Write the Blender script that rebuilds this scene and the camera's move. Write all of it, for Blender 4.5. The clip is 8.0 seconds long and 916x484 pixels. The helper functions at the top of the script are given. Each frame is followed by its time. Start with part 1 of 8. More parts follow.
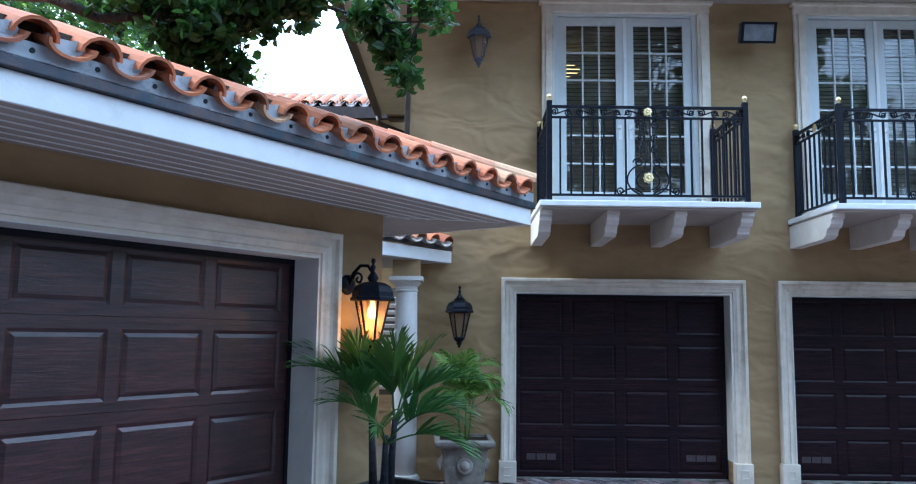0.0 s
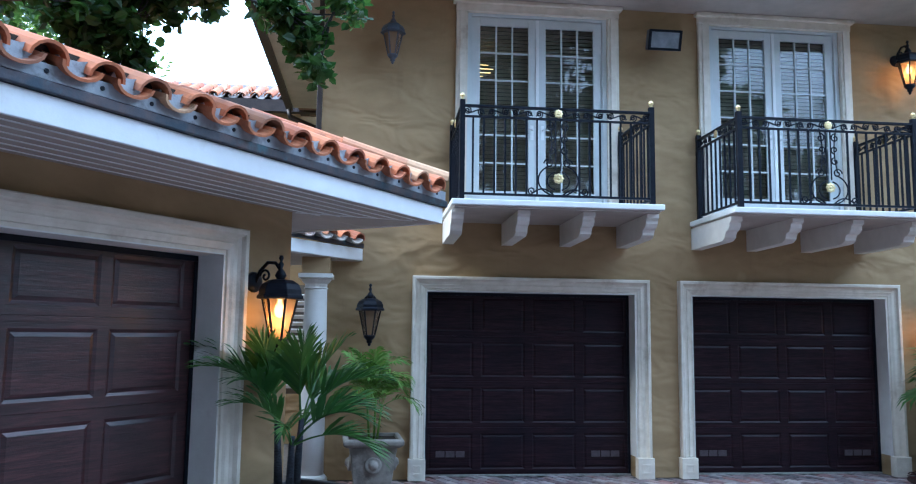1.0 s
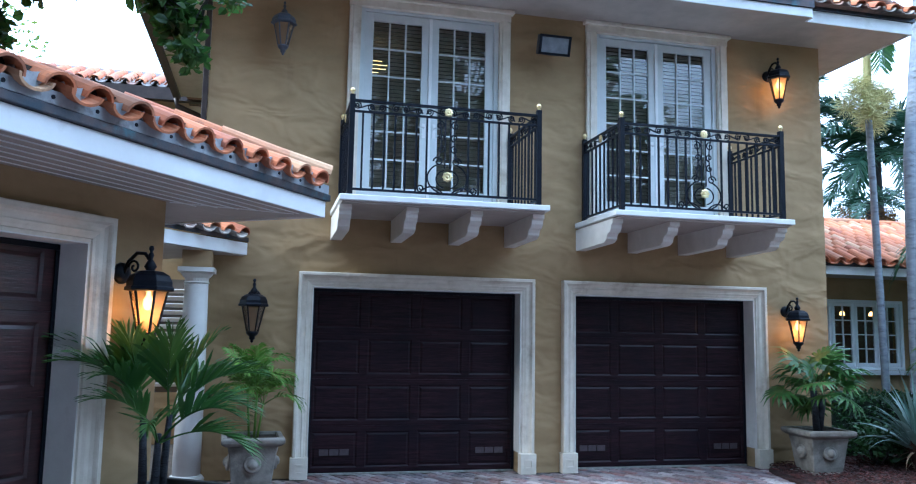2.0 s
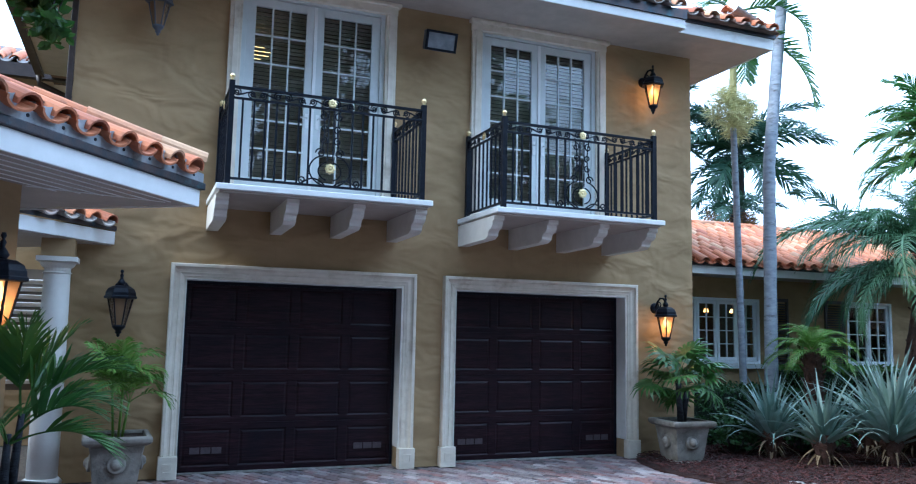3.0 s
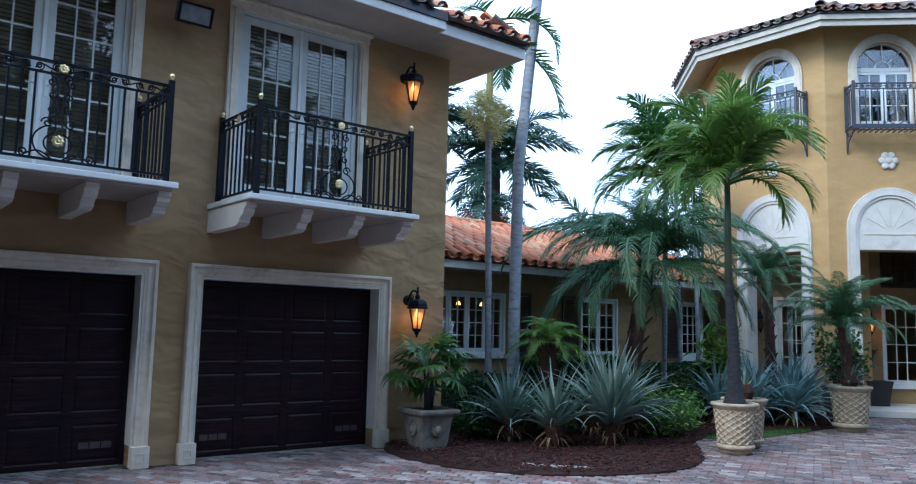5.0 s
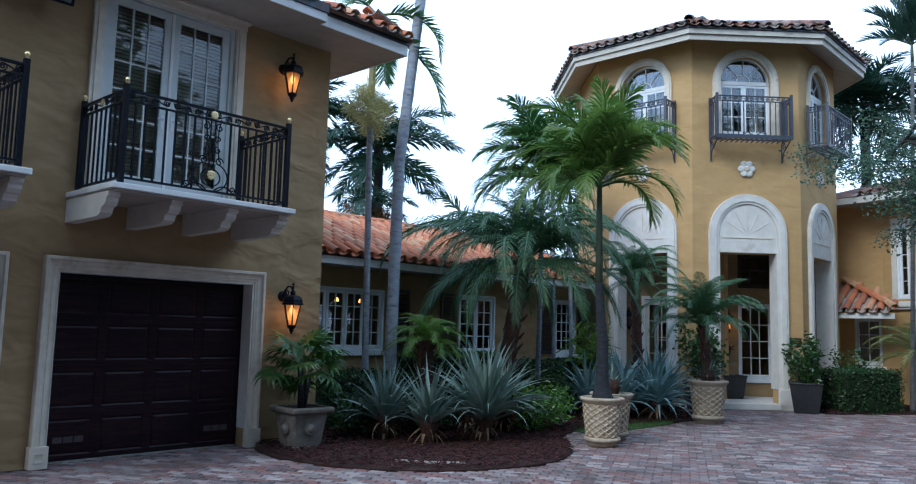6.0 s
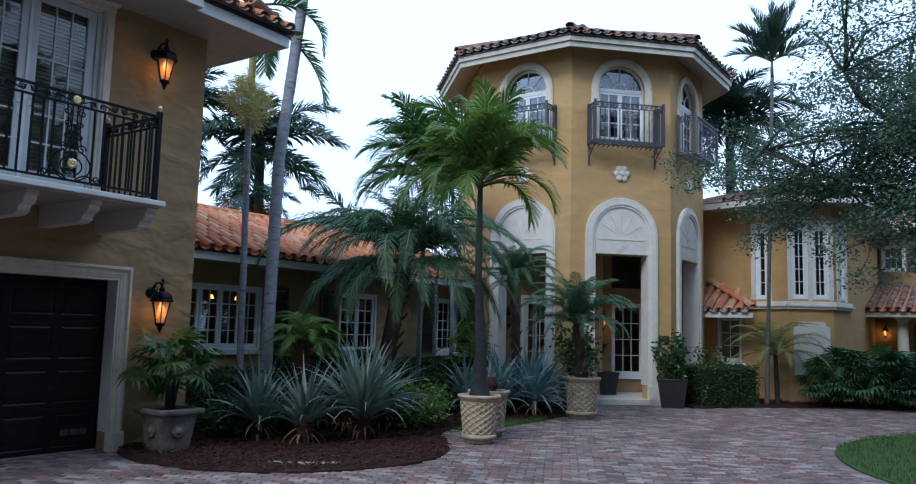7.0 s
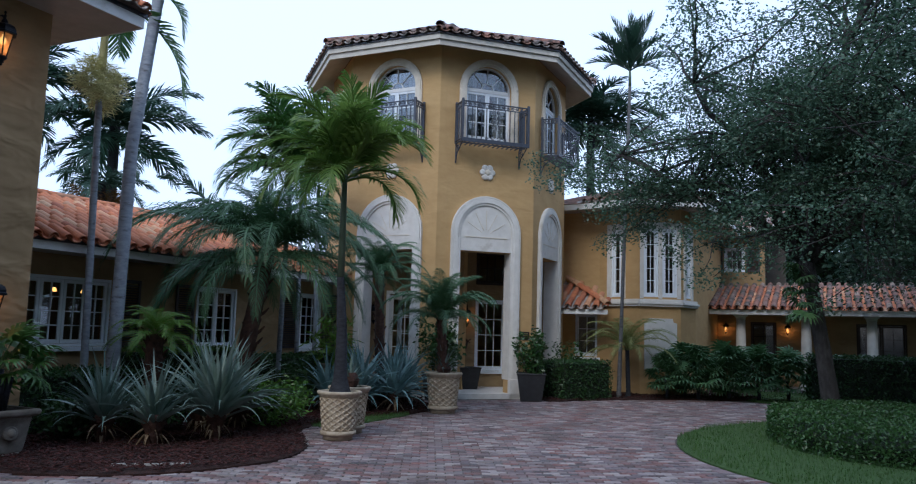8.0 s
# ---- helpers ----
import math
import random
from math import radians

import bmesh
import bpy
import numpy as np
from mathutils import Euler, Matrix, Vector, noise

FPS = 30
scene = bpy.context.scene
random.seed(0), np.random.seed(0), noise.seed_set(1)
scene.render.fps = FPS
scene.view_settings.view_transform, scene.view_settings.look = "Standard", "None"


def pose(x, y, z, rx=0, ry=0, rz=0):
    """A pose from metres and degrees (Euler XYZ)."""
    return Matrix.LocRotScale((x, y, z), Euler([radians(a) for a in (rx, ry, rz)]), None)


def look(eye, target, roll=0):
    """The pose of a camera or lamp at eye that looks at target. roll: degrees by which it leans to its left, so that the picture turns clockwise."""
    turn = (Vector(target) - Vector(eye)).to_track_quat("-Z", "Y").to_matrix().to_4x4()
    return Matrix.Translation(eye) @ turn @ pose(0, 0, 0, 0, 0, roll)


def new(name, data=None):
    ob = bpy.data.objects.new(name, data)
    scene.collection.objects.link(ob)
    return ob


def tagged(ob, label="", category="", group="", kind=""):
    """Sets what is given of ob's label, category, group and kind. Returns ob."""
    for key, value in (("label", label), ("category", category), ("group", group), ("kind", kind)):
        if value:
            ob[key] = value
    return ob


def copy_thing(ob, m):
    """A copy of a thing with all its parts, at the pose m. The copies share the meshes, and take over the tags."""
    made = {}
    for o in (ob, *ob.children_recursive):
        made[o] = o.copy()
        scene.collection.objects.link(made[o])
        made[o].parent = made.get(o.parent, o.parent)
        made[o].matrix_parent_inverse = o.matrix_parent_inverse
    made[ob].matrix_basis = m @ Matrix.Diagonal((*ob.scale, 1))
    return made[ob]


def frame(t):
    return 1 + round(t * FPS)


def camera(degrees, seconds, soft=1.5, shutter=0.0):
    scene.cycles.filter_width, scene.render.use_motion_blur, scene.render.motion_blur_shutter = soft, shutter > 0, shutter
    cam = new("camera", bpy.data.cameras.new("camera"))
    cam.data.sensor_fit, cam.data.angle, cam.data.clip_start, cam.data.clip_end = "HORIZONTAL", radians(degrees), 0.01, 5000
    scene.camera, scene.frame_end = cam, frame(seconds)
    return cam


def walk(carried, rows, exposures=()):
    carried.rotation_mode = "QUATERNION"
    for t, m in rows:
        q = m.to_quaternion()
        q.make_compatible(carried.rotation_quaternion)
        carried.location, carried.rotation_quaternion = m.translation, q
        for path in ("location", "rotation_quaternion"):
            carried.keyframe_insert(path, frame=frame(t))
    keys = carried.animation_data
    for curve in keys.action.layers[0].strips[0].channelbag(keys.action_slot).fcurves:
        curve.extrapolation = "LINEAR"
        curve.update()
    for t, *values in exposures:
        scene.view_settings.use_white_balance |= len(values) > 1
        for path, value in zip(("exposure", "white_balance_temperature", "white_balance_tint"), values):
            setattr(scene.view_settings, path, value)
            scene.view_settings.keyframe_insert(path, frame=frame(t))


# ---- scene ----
cam = camera(60.1, 8.0, soft=1.1, shutter=0.12)
PATH = [
    (0.0, (-0.471, -9.22, 1.647), (-0.479, -7.234, 1.88), 0.7),
    (0.5, (-0.509, -9.197, 1.662), (-0.42, -7.213, 1.893), 0.6),
    (1.0, (-0.463, -9.19, 1.657), (-0.25, -7.214, 1.886), 0.7),
    (1.5, (-0.378, -9.21, 1.634), (-0.047, -7.251, 1.866), 0.9),
    (3.0, (-0.307, -9.188, 1.625), (0.433, -7.343, 1.851), 1.2),
    (3.5, (-0.259, -9.201, 1.637), (0.608, -7.413, 1.86), 1.3),
    (4.0, (-0.225, -9.217, 1.623), (0.773, -7.498, 1.845), 1.4),
    (4.5, (-0.185, -9.212, 1.616), (0.935, -7.57, 1.837), 1.4),
    (6.0, (-0.089, -9.252, 1.617), (1.369, -7.9, 1.836), 1.5),
    (6.5, (-0.051, -9.269, 1.612), (1.492, -8.016, 1.834), 1.6),
    (7.0, (-0.013, -9.287, 1.613), (1.624, -8.16, 1.836), 1.5),
    (7.5, (0.01, -9.322, 1.601), (1.729, -8.325, 1.826), 1.5),
    (8.0, (0.031, -9.376, 1.625), (1.831, -8.532, 1.845), 1.6),
]
EXPOSURES = [(0.0, 1.57, 4610, 0), (1.5, 1.59, 4590, 0), (3.5, 1.18, 4620, 0), (4.5, 0.75, 4680, 1), (6.5, 0.04, 4850, 2), (8.0, -0.28, 5000, 7)]
walk(cam, [(t, look(eye, target, roll)) for t, eye, target, roll in PATH], EXPOSURES)

# ---- world and sun ----
SUN_AZ, SUN_EL = 269.0, 38.0  # compass-like: degrees from +y towards +x
world = bpy.data.worlds.new("sky")
scene.world = world
world.use_nodes = True
wn, wl = world.node_tree.nodes, world.node_tree.links
sky = wn.new("ShaderNodeTexSky")
sky.sky_type, sky.sun_disc = "NISHITA", False
sky.sun_elevation, sky.sun_rotation = radians(SUN_EL), radians(SUN_AZ)
sky.air_density, sky.dust_density, sky.ozone_density = 1.0, 2.5, 1.0
veil = wn.new("ShaderNodeMix")  # a bright even layer of thin cloud over the clear sky
veil.data_type = "RGBA"
veil.inputs[0].default_value = 0.92
veil.inputs[7].default_value = (9.5, 9.8, 10.8, 1)
wl.new(sky.outputs[0], veil.inputs[6])
wl.new(veil.outputs[2], wn["Background"].inputs["Color"])
wn["Background"].inputs["Strength"].default_value = 0.15

sun = new("sun", bpy.data.lights.new("sun", "SUN"))
sun.data.energy, sun.data.angle, sun.data.color = 1.7, radians(20), (1.0, 0.80, 0.58)
sun_from = Vector((math.sin(radians(SUN_AZ)) * math.cos(radians(SUN_EL)), math.cos(radians(SUN_AZ)) * math.cos(radians(SUN_EL)), math.sin(radians(SUN_EL))))
sun.matrix_world = look(sun_from * 60, (0, 0, 0))

# ---- materials ----
def nodes_of(name):
    m = bpy.data.materials.new(name)
    m.use_nodes = True
    return m, m.node_tree.nodes, m.node_tree.links, m.node_tree.nodes["Principled BSDF"]


def position(n, l, stretch=(1, 1, 1)):
    geo, mul = n.new("ShaderNodeNewGeometry"), n.new("ShaderNodeVectorMath")
    mul.operation = "MULTIPLY"
    mul.inputs[1].default_value = stretch
    l.new(geo.outputs["Position"], mul.inputs[0])
    return mul.outputs[0]


def noise_node(n, l, vec, scale, detail=4, rough=0.6, distortion=0.0):
    t = n.new("ShaderNodeTexNoise")
    t.inputs["Scale"].default_value, t.inputs["Detail"].default_value = scale, detail
    t.inputs["Roughness"].default_value, t.inputs["Distortion"].default_value = rough, distortion
    l.new(vec, t.inputs["Vector"])
    return t.outputs["Fac"]


def ramp(n, l, fac, stops):
    r = n.new("ShaderNodeValToRGB")
    e = r.color_ramp.elements
    while len(e) < len(stops):
        e.new(0.5)
    for el, (p, c) in zip(e, stops):
        el.position, el.color = p, (*c, 1)
    l.new(fac, r.inputs[0])
    return r.outputs[0]


def mixed(n, l, fac, a, b, mode="MIX"):
    x = n.new("ShaderNodeMix")
    x.data_type, x.blend_type = "RGBA", mode
    for sock, val in ((x.inputs[0], fac), (x.inputs[6], a), (x.inputs[7], b)):
        if isinstance(val, (int, float)):
            sock.default_value = val
        elif isinstance(val, tuple):
            sock.default_value = (*val, 1)
        else:
            l.new(val, sock)
    return x.outputs[2]


def bumped(n, l, bsdf, heights):
    last = None
    for fac, strength, dist in heights:
        b = n.new("ShaderNodeBump")
        b.inputs["Strength"].default_value, b.inputs["Distance"].default_value = strength, dist
        l.new(fac, b.inputs["Height"])
        if last:
            l.new(last, b.inputs["Normal"])
        last = b.outputs[0]
    l.new(last, bsdf.inputs["Normal"])


def surface(name, a, b, rough=0.6, scale=6.0, stain=None, stain_scale=1.2, stain_from=0.55, fine=60.0, bump=0.15, metal=0.0, vary=0.0, island=0.0, stretch=(1, 1, 1), spec=0.5, dist=0.01):
    """Two tones of one colour in noise, stains of a third, and fine relief."""
    m, n, l, p = nodes_of(name)
    vec = position(n, l, stretch)
    col = ramp(n, l, noise_node(n, l, vec, scale), [(0.35, a), (0.65, b)])
    if stain:
        s = ramp(n, l, noise_node(n, l, vec, stain_scale, 6, 0.65), [(stain_from, (0, 0, 0)), (min(1.0, stain_from + 0.18), (1, 1, 1))])
        col = mixed(n, l, s, col, stain)
    if vary or island:
        src = n.new("ShaderNodeObjectInfo").outputs["Random"] if vary else n.new("ShaderNodeNewGeometry").outputs["Random Per Island"]
        k = vary or island
        col = mixed(n, l, 1.0, col, ramp(n, l, src, [(0.0, (1 - k,) * 3), (1.0, (1.0, 1.0, 1.0))]), "MULTIPLY")
    l.new(col, p.inputs["Base Color"])
    p.inputs["Roughness"].default_value, p.inputs["Metallic"].default_value = rough, metal
    p.inputs["Specular IOR Level"].default_value = spec
    bumped(n, l, p, [(noise_node(n, l, vec, fine, 5), bump, dist)])
    return m


def stucco(name, a, b, stain, relief=0.5):
    m, n, l, p = nodes_of(name)
    vec = position(n, l, (1.0, 1.0, 1.9))
    trowel = noise_node(n, l, vec, 1.7, 2, 0.5, 0.5)
    grain = noise_node(n, l, position(n, l), 90, 4)
    col = ramp(n, l, noise_node(n, l, vec, 2.3, 5, 0.6), [(0.3, a), (0.7, b)])
    s = ramp(n, l, noise_node(n, l, position(n, l, (2.5, 2.5, 0.35)), 1.3, 6, 0.7), [(0.56, (0, 0, 0)), (0.85, (0.5, 0.5, 0.5))])
    l.new(mixed(n, l, s, col, stain), p.inputs["Base Color"])
    p.inputs["Roughness"].default_value = 0.85
    p.inputs["Specular IOR Level"].default_value = 0.25
    edge = ramp(n, l, trowel, [(0.25, (0, 0, 0)), (0.75, (1, 1, 1))])
    bumped(n, l, p, [(edge, relief, 0.06), (noise_node(n, l, vec, 7, 3), 0.14, 0.01), (grain, 0.2, 0.003)])
    return m


def wood(name, dark, light, stretch, rough=0.38, spec=0.2, sawn=0.25):
    m, n, l, p = nodes_of(name)
    vec = position(n, l, stretch)
    grain = noise_node(n, l, vec, 2.0, 8, 0.7, 0.6)
    patch = noise_node(n, l, position(n, l), 1.7, 3)
    col = ramp(n, l, grain, [(0.30, dark), (0.62, light)])
    streak = ramp(n, l, noise_node(n, l, vec, 8.0, 5, 0.7), [(0.35, (0.35, 0.35, 0.35)), (0.65, (1.0, 1.0, 1.0))])
    col = mixed(n, l, 1.0, col, streak, "MULTIPLY")
    col = mixed(n, l, ramp(n, l, patch, [(0.45, (0, 0, 0)), (0.75, (0.7, 0.7, 0.7))]), col, dark)
    l.new(col, p.inputs["Base Color"])
    p.inputs["Roughness"].default_value = rough
    p.inputs["Specular IOR Level"].default_value = spec
    bumped(n, l, p, [(grain, sawn, 0.004), (noise_node(n, l, vec, 7.0, 6, 0.7), sawn * 0.8, 0.003)])
    return m


def leafy(name, a, b, rough=0.45, trans=0.25, scale=3.0, back=None):
    """Leaf: two greens by place and by piece, some light passing through."""
    m, n, l, p = nodes_of(name)
    info, geo = n.new("ShaderNodeObjectInfo"), n.new("ShaderNodeNewGeometry")
    add = n.new("ShaderNodeMath")
    add.operation = "ADD"
    l.new(info.outputs["Random"], add.inputs[0])
    l.new(geo.outputs["Random Per Island"], add.inputs[1])
    half = n.new("ShaderNodeMath")
    half.operation = "MULTIPLY"
    half.inputs[1].default_value = 0.5
    l.new(add.outputs[0], half.inputs[0])
    col = ramp(n, l, half.outputs[0], [(0.15, a), (0.85, b)])
    col = mixed(n, l, ramp(n, l, noise_node(n, l, position(n, l), scale, 3), [(0.4, (0, 0, 0)), (0.75, (0.6, 0.6, 0.6))]), col, back or a)
    l.new(col, p.inputs["Base Color"])
    p.inputs["Roughness"].default_value = rough
    tr, mixs = n.new("ShaderNodeBsdfTranslucent"), n.new("ShaderNodeMixShader")
    l.new(col, tr.inputs["Color"])
    mixs.inputs[0].default_value = trans
    l.new(p.outputs[0], mixs.inputs[1])
    l.new(tr.outputs[0], mixs.inputs[2])
    l.new(mixs.outputs[0], n["Material Output"].inputs["Surface"])
    return m


def glass(name, tint=(0.9, 0.93, 0.95), ior=1.5, rough=0.0):
    m, n, l, p = nodes_of(name)
    n.remove(p)
    fr, tr, gl, mx = n.new("ShaderNodeFresnel"), n.new("ShaderNodeBsdfTransparent"), n.new("ShaderNodeBsdfGlossy"), n.new("ShaderNodeMixShader")
    fr.inputs["IOR"].default_value = ior
    tr.inputs["Color"].default_value = (*tint, 1)
    gl.inputs["Roughness"].default_value = rough
    l.new(fr.outputs[0], mx.inputs[0])
    l.new(tr.outputs[0], mx.inputs[1])
    l.new(gl.outputs[0], mx.inputs[2])
    l.new(mx.outputs[0], n["Material Output"].inputs["Surface"])
    return m


def frosted(name, colour, clear):
    """Seeded glass: part of the light goes straight through, the rest is scattered."""
    m, n, l, p = nodes_of(name)
    n.remove(p)
    tr, tl, df, gl = n.new("ShaderNodeBsdfTransparent"), n.new("ShaderNodeBsdfTranslucent"), n.new("ShaderNodeBsdfDiffuse"), n.new("ShaderNodeBsdfGlossy")
    gl.inputs["Roughness"].default_value = 0.15
    tl.inputs["Color"].default_value = df.inputs["Color"].default_value = (*colour, 1)
    a, b, c, fr = n.new("ShaderNodeMixShader"), n.new("ShaderNodeMixShader"), n.new("ShaderNodeMixShader"), n.new("ShaderNodeFresnel")
    a.inputs[0].default_value, b.inputs[0].default_value = 0.45, clear
    for s, d in ((tl.outputs[0], a.inputs[1]), (df.outputs[0], a.inputs[2]), (a.outputs[0], b.inputs[1]), (tr.outputs[0], b.inputs[2]), (fr.outputs[0], c.inputs[0]), (b.outputs[0], c.inputs[1]), (gl.outputs[0], c.inputs[2]), (c.outputs[0], n["Material Output"].inputs["Surface"])):
        l.new(s, d)
    return m


def glow(name, color, strength):
    m, n, l, p = nodes_of(name)
    p.inputs["Base Color"].default_value = (*color, 1)
    p.inputs["Emission Color"].default_value = (*color, 1)
    p.inputs["Emission Strength"].default_value = strength
    return m


def tile_mat(name, stops, moss_from=0.62):
    m, n, l, p = nodes_of(name)
    info, geo = n.new("ShaderNodeObjectInfo"), n.new("ShaderNodeNewGeometry")
    add, fr = n.new("ShaderNodeMath"), n.new("ShaderNodeMath")
    fr.operation = "FRACT"
    l.new(info.outputs["Random"], add.inputs[0])
    l.new(geo.outputs["Random Per Island"], add.inputs[1])
    l.new(add.outputs[0], fr.inputs[0])
    col = ramp(n, l, fr.outputs[0], stops)
    vec = position(n, l)
    col = mixed(n, l, ramp(n, l, noise_node(n, l, vec, 14, 5), [(0.35, (0, 0, 0)), (0.8, (0.5, 0.5, 0.5))]), col, (0.16, 0.11, 0.085))
    col = mixed(n, l, ramp(n, l, noise_node(n, l, vec, 3.1, 6, 0.7), [(moss_from, (0, 0, 0)), (moss_from + 0.12, (0.8, 0.8, 0.8))]), col, (0.045, 0.042, 0.038))
    l.new(col, p.inputs["Base Color"])
    p.inputs["Roughness"].default_value = 0.85
    bumped(n, l, p, [(noise_node(n, l, vec, 45, 5), 0.3, 0.006)])
    return m


STUCCO = stucco("tan_stucco", (0.30, 0.212, 0.110), (0.375, 0.268, 0.142), (0.22, 0.155, 0.085), 0.7)
STUCCO_T = stucco("ochre_stucco", (0.46, 0.305, 0.135), (0.53, 0.360, 0.165), (0.36, 0.25, 0.125), 0.2)
WHITE = surface("white_paint", (0.74, 0.75, 0.75), (0.80, 0.81, 0.81), 0.45, 5, (0.55, 0.54, 0.50), 1.6, 0.62, 70, 0.08)
# brown-grey boards, toned darker to deepen the shade under eaves and slabs
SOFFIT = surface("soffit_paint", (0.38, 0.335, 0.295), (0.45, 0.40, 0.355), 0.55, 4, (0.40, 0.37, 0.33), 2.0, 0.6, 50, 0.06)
STONE = surface("cast_stone", (0.63, 0.57, 0.47), (0.73, 0.67, 0.57), 0.75, 7, (0.42, 0.35, 0.26), 2.4, 0.58, 80, 0.2)
STONE_CLEAN = surface("pale_cast_stone", (0.66, 0.64, 0.60), (0.74, 0.72, 0.68), 0.7, 5, (0.50, 0.47, 0.42), 2.0, 0.6, 70, 0.14)
PLANTER = surface("weathered_planter_stone", (0.20, 0.182, 0.155), (0.29, 0.268, 0.235), 0.85, 9, (0.12, 0.11, 0.095), 4.2, 0.46, 60, 0.4)
WEAVE = surface("sand_coloured_cast_stone", (0.40, 0.335, 0.245), (0.51, 0.44, 0.335), 0.8, 12, (0.30, 0.23, 0.15), 4.0, 0.52, 80, 0.25)
# the blue in the dark tone stands in for reflected sky
DOORWOOD = wood("mahogany_stain", (0.0068, 0.0064, 0.0108), (0.038, 0.0172, 0.0225), (0.9, 0.9, 18.0), 0.36, 0.15)
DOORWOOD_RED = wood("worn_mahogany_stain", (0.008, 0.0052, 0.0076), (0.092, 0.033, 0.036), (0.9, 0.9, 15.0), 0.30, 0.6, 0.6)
IRON = surface("black_iron", (0.006, 0.0075, 0.013), (0.011, 0.013, 0.020), 0.42, 20, (0.02, 0.02, 0.025), 6, 0.66, 120, 0.1, 0.0, spec=0.15)
IRON_GREY = surface("grey_blue_iron", (0.055, 0.062, 0.085), (0.075, 0.085, 0.11), 0.45, 18, (0.11, 0.10, 0.10), 6, 0.66, 120, 0.1, 0.2)
GOLD = surface("gilt", (0.80, 0.64, 0.30), (0.88, 0.74, 0.42), 0.3, 40, None, metal=0.9)
COPPER = surface("dark_copper", (0.020, 0.032, 0.048), (0.070, 0.050, 0.050), 0.42, 7, (0.05, 0.13, 0.16), 5.0, 0.56, 60, 0.15, 0.4)
BRONZE = surface("brown_metal", (0.035, 0.024, 0.022), (0.055, 0.038, 0.033), 0.5, 9, None, metal=0.2)
TILE = tile_mat("terracotta_tile", [(0.0, (0.48, 0.155, 0.062)), (0.4, (0.60, 0.225, 0.095)), (0.7, (0.36, 0.115, 0.058)), (0.86, (0.62, 0.39, 0.22)), (1.0, (0.54, 0.18, 0.078))])
TILE_OLD = tile_mat("weathered_terracotta_tile", [(0.0, (0.22, 0.100, 0.072)), (0.5, (0.30, 0.155, 0.110)), (0.8, (0.16, 0.122, 0.105)), (1.0, (0.32, 0.235, 0.18))], 0.46)
TILE_PAN = tile_mat("grey_mortared_tile", [(0.0, (0.30, 0.29, 0.28)), (0.6, (0.42, 0.39, 0.36)), (1.0, (0.36, 0.19, 0.13))], 0.6)
PANE = glass("window_glass", ior=1.42)
PANE_SKY = glass("reflecting_window_glass", (0.8, 0.85, 0.9), ior=1.75)
LAMPGLASS = frosted("seeded_lantern_glass", (0.46, 0.31, 0.18), 0.45)
# near-black filling that stands in for shade between the hedge leaves
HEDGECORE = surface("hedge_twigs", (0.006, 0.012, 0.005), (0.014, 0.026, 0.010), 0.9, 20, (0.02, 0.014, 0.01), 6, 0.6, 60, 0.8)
BULB = glow("lit_bulb", (1.0, 0.46, 0.11), 8.0)
BLIND = surface("brown_blind", (0.46, 0.385, 0.28), (0.54, 0.46, 0.34), 0.6, 12, None)
# room surfaces coloured dark to carry the dimness behind the glass
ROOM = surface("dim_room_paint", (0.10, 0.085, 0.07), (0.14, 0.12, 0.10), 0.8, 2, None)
SHUTTER = surface("dark_shutter_paint", (0.040, 0.034, 0.040), (0.055, 0.047, 0.053), 0.5, 9, None)
JOINT = surface("sand_joint", (0.060, 0.052, 0.047), (0.115, 0.10, 0.088), 0.95, 20, (0.05, 0.06, 0.03), 2.0, 0.6, 150, 0.4)
SOIL = surface("soil", (0.025, 0.018, 0.013), (0.05, 0.036, 0.026), 0.95, 12, None, fine=60, bump=0.6)
MULCHBED = surface("red_brown_mulch", (0.024, 0.0085, 0.0065), (0.052, 0.018, 0.013), 0.95, 25, (0.020, 0.012, 0.010), 3, 0.55, 70, 1.0, dist=0.03)
CHIP = surface("bark_chip", (0.040, 0.012, 0.011), (0.105, 0.031, 0.026), 0.9, 25, (0.26, 0.19, 0.15), 12, 0.68, 70, 0.4, island=0.75)
GRASSBED = surface("lawn_soil", (0.035, 0.075, 0.014), (0.055, 0.105, 0.022), 0.95, 14, (0.05, 0.06, 0.02), 1.5, 0.6, 90, 0.8)
KERB = surface("grey_edging_stone", (0.22, 0.21, 0.20), (0.34, 0.33, 0.31), 0.85, 15, (0.14, 0.13, 0.11), 5, 0.55, 60, 0.4)
PLASTIC = surface("black_planter", (0.018, 0.019, 0.022), (0.028, 0.029, 0.033), 0.5, 10, None)
BARK = surface("oak_bark", (0.028, 0.026, 0.026), (0.062, 0.058, 0.056), 0.9, 14, (0.120, 0.120, 0.115), 5, 0.62, 40, 0.9, stretch=(1, 1, 0.35), dist=0.03)
PALMBARK = surface("grey_palm_trunk", (0.26, 0.285, 0.335), (0.38, 0.41, 0.465), 0.85, 6, (0.10, 0.095, 0.09), 5, 0.55, 40, 0.3, stretch=(1, 1, 2.5))
PALMDARK = surface("dark_palm_trunk", (0.016, 0.018, 0.024), (0.036, 0.039, 0.050), 0.9, 10, (0.04, 0.04, 0.045), 7, 0.62, 40, 0.6, stretch=(1, 1, 3), dist=0.02)
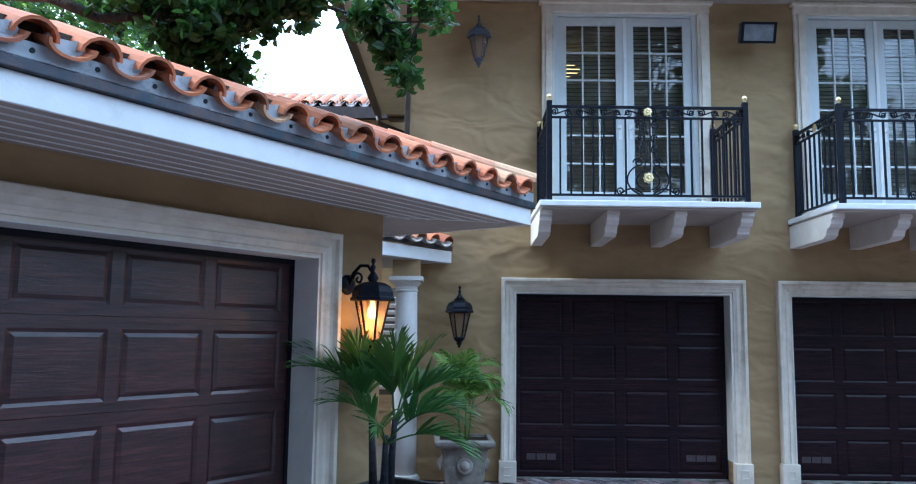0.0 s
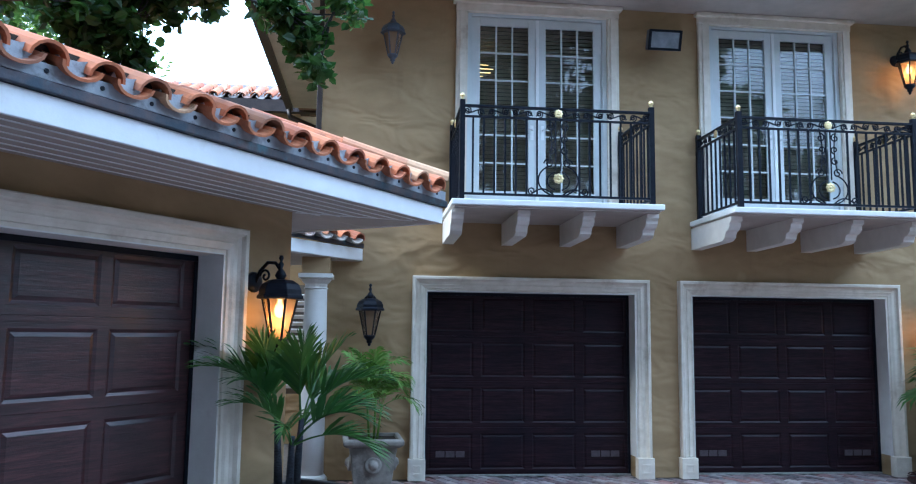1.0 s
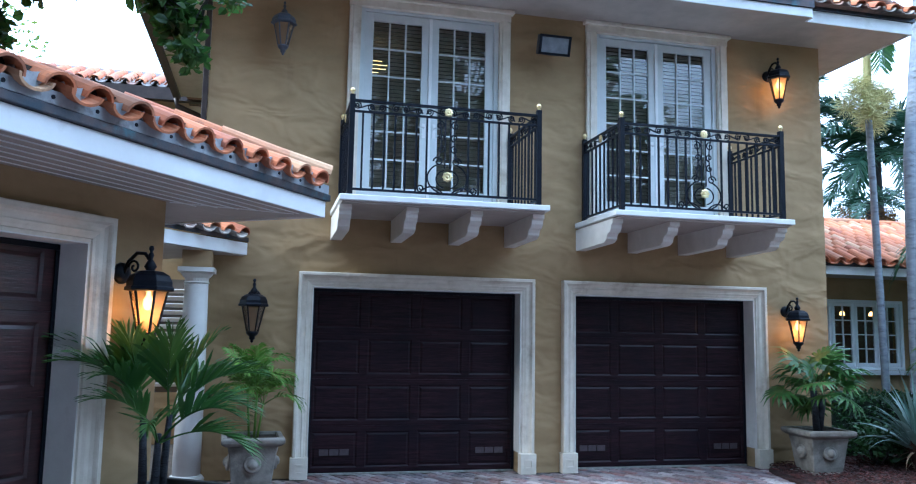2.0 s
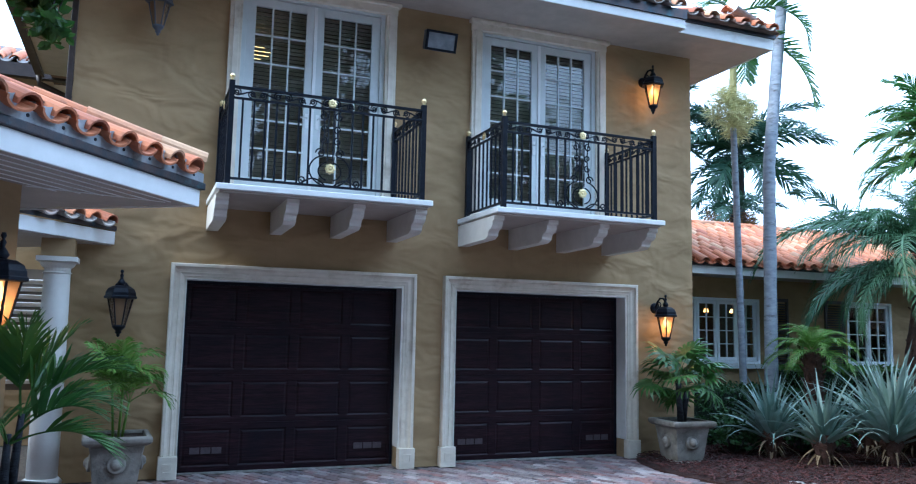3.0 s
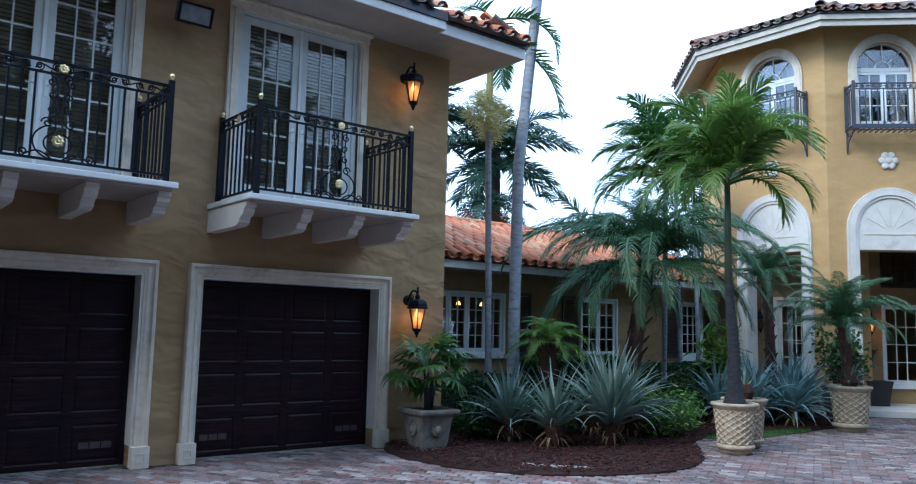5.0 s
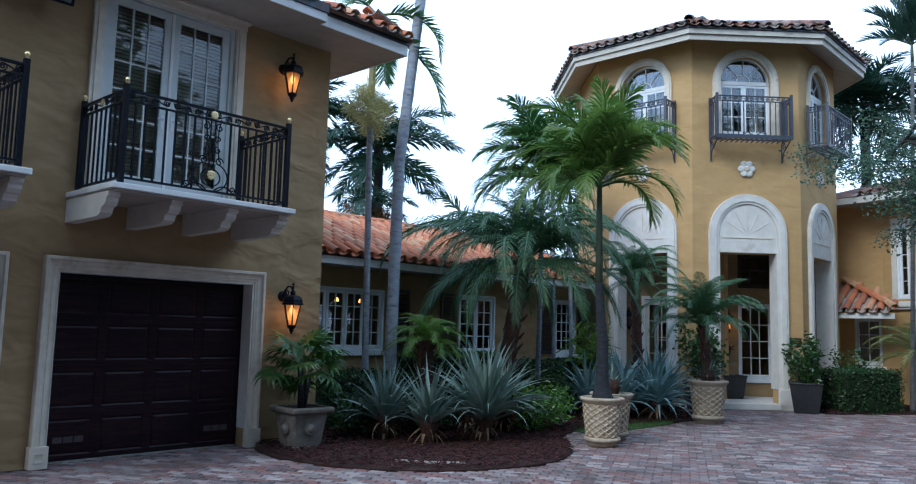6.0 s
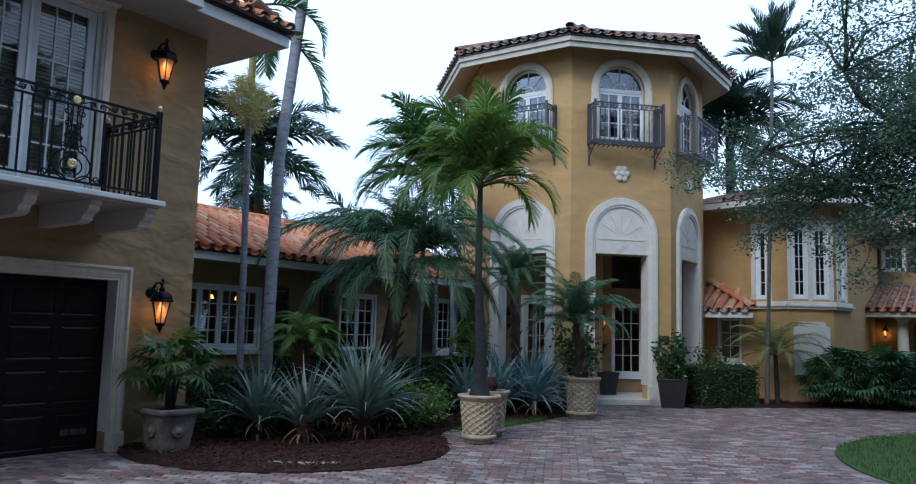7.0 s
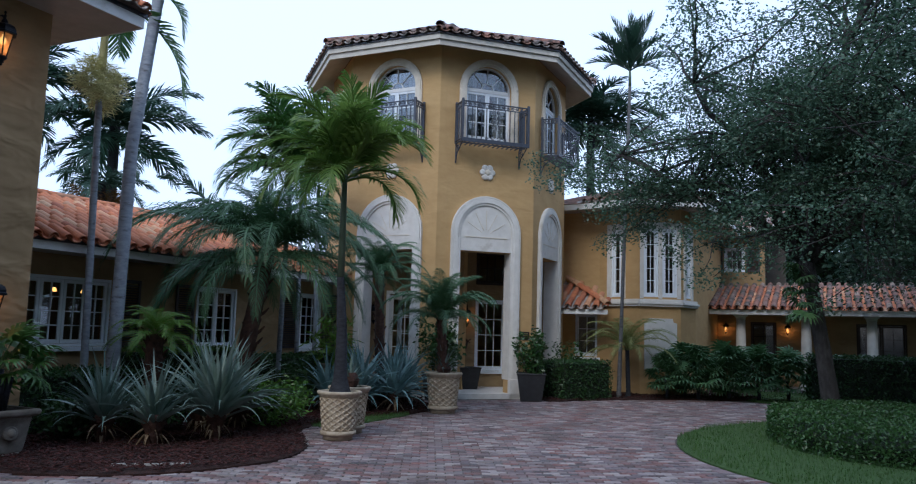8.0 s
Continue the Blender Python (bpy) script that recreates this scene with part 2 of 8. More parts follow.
PALMRED = surface("fibrous_palm_trunk", (0.040, 0.022, 0.017), (0.100, 0.048, 0.034), 0.95, 16, (0.03, 0.018, 0.012), 8, 0.55, 45, 1.0, dist=0.03)
CREAM = surface("cream_fascia_paint", (0.50, 0.465, 0.40), (0.57, 0.535, 0.465), 0.5, 5, (0.40, 0.36, 0.30), 1.6, 0.6, 60, 0.08)
CROWNSHAFT = surface("smooth_crownshaft", (0.060, 0.095, 0.058), (0.105, 0.140, 0.090), 0.5, 5, (0.13, 0.11, 0.075), 3, 0.6, 30, 0.12, stretch=(1, 1, 0.4))
PALMLEAF = leafy("palm_leaf", (0.036, 0.096, 0.022), (0.098, 0.200, 0.038), 0.40, 0.32)
PALMBRIGHT = leafy("bright_palm_leaf", (0.090, 0.165, 0.028), (0.225, 0.335, 0.070), 0.42, 0.36)
PALMLIGHT = leafy("light_palm_leaf", (0.090, 0.180, 0.022), (0.20, 0.33, 0.045))
PALMBLUE = leafy("date_palm_leaf", (0.052, 0.120, 0.058), (0.135, 0.240, 0.112))
PALMDUSK = leafy("far_palm_leaf", (0.018, 0.046, 0.030), (0.042, 0.088, 0.052))
OAKLEAF = leafy("oak_leaf", (0.036, 0.078, 0.052), (0.120, 0.200, 0.120), 0.42, 0.34)
NEARLEAF = leafy("broad_leaf", (0.030, 0.075, 0.014), (0.110, 0.190, 0.030), 0.42, 0.5)
HEDGELEAF = leafy("hedge_leaf", (0.016, 0.048, 0.013), (0.066, 0.140, 0.036), 0.42)
HEDGETOP = leafy("new_hedge_leaf", (0.07, 0.16, 0.024), (0.17, 0.31, 0.05), 0.35)
BUSHLEAF = leafy("bush_leaf", (0.020, 0.055, 0.015), (0.050, 0.11, 0.026), 0.35)
BROMLEAF = leafy("silver_bromeliad_leaf", (0.075, 0.138, 0.112), (0.28, 0.36, 0.33), 0.42, 0.12, 6.0, (0.075, 0.13, 0.085))
BROMBLUE = leafy("blue_bromeliad_leaf", (0.11, 0.21, 0.22), (0.29, 0.43, 0.44), 0.42, 0.12, 6.0, (0.06, 0.12, 0.12))
PHILLEAF = leafy("cut_leaf", (0.036, 0.095, 0.038), (0.120, 0.225, 0.085), 0.55)
DRYLEAF = leafy("dry_leaf", (0.20, 0.145, 0.085), (0.36, 0.27, 0.17), 0.7, 0.15)
GRASS = leafy("grass_blade", (0.036, 0.092, 0.014), (0.078, 0.152, 0.027), 0.5)
FLOWERING = leafy("palm_flower_strands", (0.46, 0.44, 0.18), (0.64, 0.60, 0.30), 0.7)
FRUIT = leafy("orange_palm_fruit", (0.18, 0.10, 0.03), (0.28, 0.17, 0.05), 0.7)
RED = surface("red_bloom", (0.5, 0.05, 0.03), (0.6, 0.10, 0.06), 0.5)
# white joinery lowered in colour for doors that stand in shade
SASHWHITE = surface("cool_white_paint", (0.57, 0.60, 0.60), (0.63, 0.655, 0.655), 0.4, 5, (0.62, 0.64, 0.66), 1.6, 0.66, 70, 0.06)
SUNLEAF = leafy("yellow_green_leaf", (0.10, 0.16, 0.022), (0.24, 0.33, 0.06), 0.5, 0.45)
PALMPALE = leafy("pale_palm_leaf", (0.22, 0.25, 0.08), (0.38, 0.41, 0.15), 0.5)
CLOSURE = surface("galvanised_closure", (0.24, 0.26, 0.285), (0.36, 0.385, 0.41), 0.6, 9, (0.09, 0.08, 0.08), 6, 0.54, 50, 0.2, 0.1)
# white joinery raised in colour so the window frames look lit
HOUSEWHITE = surface("bright_sash_paint", (0.80, 0.85, 0.91), (0.85, 0.90, 0.95), 0.4, 5, (0.7, 0.72, 0.74), 1.6, 0.66, 70, 0.06)
PALMGREY = surface("slim_palm_trunk", (0.11, 0.11, 0.115), (0.17, 0.17, 0.175), 0.85, 6, (0.06, 0.058, 0.055), 5, 0.55, 40, 0.3, stretch=(1, 1, 2.5))
CURTAIN = surface("pale_curtain", (0.45, 0.44, 0.42), (0.55, 0.54, 0.52), 0.9, 8, None, stretch=(6, 6, 0.5))

# ---- mesh helpers ----
class Mesh:
    """Points and faces gathered for one part."""

    def __init__(self):
        self.v, self.f = [], []

    def add(self, verts, faces):
        k = len(self.v)
        self.v += [tuple(p) for p in verts]
        self.f += [tuple(k + i for i in q) for q in faces]
        return self

    def box(self, x0, y0, z0, x1, y1, z1, m=None):
        p = [Vector((x, y, z)) for z in (z0, z1) for y in (y0, y1) for x in (x0, x1)]
        if m:
            p = [m @ q for q in p]
        return self.add(p, [(0, 2, 3, 1), (4, 5, 7, 6), (0, 1, 5, 4), (1, 3, 7, 5), (3, 2, 6, 7), (2, 0, 4, 6)])

    def frustum(self, x0, y0, x1, y1, z0, z1, inset, m=None):
        """A low block whose top is smaller by inset on each side."""
        p = [Vector(q) for q in ((x0, y0, z0), (x1, y0, z0), (x1, y1, z0), (x0, y1, z0), (x0 + inset, y0 + inset, z1), (x1 - inset, y0 + inset, z1), (x1 - inset, y1 - inset, z1), (x0 + inset, y1 - inset, z1))]
        if m:
            p = [m @ q for q in p]
        return self.add(p, [(3, 2, 1, 0), (4, 5, 6, 7), (0, 1, 5, 4), (1, 2, 6, 5), (2, 3, 7, 6), (3, 0, 4, 7)])

    def tube(self, pts, r, n=8, caps=True, wobble=0.0):
        pts = [Vector(p) for p in pts]
        rs = r if isinstance(r, (list, tuple)) else [r] * len(pts)
        rings, ref = [], None
        for i, p in enumerate(pts):
            d = (pts[min(i + 1, len(pts) - 1)] - pts[max(i - 1, 0)]).normalized()
            if ref is None:
                ref = d.orthogonal().normalized()
            ref = (ref - d * ref.dot(d)).normalized()
            side = d.cross(ref)
            rings.append([p + (ref * math.cos(a) + side * math.sin(a)) * rs[i] * (1 + random.uniform(-wobble, wobble)) for a in (2 * math.pi * k / n for k in range(n))])
        faces = [(i * n + k, i * n + (k + 1) % n, (i + 1) * n + (k + 1) % n, (i + 1) * n + k) for i in range(len(pts) - 1) for k in range(n)]
        if caps:
            faces += [tuple(range(n - 1, -1, -1)), tuple((len(pts) - 1) * n + k for k in range(n))]
        return self.add([q for ring in rings for q in ring], faces)

    def lathe(self, profile, n=16, at=(0, 0, 0), square=False):
        at, turn = Vector(at), (math.pi / 4 if square else 0)
        grow = math.sqrt(2) if square else 1
        verts = [at + Vector((r * grow * math.cos(2 * math.pi * k / n + turn), r * grow * math.sin(2 * math.pi * k / n + turn), z)) for r, z in profile for k in range(n)]
        faces = [(i * n + k, i * n + (k + 1) % n, (i + 1) * n + (k + 1) % n, (i + 1) * n + k) for i in range(len(profile) - 1) for k in range(n)]
        faces += [tuple(range(n - 1, -1, -1)), tuple((len(profile) - 1) * n + k for k in range(n))]
        return self.add(verts, faces)

    def prism(self, poly, depth, m=None):
        """A flat outline in x, z pushed along y from 0 to depth."""
        n = len(poly)
        p = [Vector((x, y, z)) for y in (0, depth) for x, z in poly]
        if m:
            p = [m @ q for q in p]
        return self.add(p, [tuple(range(n)), tuple(range(2 * n - 1, n - 1, -1))] + [(k, k + n, (k + 1) % n + n, (k + 1) % n) for k in range(n)])

    def band(self, inner, outer, y0, y1, closed=False):
        """The face between two lines of as many points in x, z, with thickness from y0 (front) to y1."""
        n = len(inner)
        p = [(x, y, z) for y in (y0, y1) for line in (inner, outer) for x, z in line]
        f = []
        for k in range(n if closed else n - 1):
            j = (k + 1) % n
            f += [(k, j, n + j, n + k), (2 * n + j, 2 * n + k, 3 * n + k, 3 * n + j), (n + k, n + j, 3 * n + j, 3 * n + k), (j, k, 2 * n + k, 2 * n + j)]
        if not closed:
            f += [(0, n, 3 * n, 2 * n), (n - 1, 3 * n - 1, 4 * n - 1, 2 * n - 1)]
        return self.add(p, f)


def data_of(name, mesh, mat, smooth=False):
    me = bpy.data.meshes.new(name)
    me.from_pydata(mesh.v, [], mesh.f)
    me.materials.append(mat)
    if smooth:
        me.polygons.foreach_set("use_smooth", [True] * len(me.polygons))
    bm = bmesh.new()
    bm.from_mesh(me)
    bmesh.ops.recalc_face_normals(bm, faces=bm.faces)
    bm.to_mesh(me)
    bm.free()
    return me


def raw_data(name, verts, faces, mat, smooth=False):
    """Mesh data for large loose meshes, straight from arrays."""
    me = bpy.data.meshes.new(name)
    me.from_pydata(verts, [], faces)
    me.materials.append(mat)
    if smooth:
        me.polygons.foreach_set("use_smooth", [True] * len(me.polygons))
    return me


def part(name, mesh, mat, parent=None, label="", m=None, smooth=False, bevel=0.0):
    """One mesh object, under a thing or part, or a thing of its own."""
    me = mesh if isinstance(mesh, bpy.types.Mesh) else data_of(name, mesh, mat, smooth)
    ob = new(name, me)
    if parent:
        ob.parent = parent
    if m:
        ob.matrix_basis = m
    if label:
        ob["label"] = label
    if bevel:
        b = ob.modifiers.new("bevel", "BEVEL")
        b.width, b.segments, b.limit_method = bevel, 2, "ANGLE"
    return ob


def thing(name, label, category, m=None, group="", kind=""):
    """An Empty at a thing's base, which carries its parts."""
    ob = new(name)
    ob.empty_display_size = 0.1
    ob.matrix_basis = m or Matrix.Identity(4)
    return tagged(ob, label, category, group, kind)


def structure(name, mesh, mat, label, category, bevel=0.0, m=None):
    return tagged(part(name, mesh, mat, bevel=bevel, m=m), label, category, kind="structure")


def wall_mesh(length, height, thick, holes=(), z0=0.0):
    """A wall along x from 0, front at y = 0, thickness behind it, with rectangular openings (x0, z0, x1, z1) through it."""
    w = Mesh()
    xs = sorted({0.0, length, *[h[0] for h in holes], *[h[2] for h in holes]})
    zs = sorted({z0, height, *[h[1] for h in holes], *[h[3] for h in holes]})

    def open_at(i, j):
        if not (0 <= i < len(xs) - 1 and 0 <= j < len(zs) - 1):
            return True
        x, z = (xs[i] + xs[i + 1]) / 2, (zs[j] + zs[j + 1]) / 2
        return any(h[0] < x < h[2] and h[1] < z < h[3] for h in holes)

    for i in range(len(xs) - 1):
        for j in range(len(zs) - 1):
            if open_at(i, j):
                continue
            a, b, c, d = xs[i], xs[i + 1], zs[j], zs[j + 1]
            w.add([(a, 0, c), (b, 0, c), (b, 0, d), (a, 0, d)], [(0, 1, 2, 3)])
            w.add([(a, thick, c), (b, thick, c), (b, thick, d), (a, thick, d)], [(3, 2, 1, 0)])
            for (di, dj), (p, q) in {(-1, 0): ((a, c), (a, d)), (1, 0): ((b, d), (b, c)), (0, -1): ((b, c), (a, c)), (0, 1): ((a, d), (b, d))}.items():
                if open_at(i + di, j + dj):
                    w.add([(p[0], 0, p[1]), (q[0], 0, q[1]), (q[0], thick, q[1]), (p[0], thick, p[1])], [(0, 1, 2, 3)])
    return w


def along(x, y, z, dx, dy):
    """A frame at a point with its x along (dx, dy), its y to the left of it, its z up."""
    return Matrix.Translation((x, y, z)) @ Matrix.Rotation(math.atan2(dy, dx), 4, "Z")

# ---- ground ----
g = Mesh().add([(-300, -300, -0.05), (400, -300, -0.05), (400, 400, -0.05), (-300, 400, -0.05)], [(0, 1, 2, 3)])
structure("ground", g, GRASSBED, "short grass and soil around the house", "ground")
g = Mesh().box(-14, -22, -0.045, 34, 6.0, -0.012)
driveway = structure("pavement", g, JOINT, "driveway of old red brick pavers laid in sand", "driveway")

# ---- the two-storey garage building ----
GX0, GX1, GY, GZ = -1.10, 7.02, 0.05, 5.72     # front wall, soffit height
DOORS = (1.42, 4.62)                            # middles of the two garage doors
FRENCH = (1.488, 4.538)                         # middles of the french doors
holes = [(c - 1.25 - GX0, 0.0, c + 1.25 - GX0, 2.15) for c in DOORS] + [(c - 0.87 - GX0, 3.06, c + 0.87 - GX0, 5.56) for c in FRENCH]
structure("wall_front", wall_mesh(GX1 - GX0, GZ + 0.3, 0.3, holes), STUCCO, "tan trowelled stucco front wall of the garage", "wall", m=pose(GX0, GY, 0))
structure("wall_east", wall_mesh(5.3, GZ + 0.3, 0.3), STUCCO, "tan stucco side wall of the garage", "wall", m=along(GX1, GY + 0.3, 0, 0, 1) @ pose(0, 0, 0))
structure("wall_west", wall_mesh(5.3, GZ + 0.3, 0.3), STUCCO, "tan stucco side wall of the garage", "wall", m=along(GX0 + 0.3, GY + 0.3, 0, 0, 1))
structure("wall_back", wall_mesh(GX1 - GX0, GZ + 0.3, 0.3), STUCCO, "tan stucco back wall of the garage", "wall", m=pose(GX0, GY + 5.6, 0))
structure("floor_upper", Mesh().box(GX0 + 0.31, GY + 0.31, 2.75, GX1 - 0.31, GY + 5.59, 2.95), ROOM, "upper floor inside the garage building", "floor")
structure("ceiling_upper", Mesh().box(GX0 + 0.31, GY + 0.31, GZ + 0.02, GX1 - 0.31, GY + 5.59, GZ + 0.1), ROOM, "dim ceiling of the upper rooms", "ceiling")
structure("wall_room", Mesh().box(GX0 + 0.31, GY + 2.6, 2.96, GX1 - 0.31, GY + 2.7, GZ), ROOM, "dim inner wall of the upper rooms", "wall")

# eaves: soffit, fascia, metal edge
EZ = 5.70
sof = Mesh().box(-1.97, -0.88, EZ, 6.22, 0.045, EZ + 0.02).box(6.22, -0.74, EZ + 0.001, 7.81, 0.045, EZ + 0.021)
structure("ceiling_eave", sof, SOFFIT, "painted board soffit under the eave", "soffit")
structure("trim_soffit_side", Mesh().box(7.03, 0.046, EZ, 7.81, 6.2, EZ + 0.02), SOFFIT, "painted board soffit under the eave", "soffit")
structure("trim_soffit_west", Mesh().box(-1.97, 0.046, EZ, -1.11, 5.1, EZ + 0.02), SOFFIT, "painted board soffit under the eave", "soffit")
structure("trim_fascia_front", Mesh().box(-1.97, -0.905, EZ - 0.01, 6.20, -0.885, EZ + 0.108), WHITE, "white painted fascia board", "fascia", 0.004)
structure("trim_fascia_front_end", Mesh().box(6.205, -0.765, EZ - 0.01, 7.835, -0.745, EZ + 0.15), WHITE, "white painted fascia board", "fascia", 0.004)
structure("trim_fascia_jog", Mesh().box(6.201, -0.884, EZ - 0.01, 6.219, -0.766, EZ + 0.15), WHITE, "white painted fascia return", "fascia")
structure("trim_fascia_east", Mesh().box(7.815, -0.744, EZ - 0.01, 7.835, 6.4, EZ + 0.15), WHITE, "white painted fascia board", "fascia")
structure("trim_fascia_west", Mesh().box(-2.09, -0.9, EZ - 0.05, -1.972, 5.15, EZ + 0.12), BRONZE, "dark brown metal fascia and gutter", "fascia")
edge = Mesh().box(-1.97, -0.93, EZ + 0.110, 6.215, -0.87, EZ + 0.235).box(6.22, -0.79, EZ + 0.152, 7.86, -0.735, EZ + 0.235).box(7.80, -0.734, EZ + 0.152, 7.86, 6.4, EZ + 0.235)
structure("trim_eave_metal", edge, COPPER, "dark weathered copper drip edge", "gutter")


def barrel(length, r0, r1, up=True, n=9, thick=0.014):
    """One barrel tile along +y, its mouth at y = 0: a half pipe with thickness, opening down (cover) or up (pan)."""
    t = Mesh()
    sgn = 1 if up else -1
    pts = []
    for y, r in ((0.0, r0), (length, r1)):
        for rr in (r, r - thick):
            pts += [(rr * math.cos(math.pi * k / (n - 1)), y, sgn * (rr - (0.008 if up else 0.036)) * math.sin(math.pi * k / (n - 1))) for k in range(n)]
    f = []
    for k in range(n - 1):
        f += [(k, k + 1, 2 * n + k + 1, 2 * n + k), (n + k + 1, n + k, 3 * n + k, 3 * n + k + 1), (n + k, n + k + 1, k + 1, k), (2 * n + k, 2 * n + k + 1, 3 * n + k + 1, 3 * n + k)]
    f += [(0, 2 * n, 3 * n, n), (n - 1, 2 * n - 1, 4 * n - 1, 3 * n - 1)]
    return t.add(pts, f)


COVER = data_of("cover_tile", barrel(0.44, 0.092, 0.078, True), TILE)
PAN = data_of("pan_tile", barrel(0.44, 0.100, 0.112, False), TILE_PAN)
PAN_RED = data_of("pan_tile_red", barrel(0.44, 0.100, 0.112, False), TILE)
COVER_OLD = data_of("cover_tile_old", barrel(0.44, 0.094, 0.080, True), TILE_OLD)


def roof_slope(roof, origin, dx, dy, length, slope, courses, pitch=0.262, covers=None, pans=None, inside=None, limit=300, lap=4.0):
    """Barrel tiles on a slope whose eave runs from origin along (dx, dy), rising to the left of it. The first ones are parts of the roof, the others joined."""
    m = along(*origin, dx, dy) @ Matrix.Rotation(slope, 4, "X")
    covers, pans = covers or COVER, pans or PAN
    rng, made, rest = random.Random(len(roof.name) + int(length * 10)), 0, {}
    step = 0.36
    for j in range(courses):
        for i in range(int(length / pitch)):
            x, y = (i + 0.5) * pitch, j * step - 0.04
            if inside and not inside(x, y):
                continue
            jig = lambda k: rng.uniform(-k, k)
            for data, dx0, dz in ((pans, 0, 0.062 + 0.006 * (j % 2)), (covers, pitch / 2, 0.042)):
                place = m @ pose(x + dx0 + jig(0.008), y + jig(0.018) + (0.05 if dx0 else 0.0), dz + jig(0.006), jig(1.5) + (lap if dx0 else lap / 2), jig(3.0), jig(2.2))
                if made < limit:
                    part("tile", data, None, roof, m=roof.matrix_basis.inverted() @ place)
                    made += 1
                else:
                    rest.setdefault(data.name, (data, []))[1].append(place)
    for data, places in rest.values():
        k, verts, faces = len(data.vertices), [], []
        base, polys = [v.co.copy() for v in data.vertices], [tuple(p.vertices) for p in data.polygons]
        for a, place in enumerate(places):
            verts += [tuple(place @ v) for v in base]
            faces += [tuple(a * k + i for i in q) for q in polys]
        ob = part("roof_tiles", raw_data("roof_tiles", verts, faces, data.materials[0]), None, roof)
        ob.matrix_basis = roof.matrix_basis.inverted()
        tagged(ob, kind="stuff")


def deck(name, pts, faces, label):
    return structure(name, Mesh().add(pts, faces), TILE_OLD, label, "roof")


# roof of the garage building: hip
S = math.tan(radians(19))
zr = EZ + 0.20
ex0, ex1, ey0, ey1 = -1.95, 7.84, -0.90, 6.4
ry, rz = (ey0 + ey1) / 2, zr + (ey1 - ey0) / 2 * S
rx0, rx1 = ex0 + (ey1 - ey0) / 2, ex1 - (ey1 - ey0) / 2
roof_garage = deck("roof_garage", [(ex0, ey0, zr), (ex1, ey0, zr), (ex1, ey1, zr), (ex0, ey1, zr), (rx0, ry, rz), (rx1, ry, rz)],
                   [(0, 1, 5, 4), (1, 2, 5), (2, 3, 4, 5), (3, 0, 4), (3, 2, 1, 0)], "hipped roof of red barrel tiles over the garage")

# ---- the low garage wing that stands askew ----
U, N = Vector((0.576, 0.817, 0)), Vector((0.817, -0.576, 0))
CORNER = Vector((-1.042, -3.505, 0))
WING = along(*CORNER, U.x, U.y)   # its x along the wall; the wall runs to negative x, its front faces -y
WL, WH = 9.0, 2.50
structure("wall_wing_front", wall_mesh(WL, WH + 0.1, 0.3, [(WL - 3.20, 0, WL - 0.67, 2.14)]), STUCCO, "tan stucco wall of the low garage wing", "wall", m=WING @ pose(-WL, 0, 0))
structure("wall_wing_end", wall_mesh(6.0, WH + 0.1, 0.3), STUCCO, "tan stucco end wall of the low garage wing", "wall", m=WING @ pose(0, 0.301, 0) @ Matrix.Rotation(math.pi / 2, 4, "Z"))
structure("wall_wing_back", wall_mesh(WL, WH + 0.1, 0.3), STUCCO, "tan stucco back wall of the low wing", "wall", m=WING @ pose(-WL, 6.0, 0))
OV, OE = 0.706, 0.86
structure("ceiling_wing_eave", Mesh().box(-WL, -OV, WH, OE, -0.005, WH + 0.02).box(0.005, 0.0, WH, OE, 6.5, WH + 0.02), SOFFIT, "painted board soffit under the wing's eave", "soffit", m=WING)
wing_lines = Mesh()
for k in range(6):
    y = -OV + 0.09 + k * 0.105
    wing_lines.box(-WL, y, WH - 0.006, 0.60 - k * 0.1 + 0.1, y + 0.012, WH - 0.001)
wing_lines.box(0.02, -0.02, WH - 0.006, OE * 1.05, -0.008, WH - 0.001, Matrix.Rotation(radians(-38), 4, "Z"))
structure("trim_soffit_battens", wing_lines, WHITE, "thin battens along the soffit boards", "trim", m=WING)
structure("trim_wing_fascia", Mesh().box(-WL, -OV - 0.022, WH - 0.012, OE + 0.022, -OV - 0.002, WH + 0.112).box(OE + 0.002, -OV - 0.001, WH - 0.012, OE + 0.022, 6.5, WH + 0.112), WHITE, "white painted fascia board of the low wing", "fascia", 0.004, WING)
structure("trim_wing_metal", Mesh().box(-WL, -OV - 0.05, WH + 0.114, OE + 0.05, -OV + 0.02, WH + 0.165).box(OE - 0.02, -OV + 0.021, WH + 0.114, OE + 0.05, 6.5, WH + 0.165), COPPER, "dark weathered copper drip edge", "gutter", 0.006, WING)
wz, half = WH + 0.18, 3.6
roof_wing = structure("roof_wing", Mesh().add([(-WL, -OV, wz), (OE, -OV, wz), (OE, -OV + 2 * half, wz), (-WL, -OV + 2 * half, wz), (OE - half, -OV + half, wz + half * S), (-WL, -OV + half, wz + half * S)],
                      [(0, 1, 4, 5), (1, 2, 4), (2, 3, 5, 4), (3, 2, 1, 0), (0, 5, 3)]), TILE_OLD, "hipped roof of red barrel tiles over the low wing", "roof", m=WING)

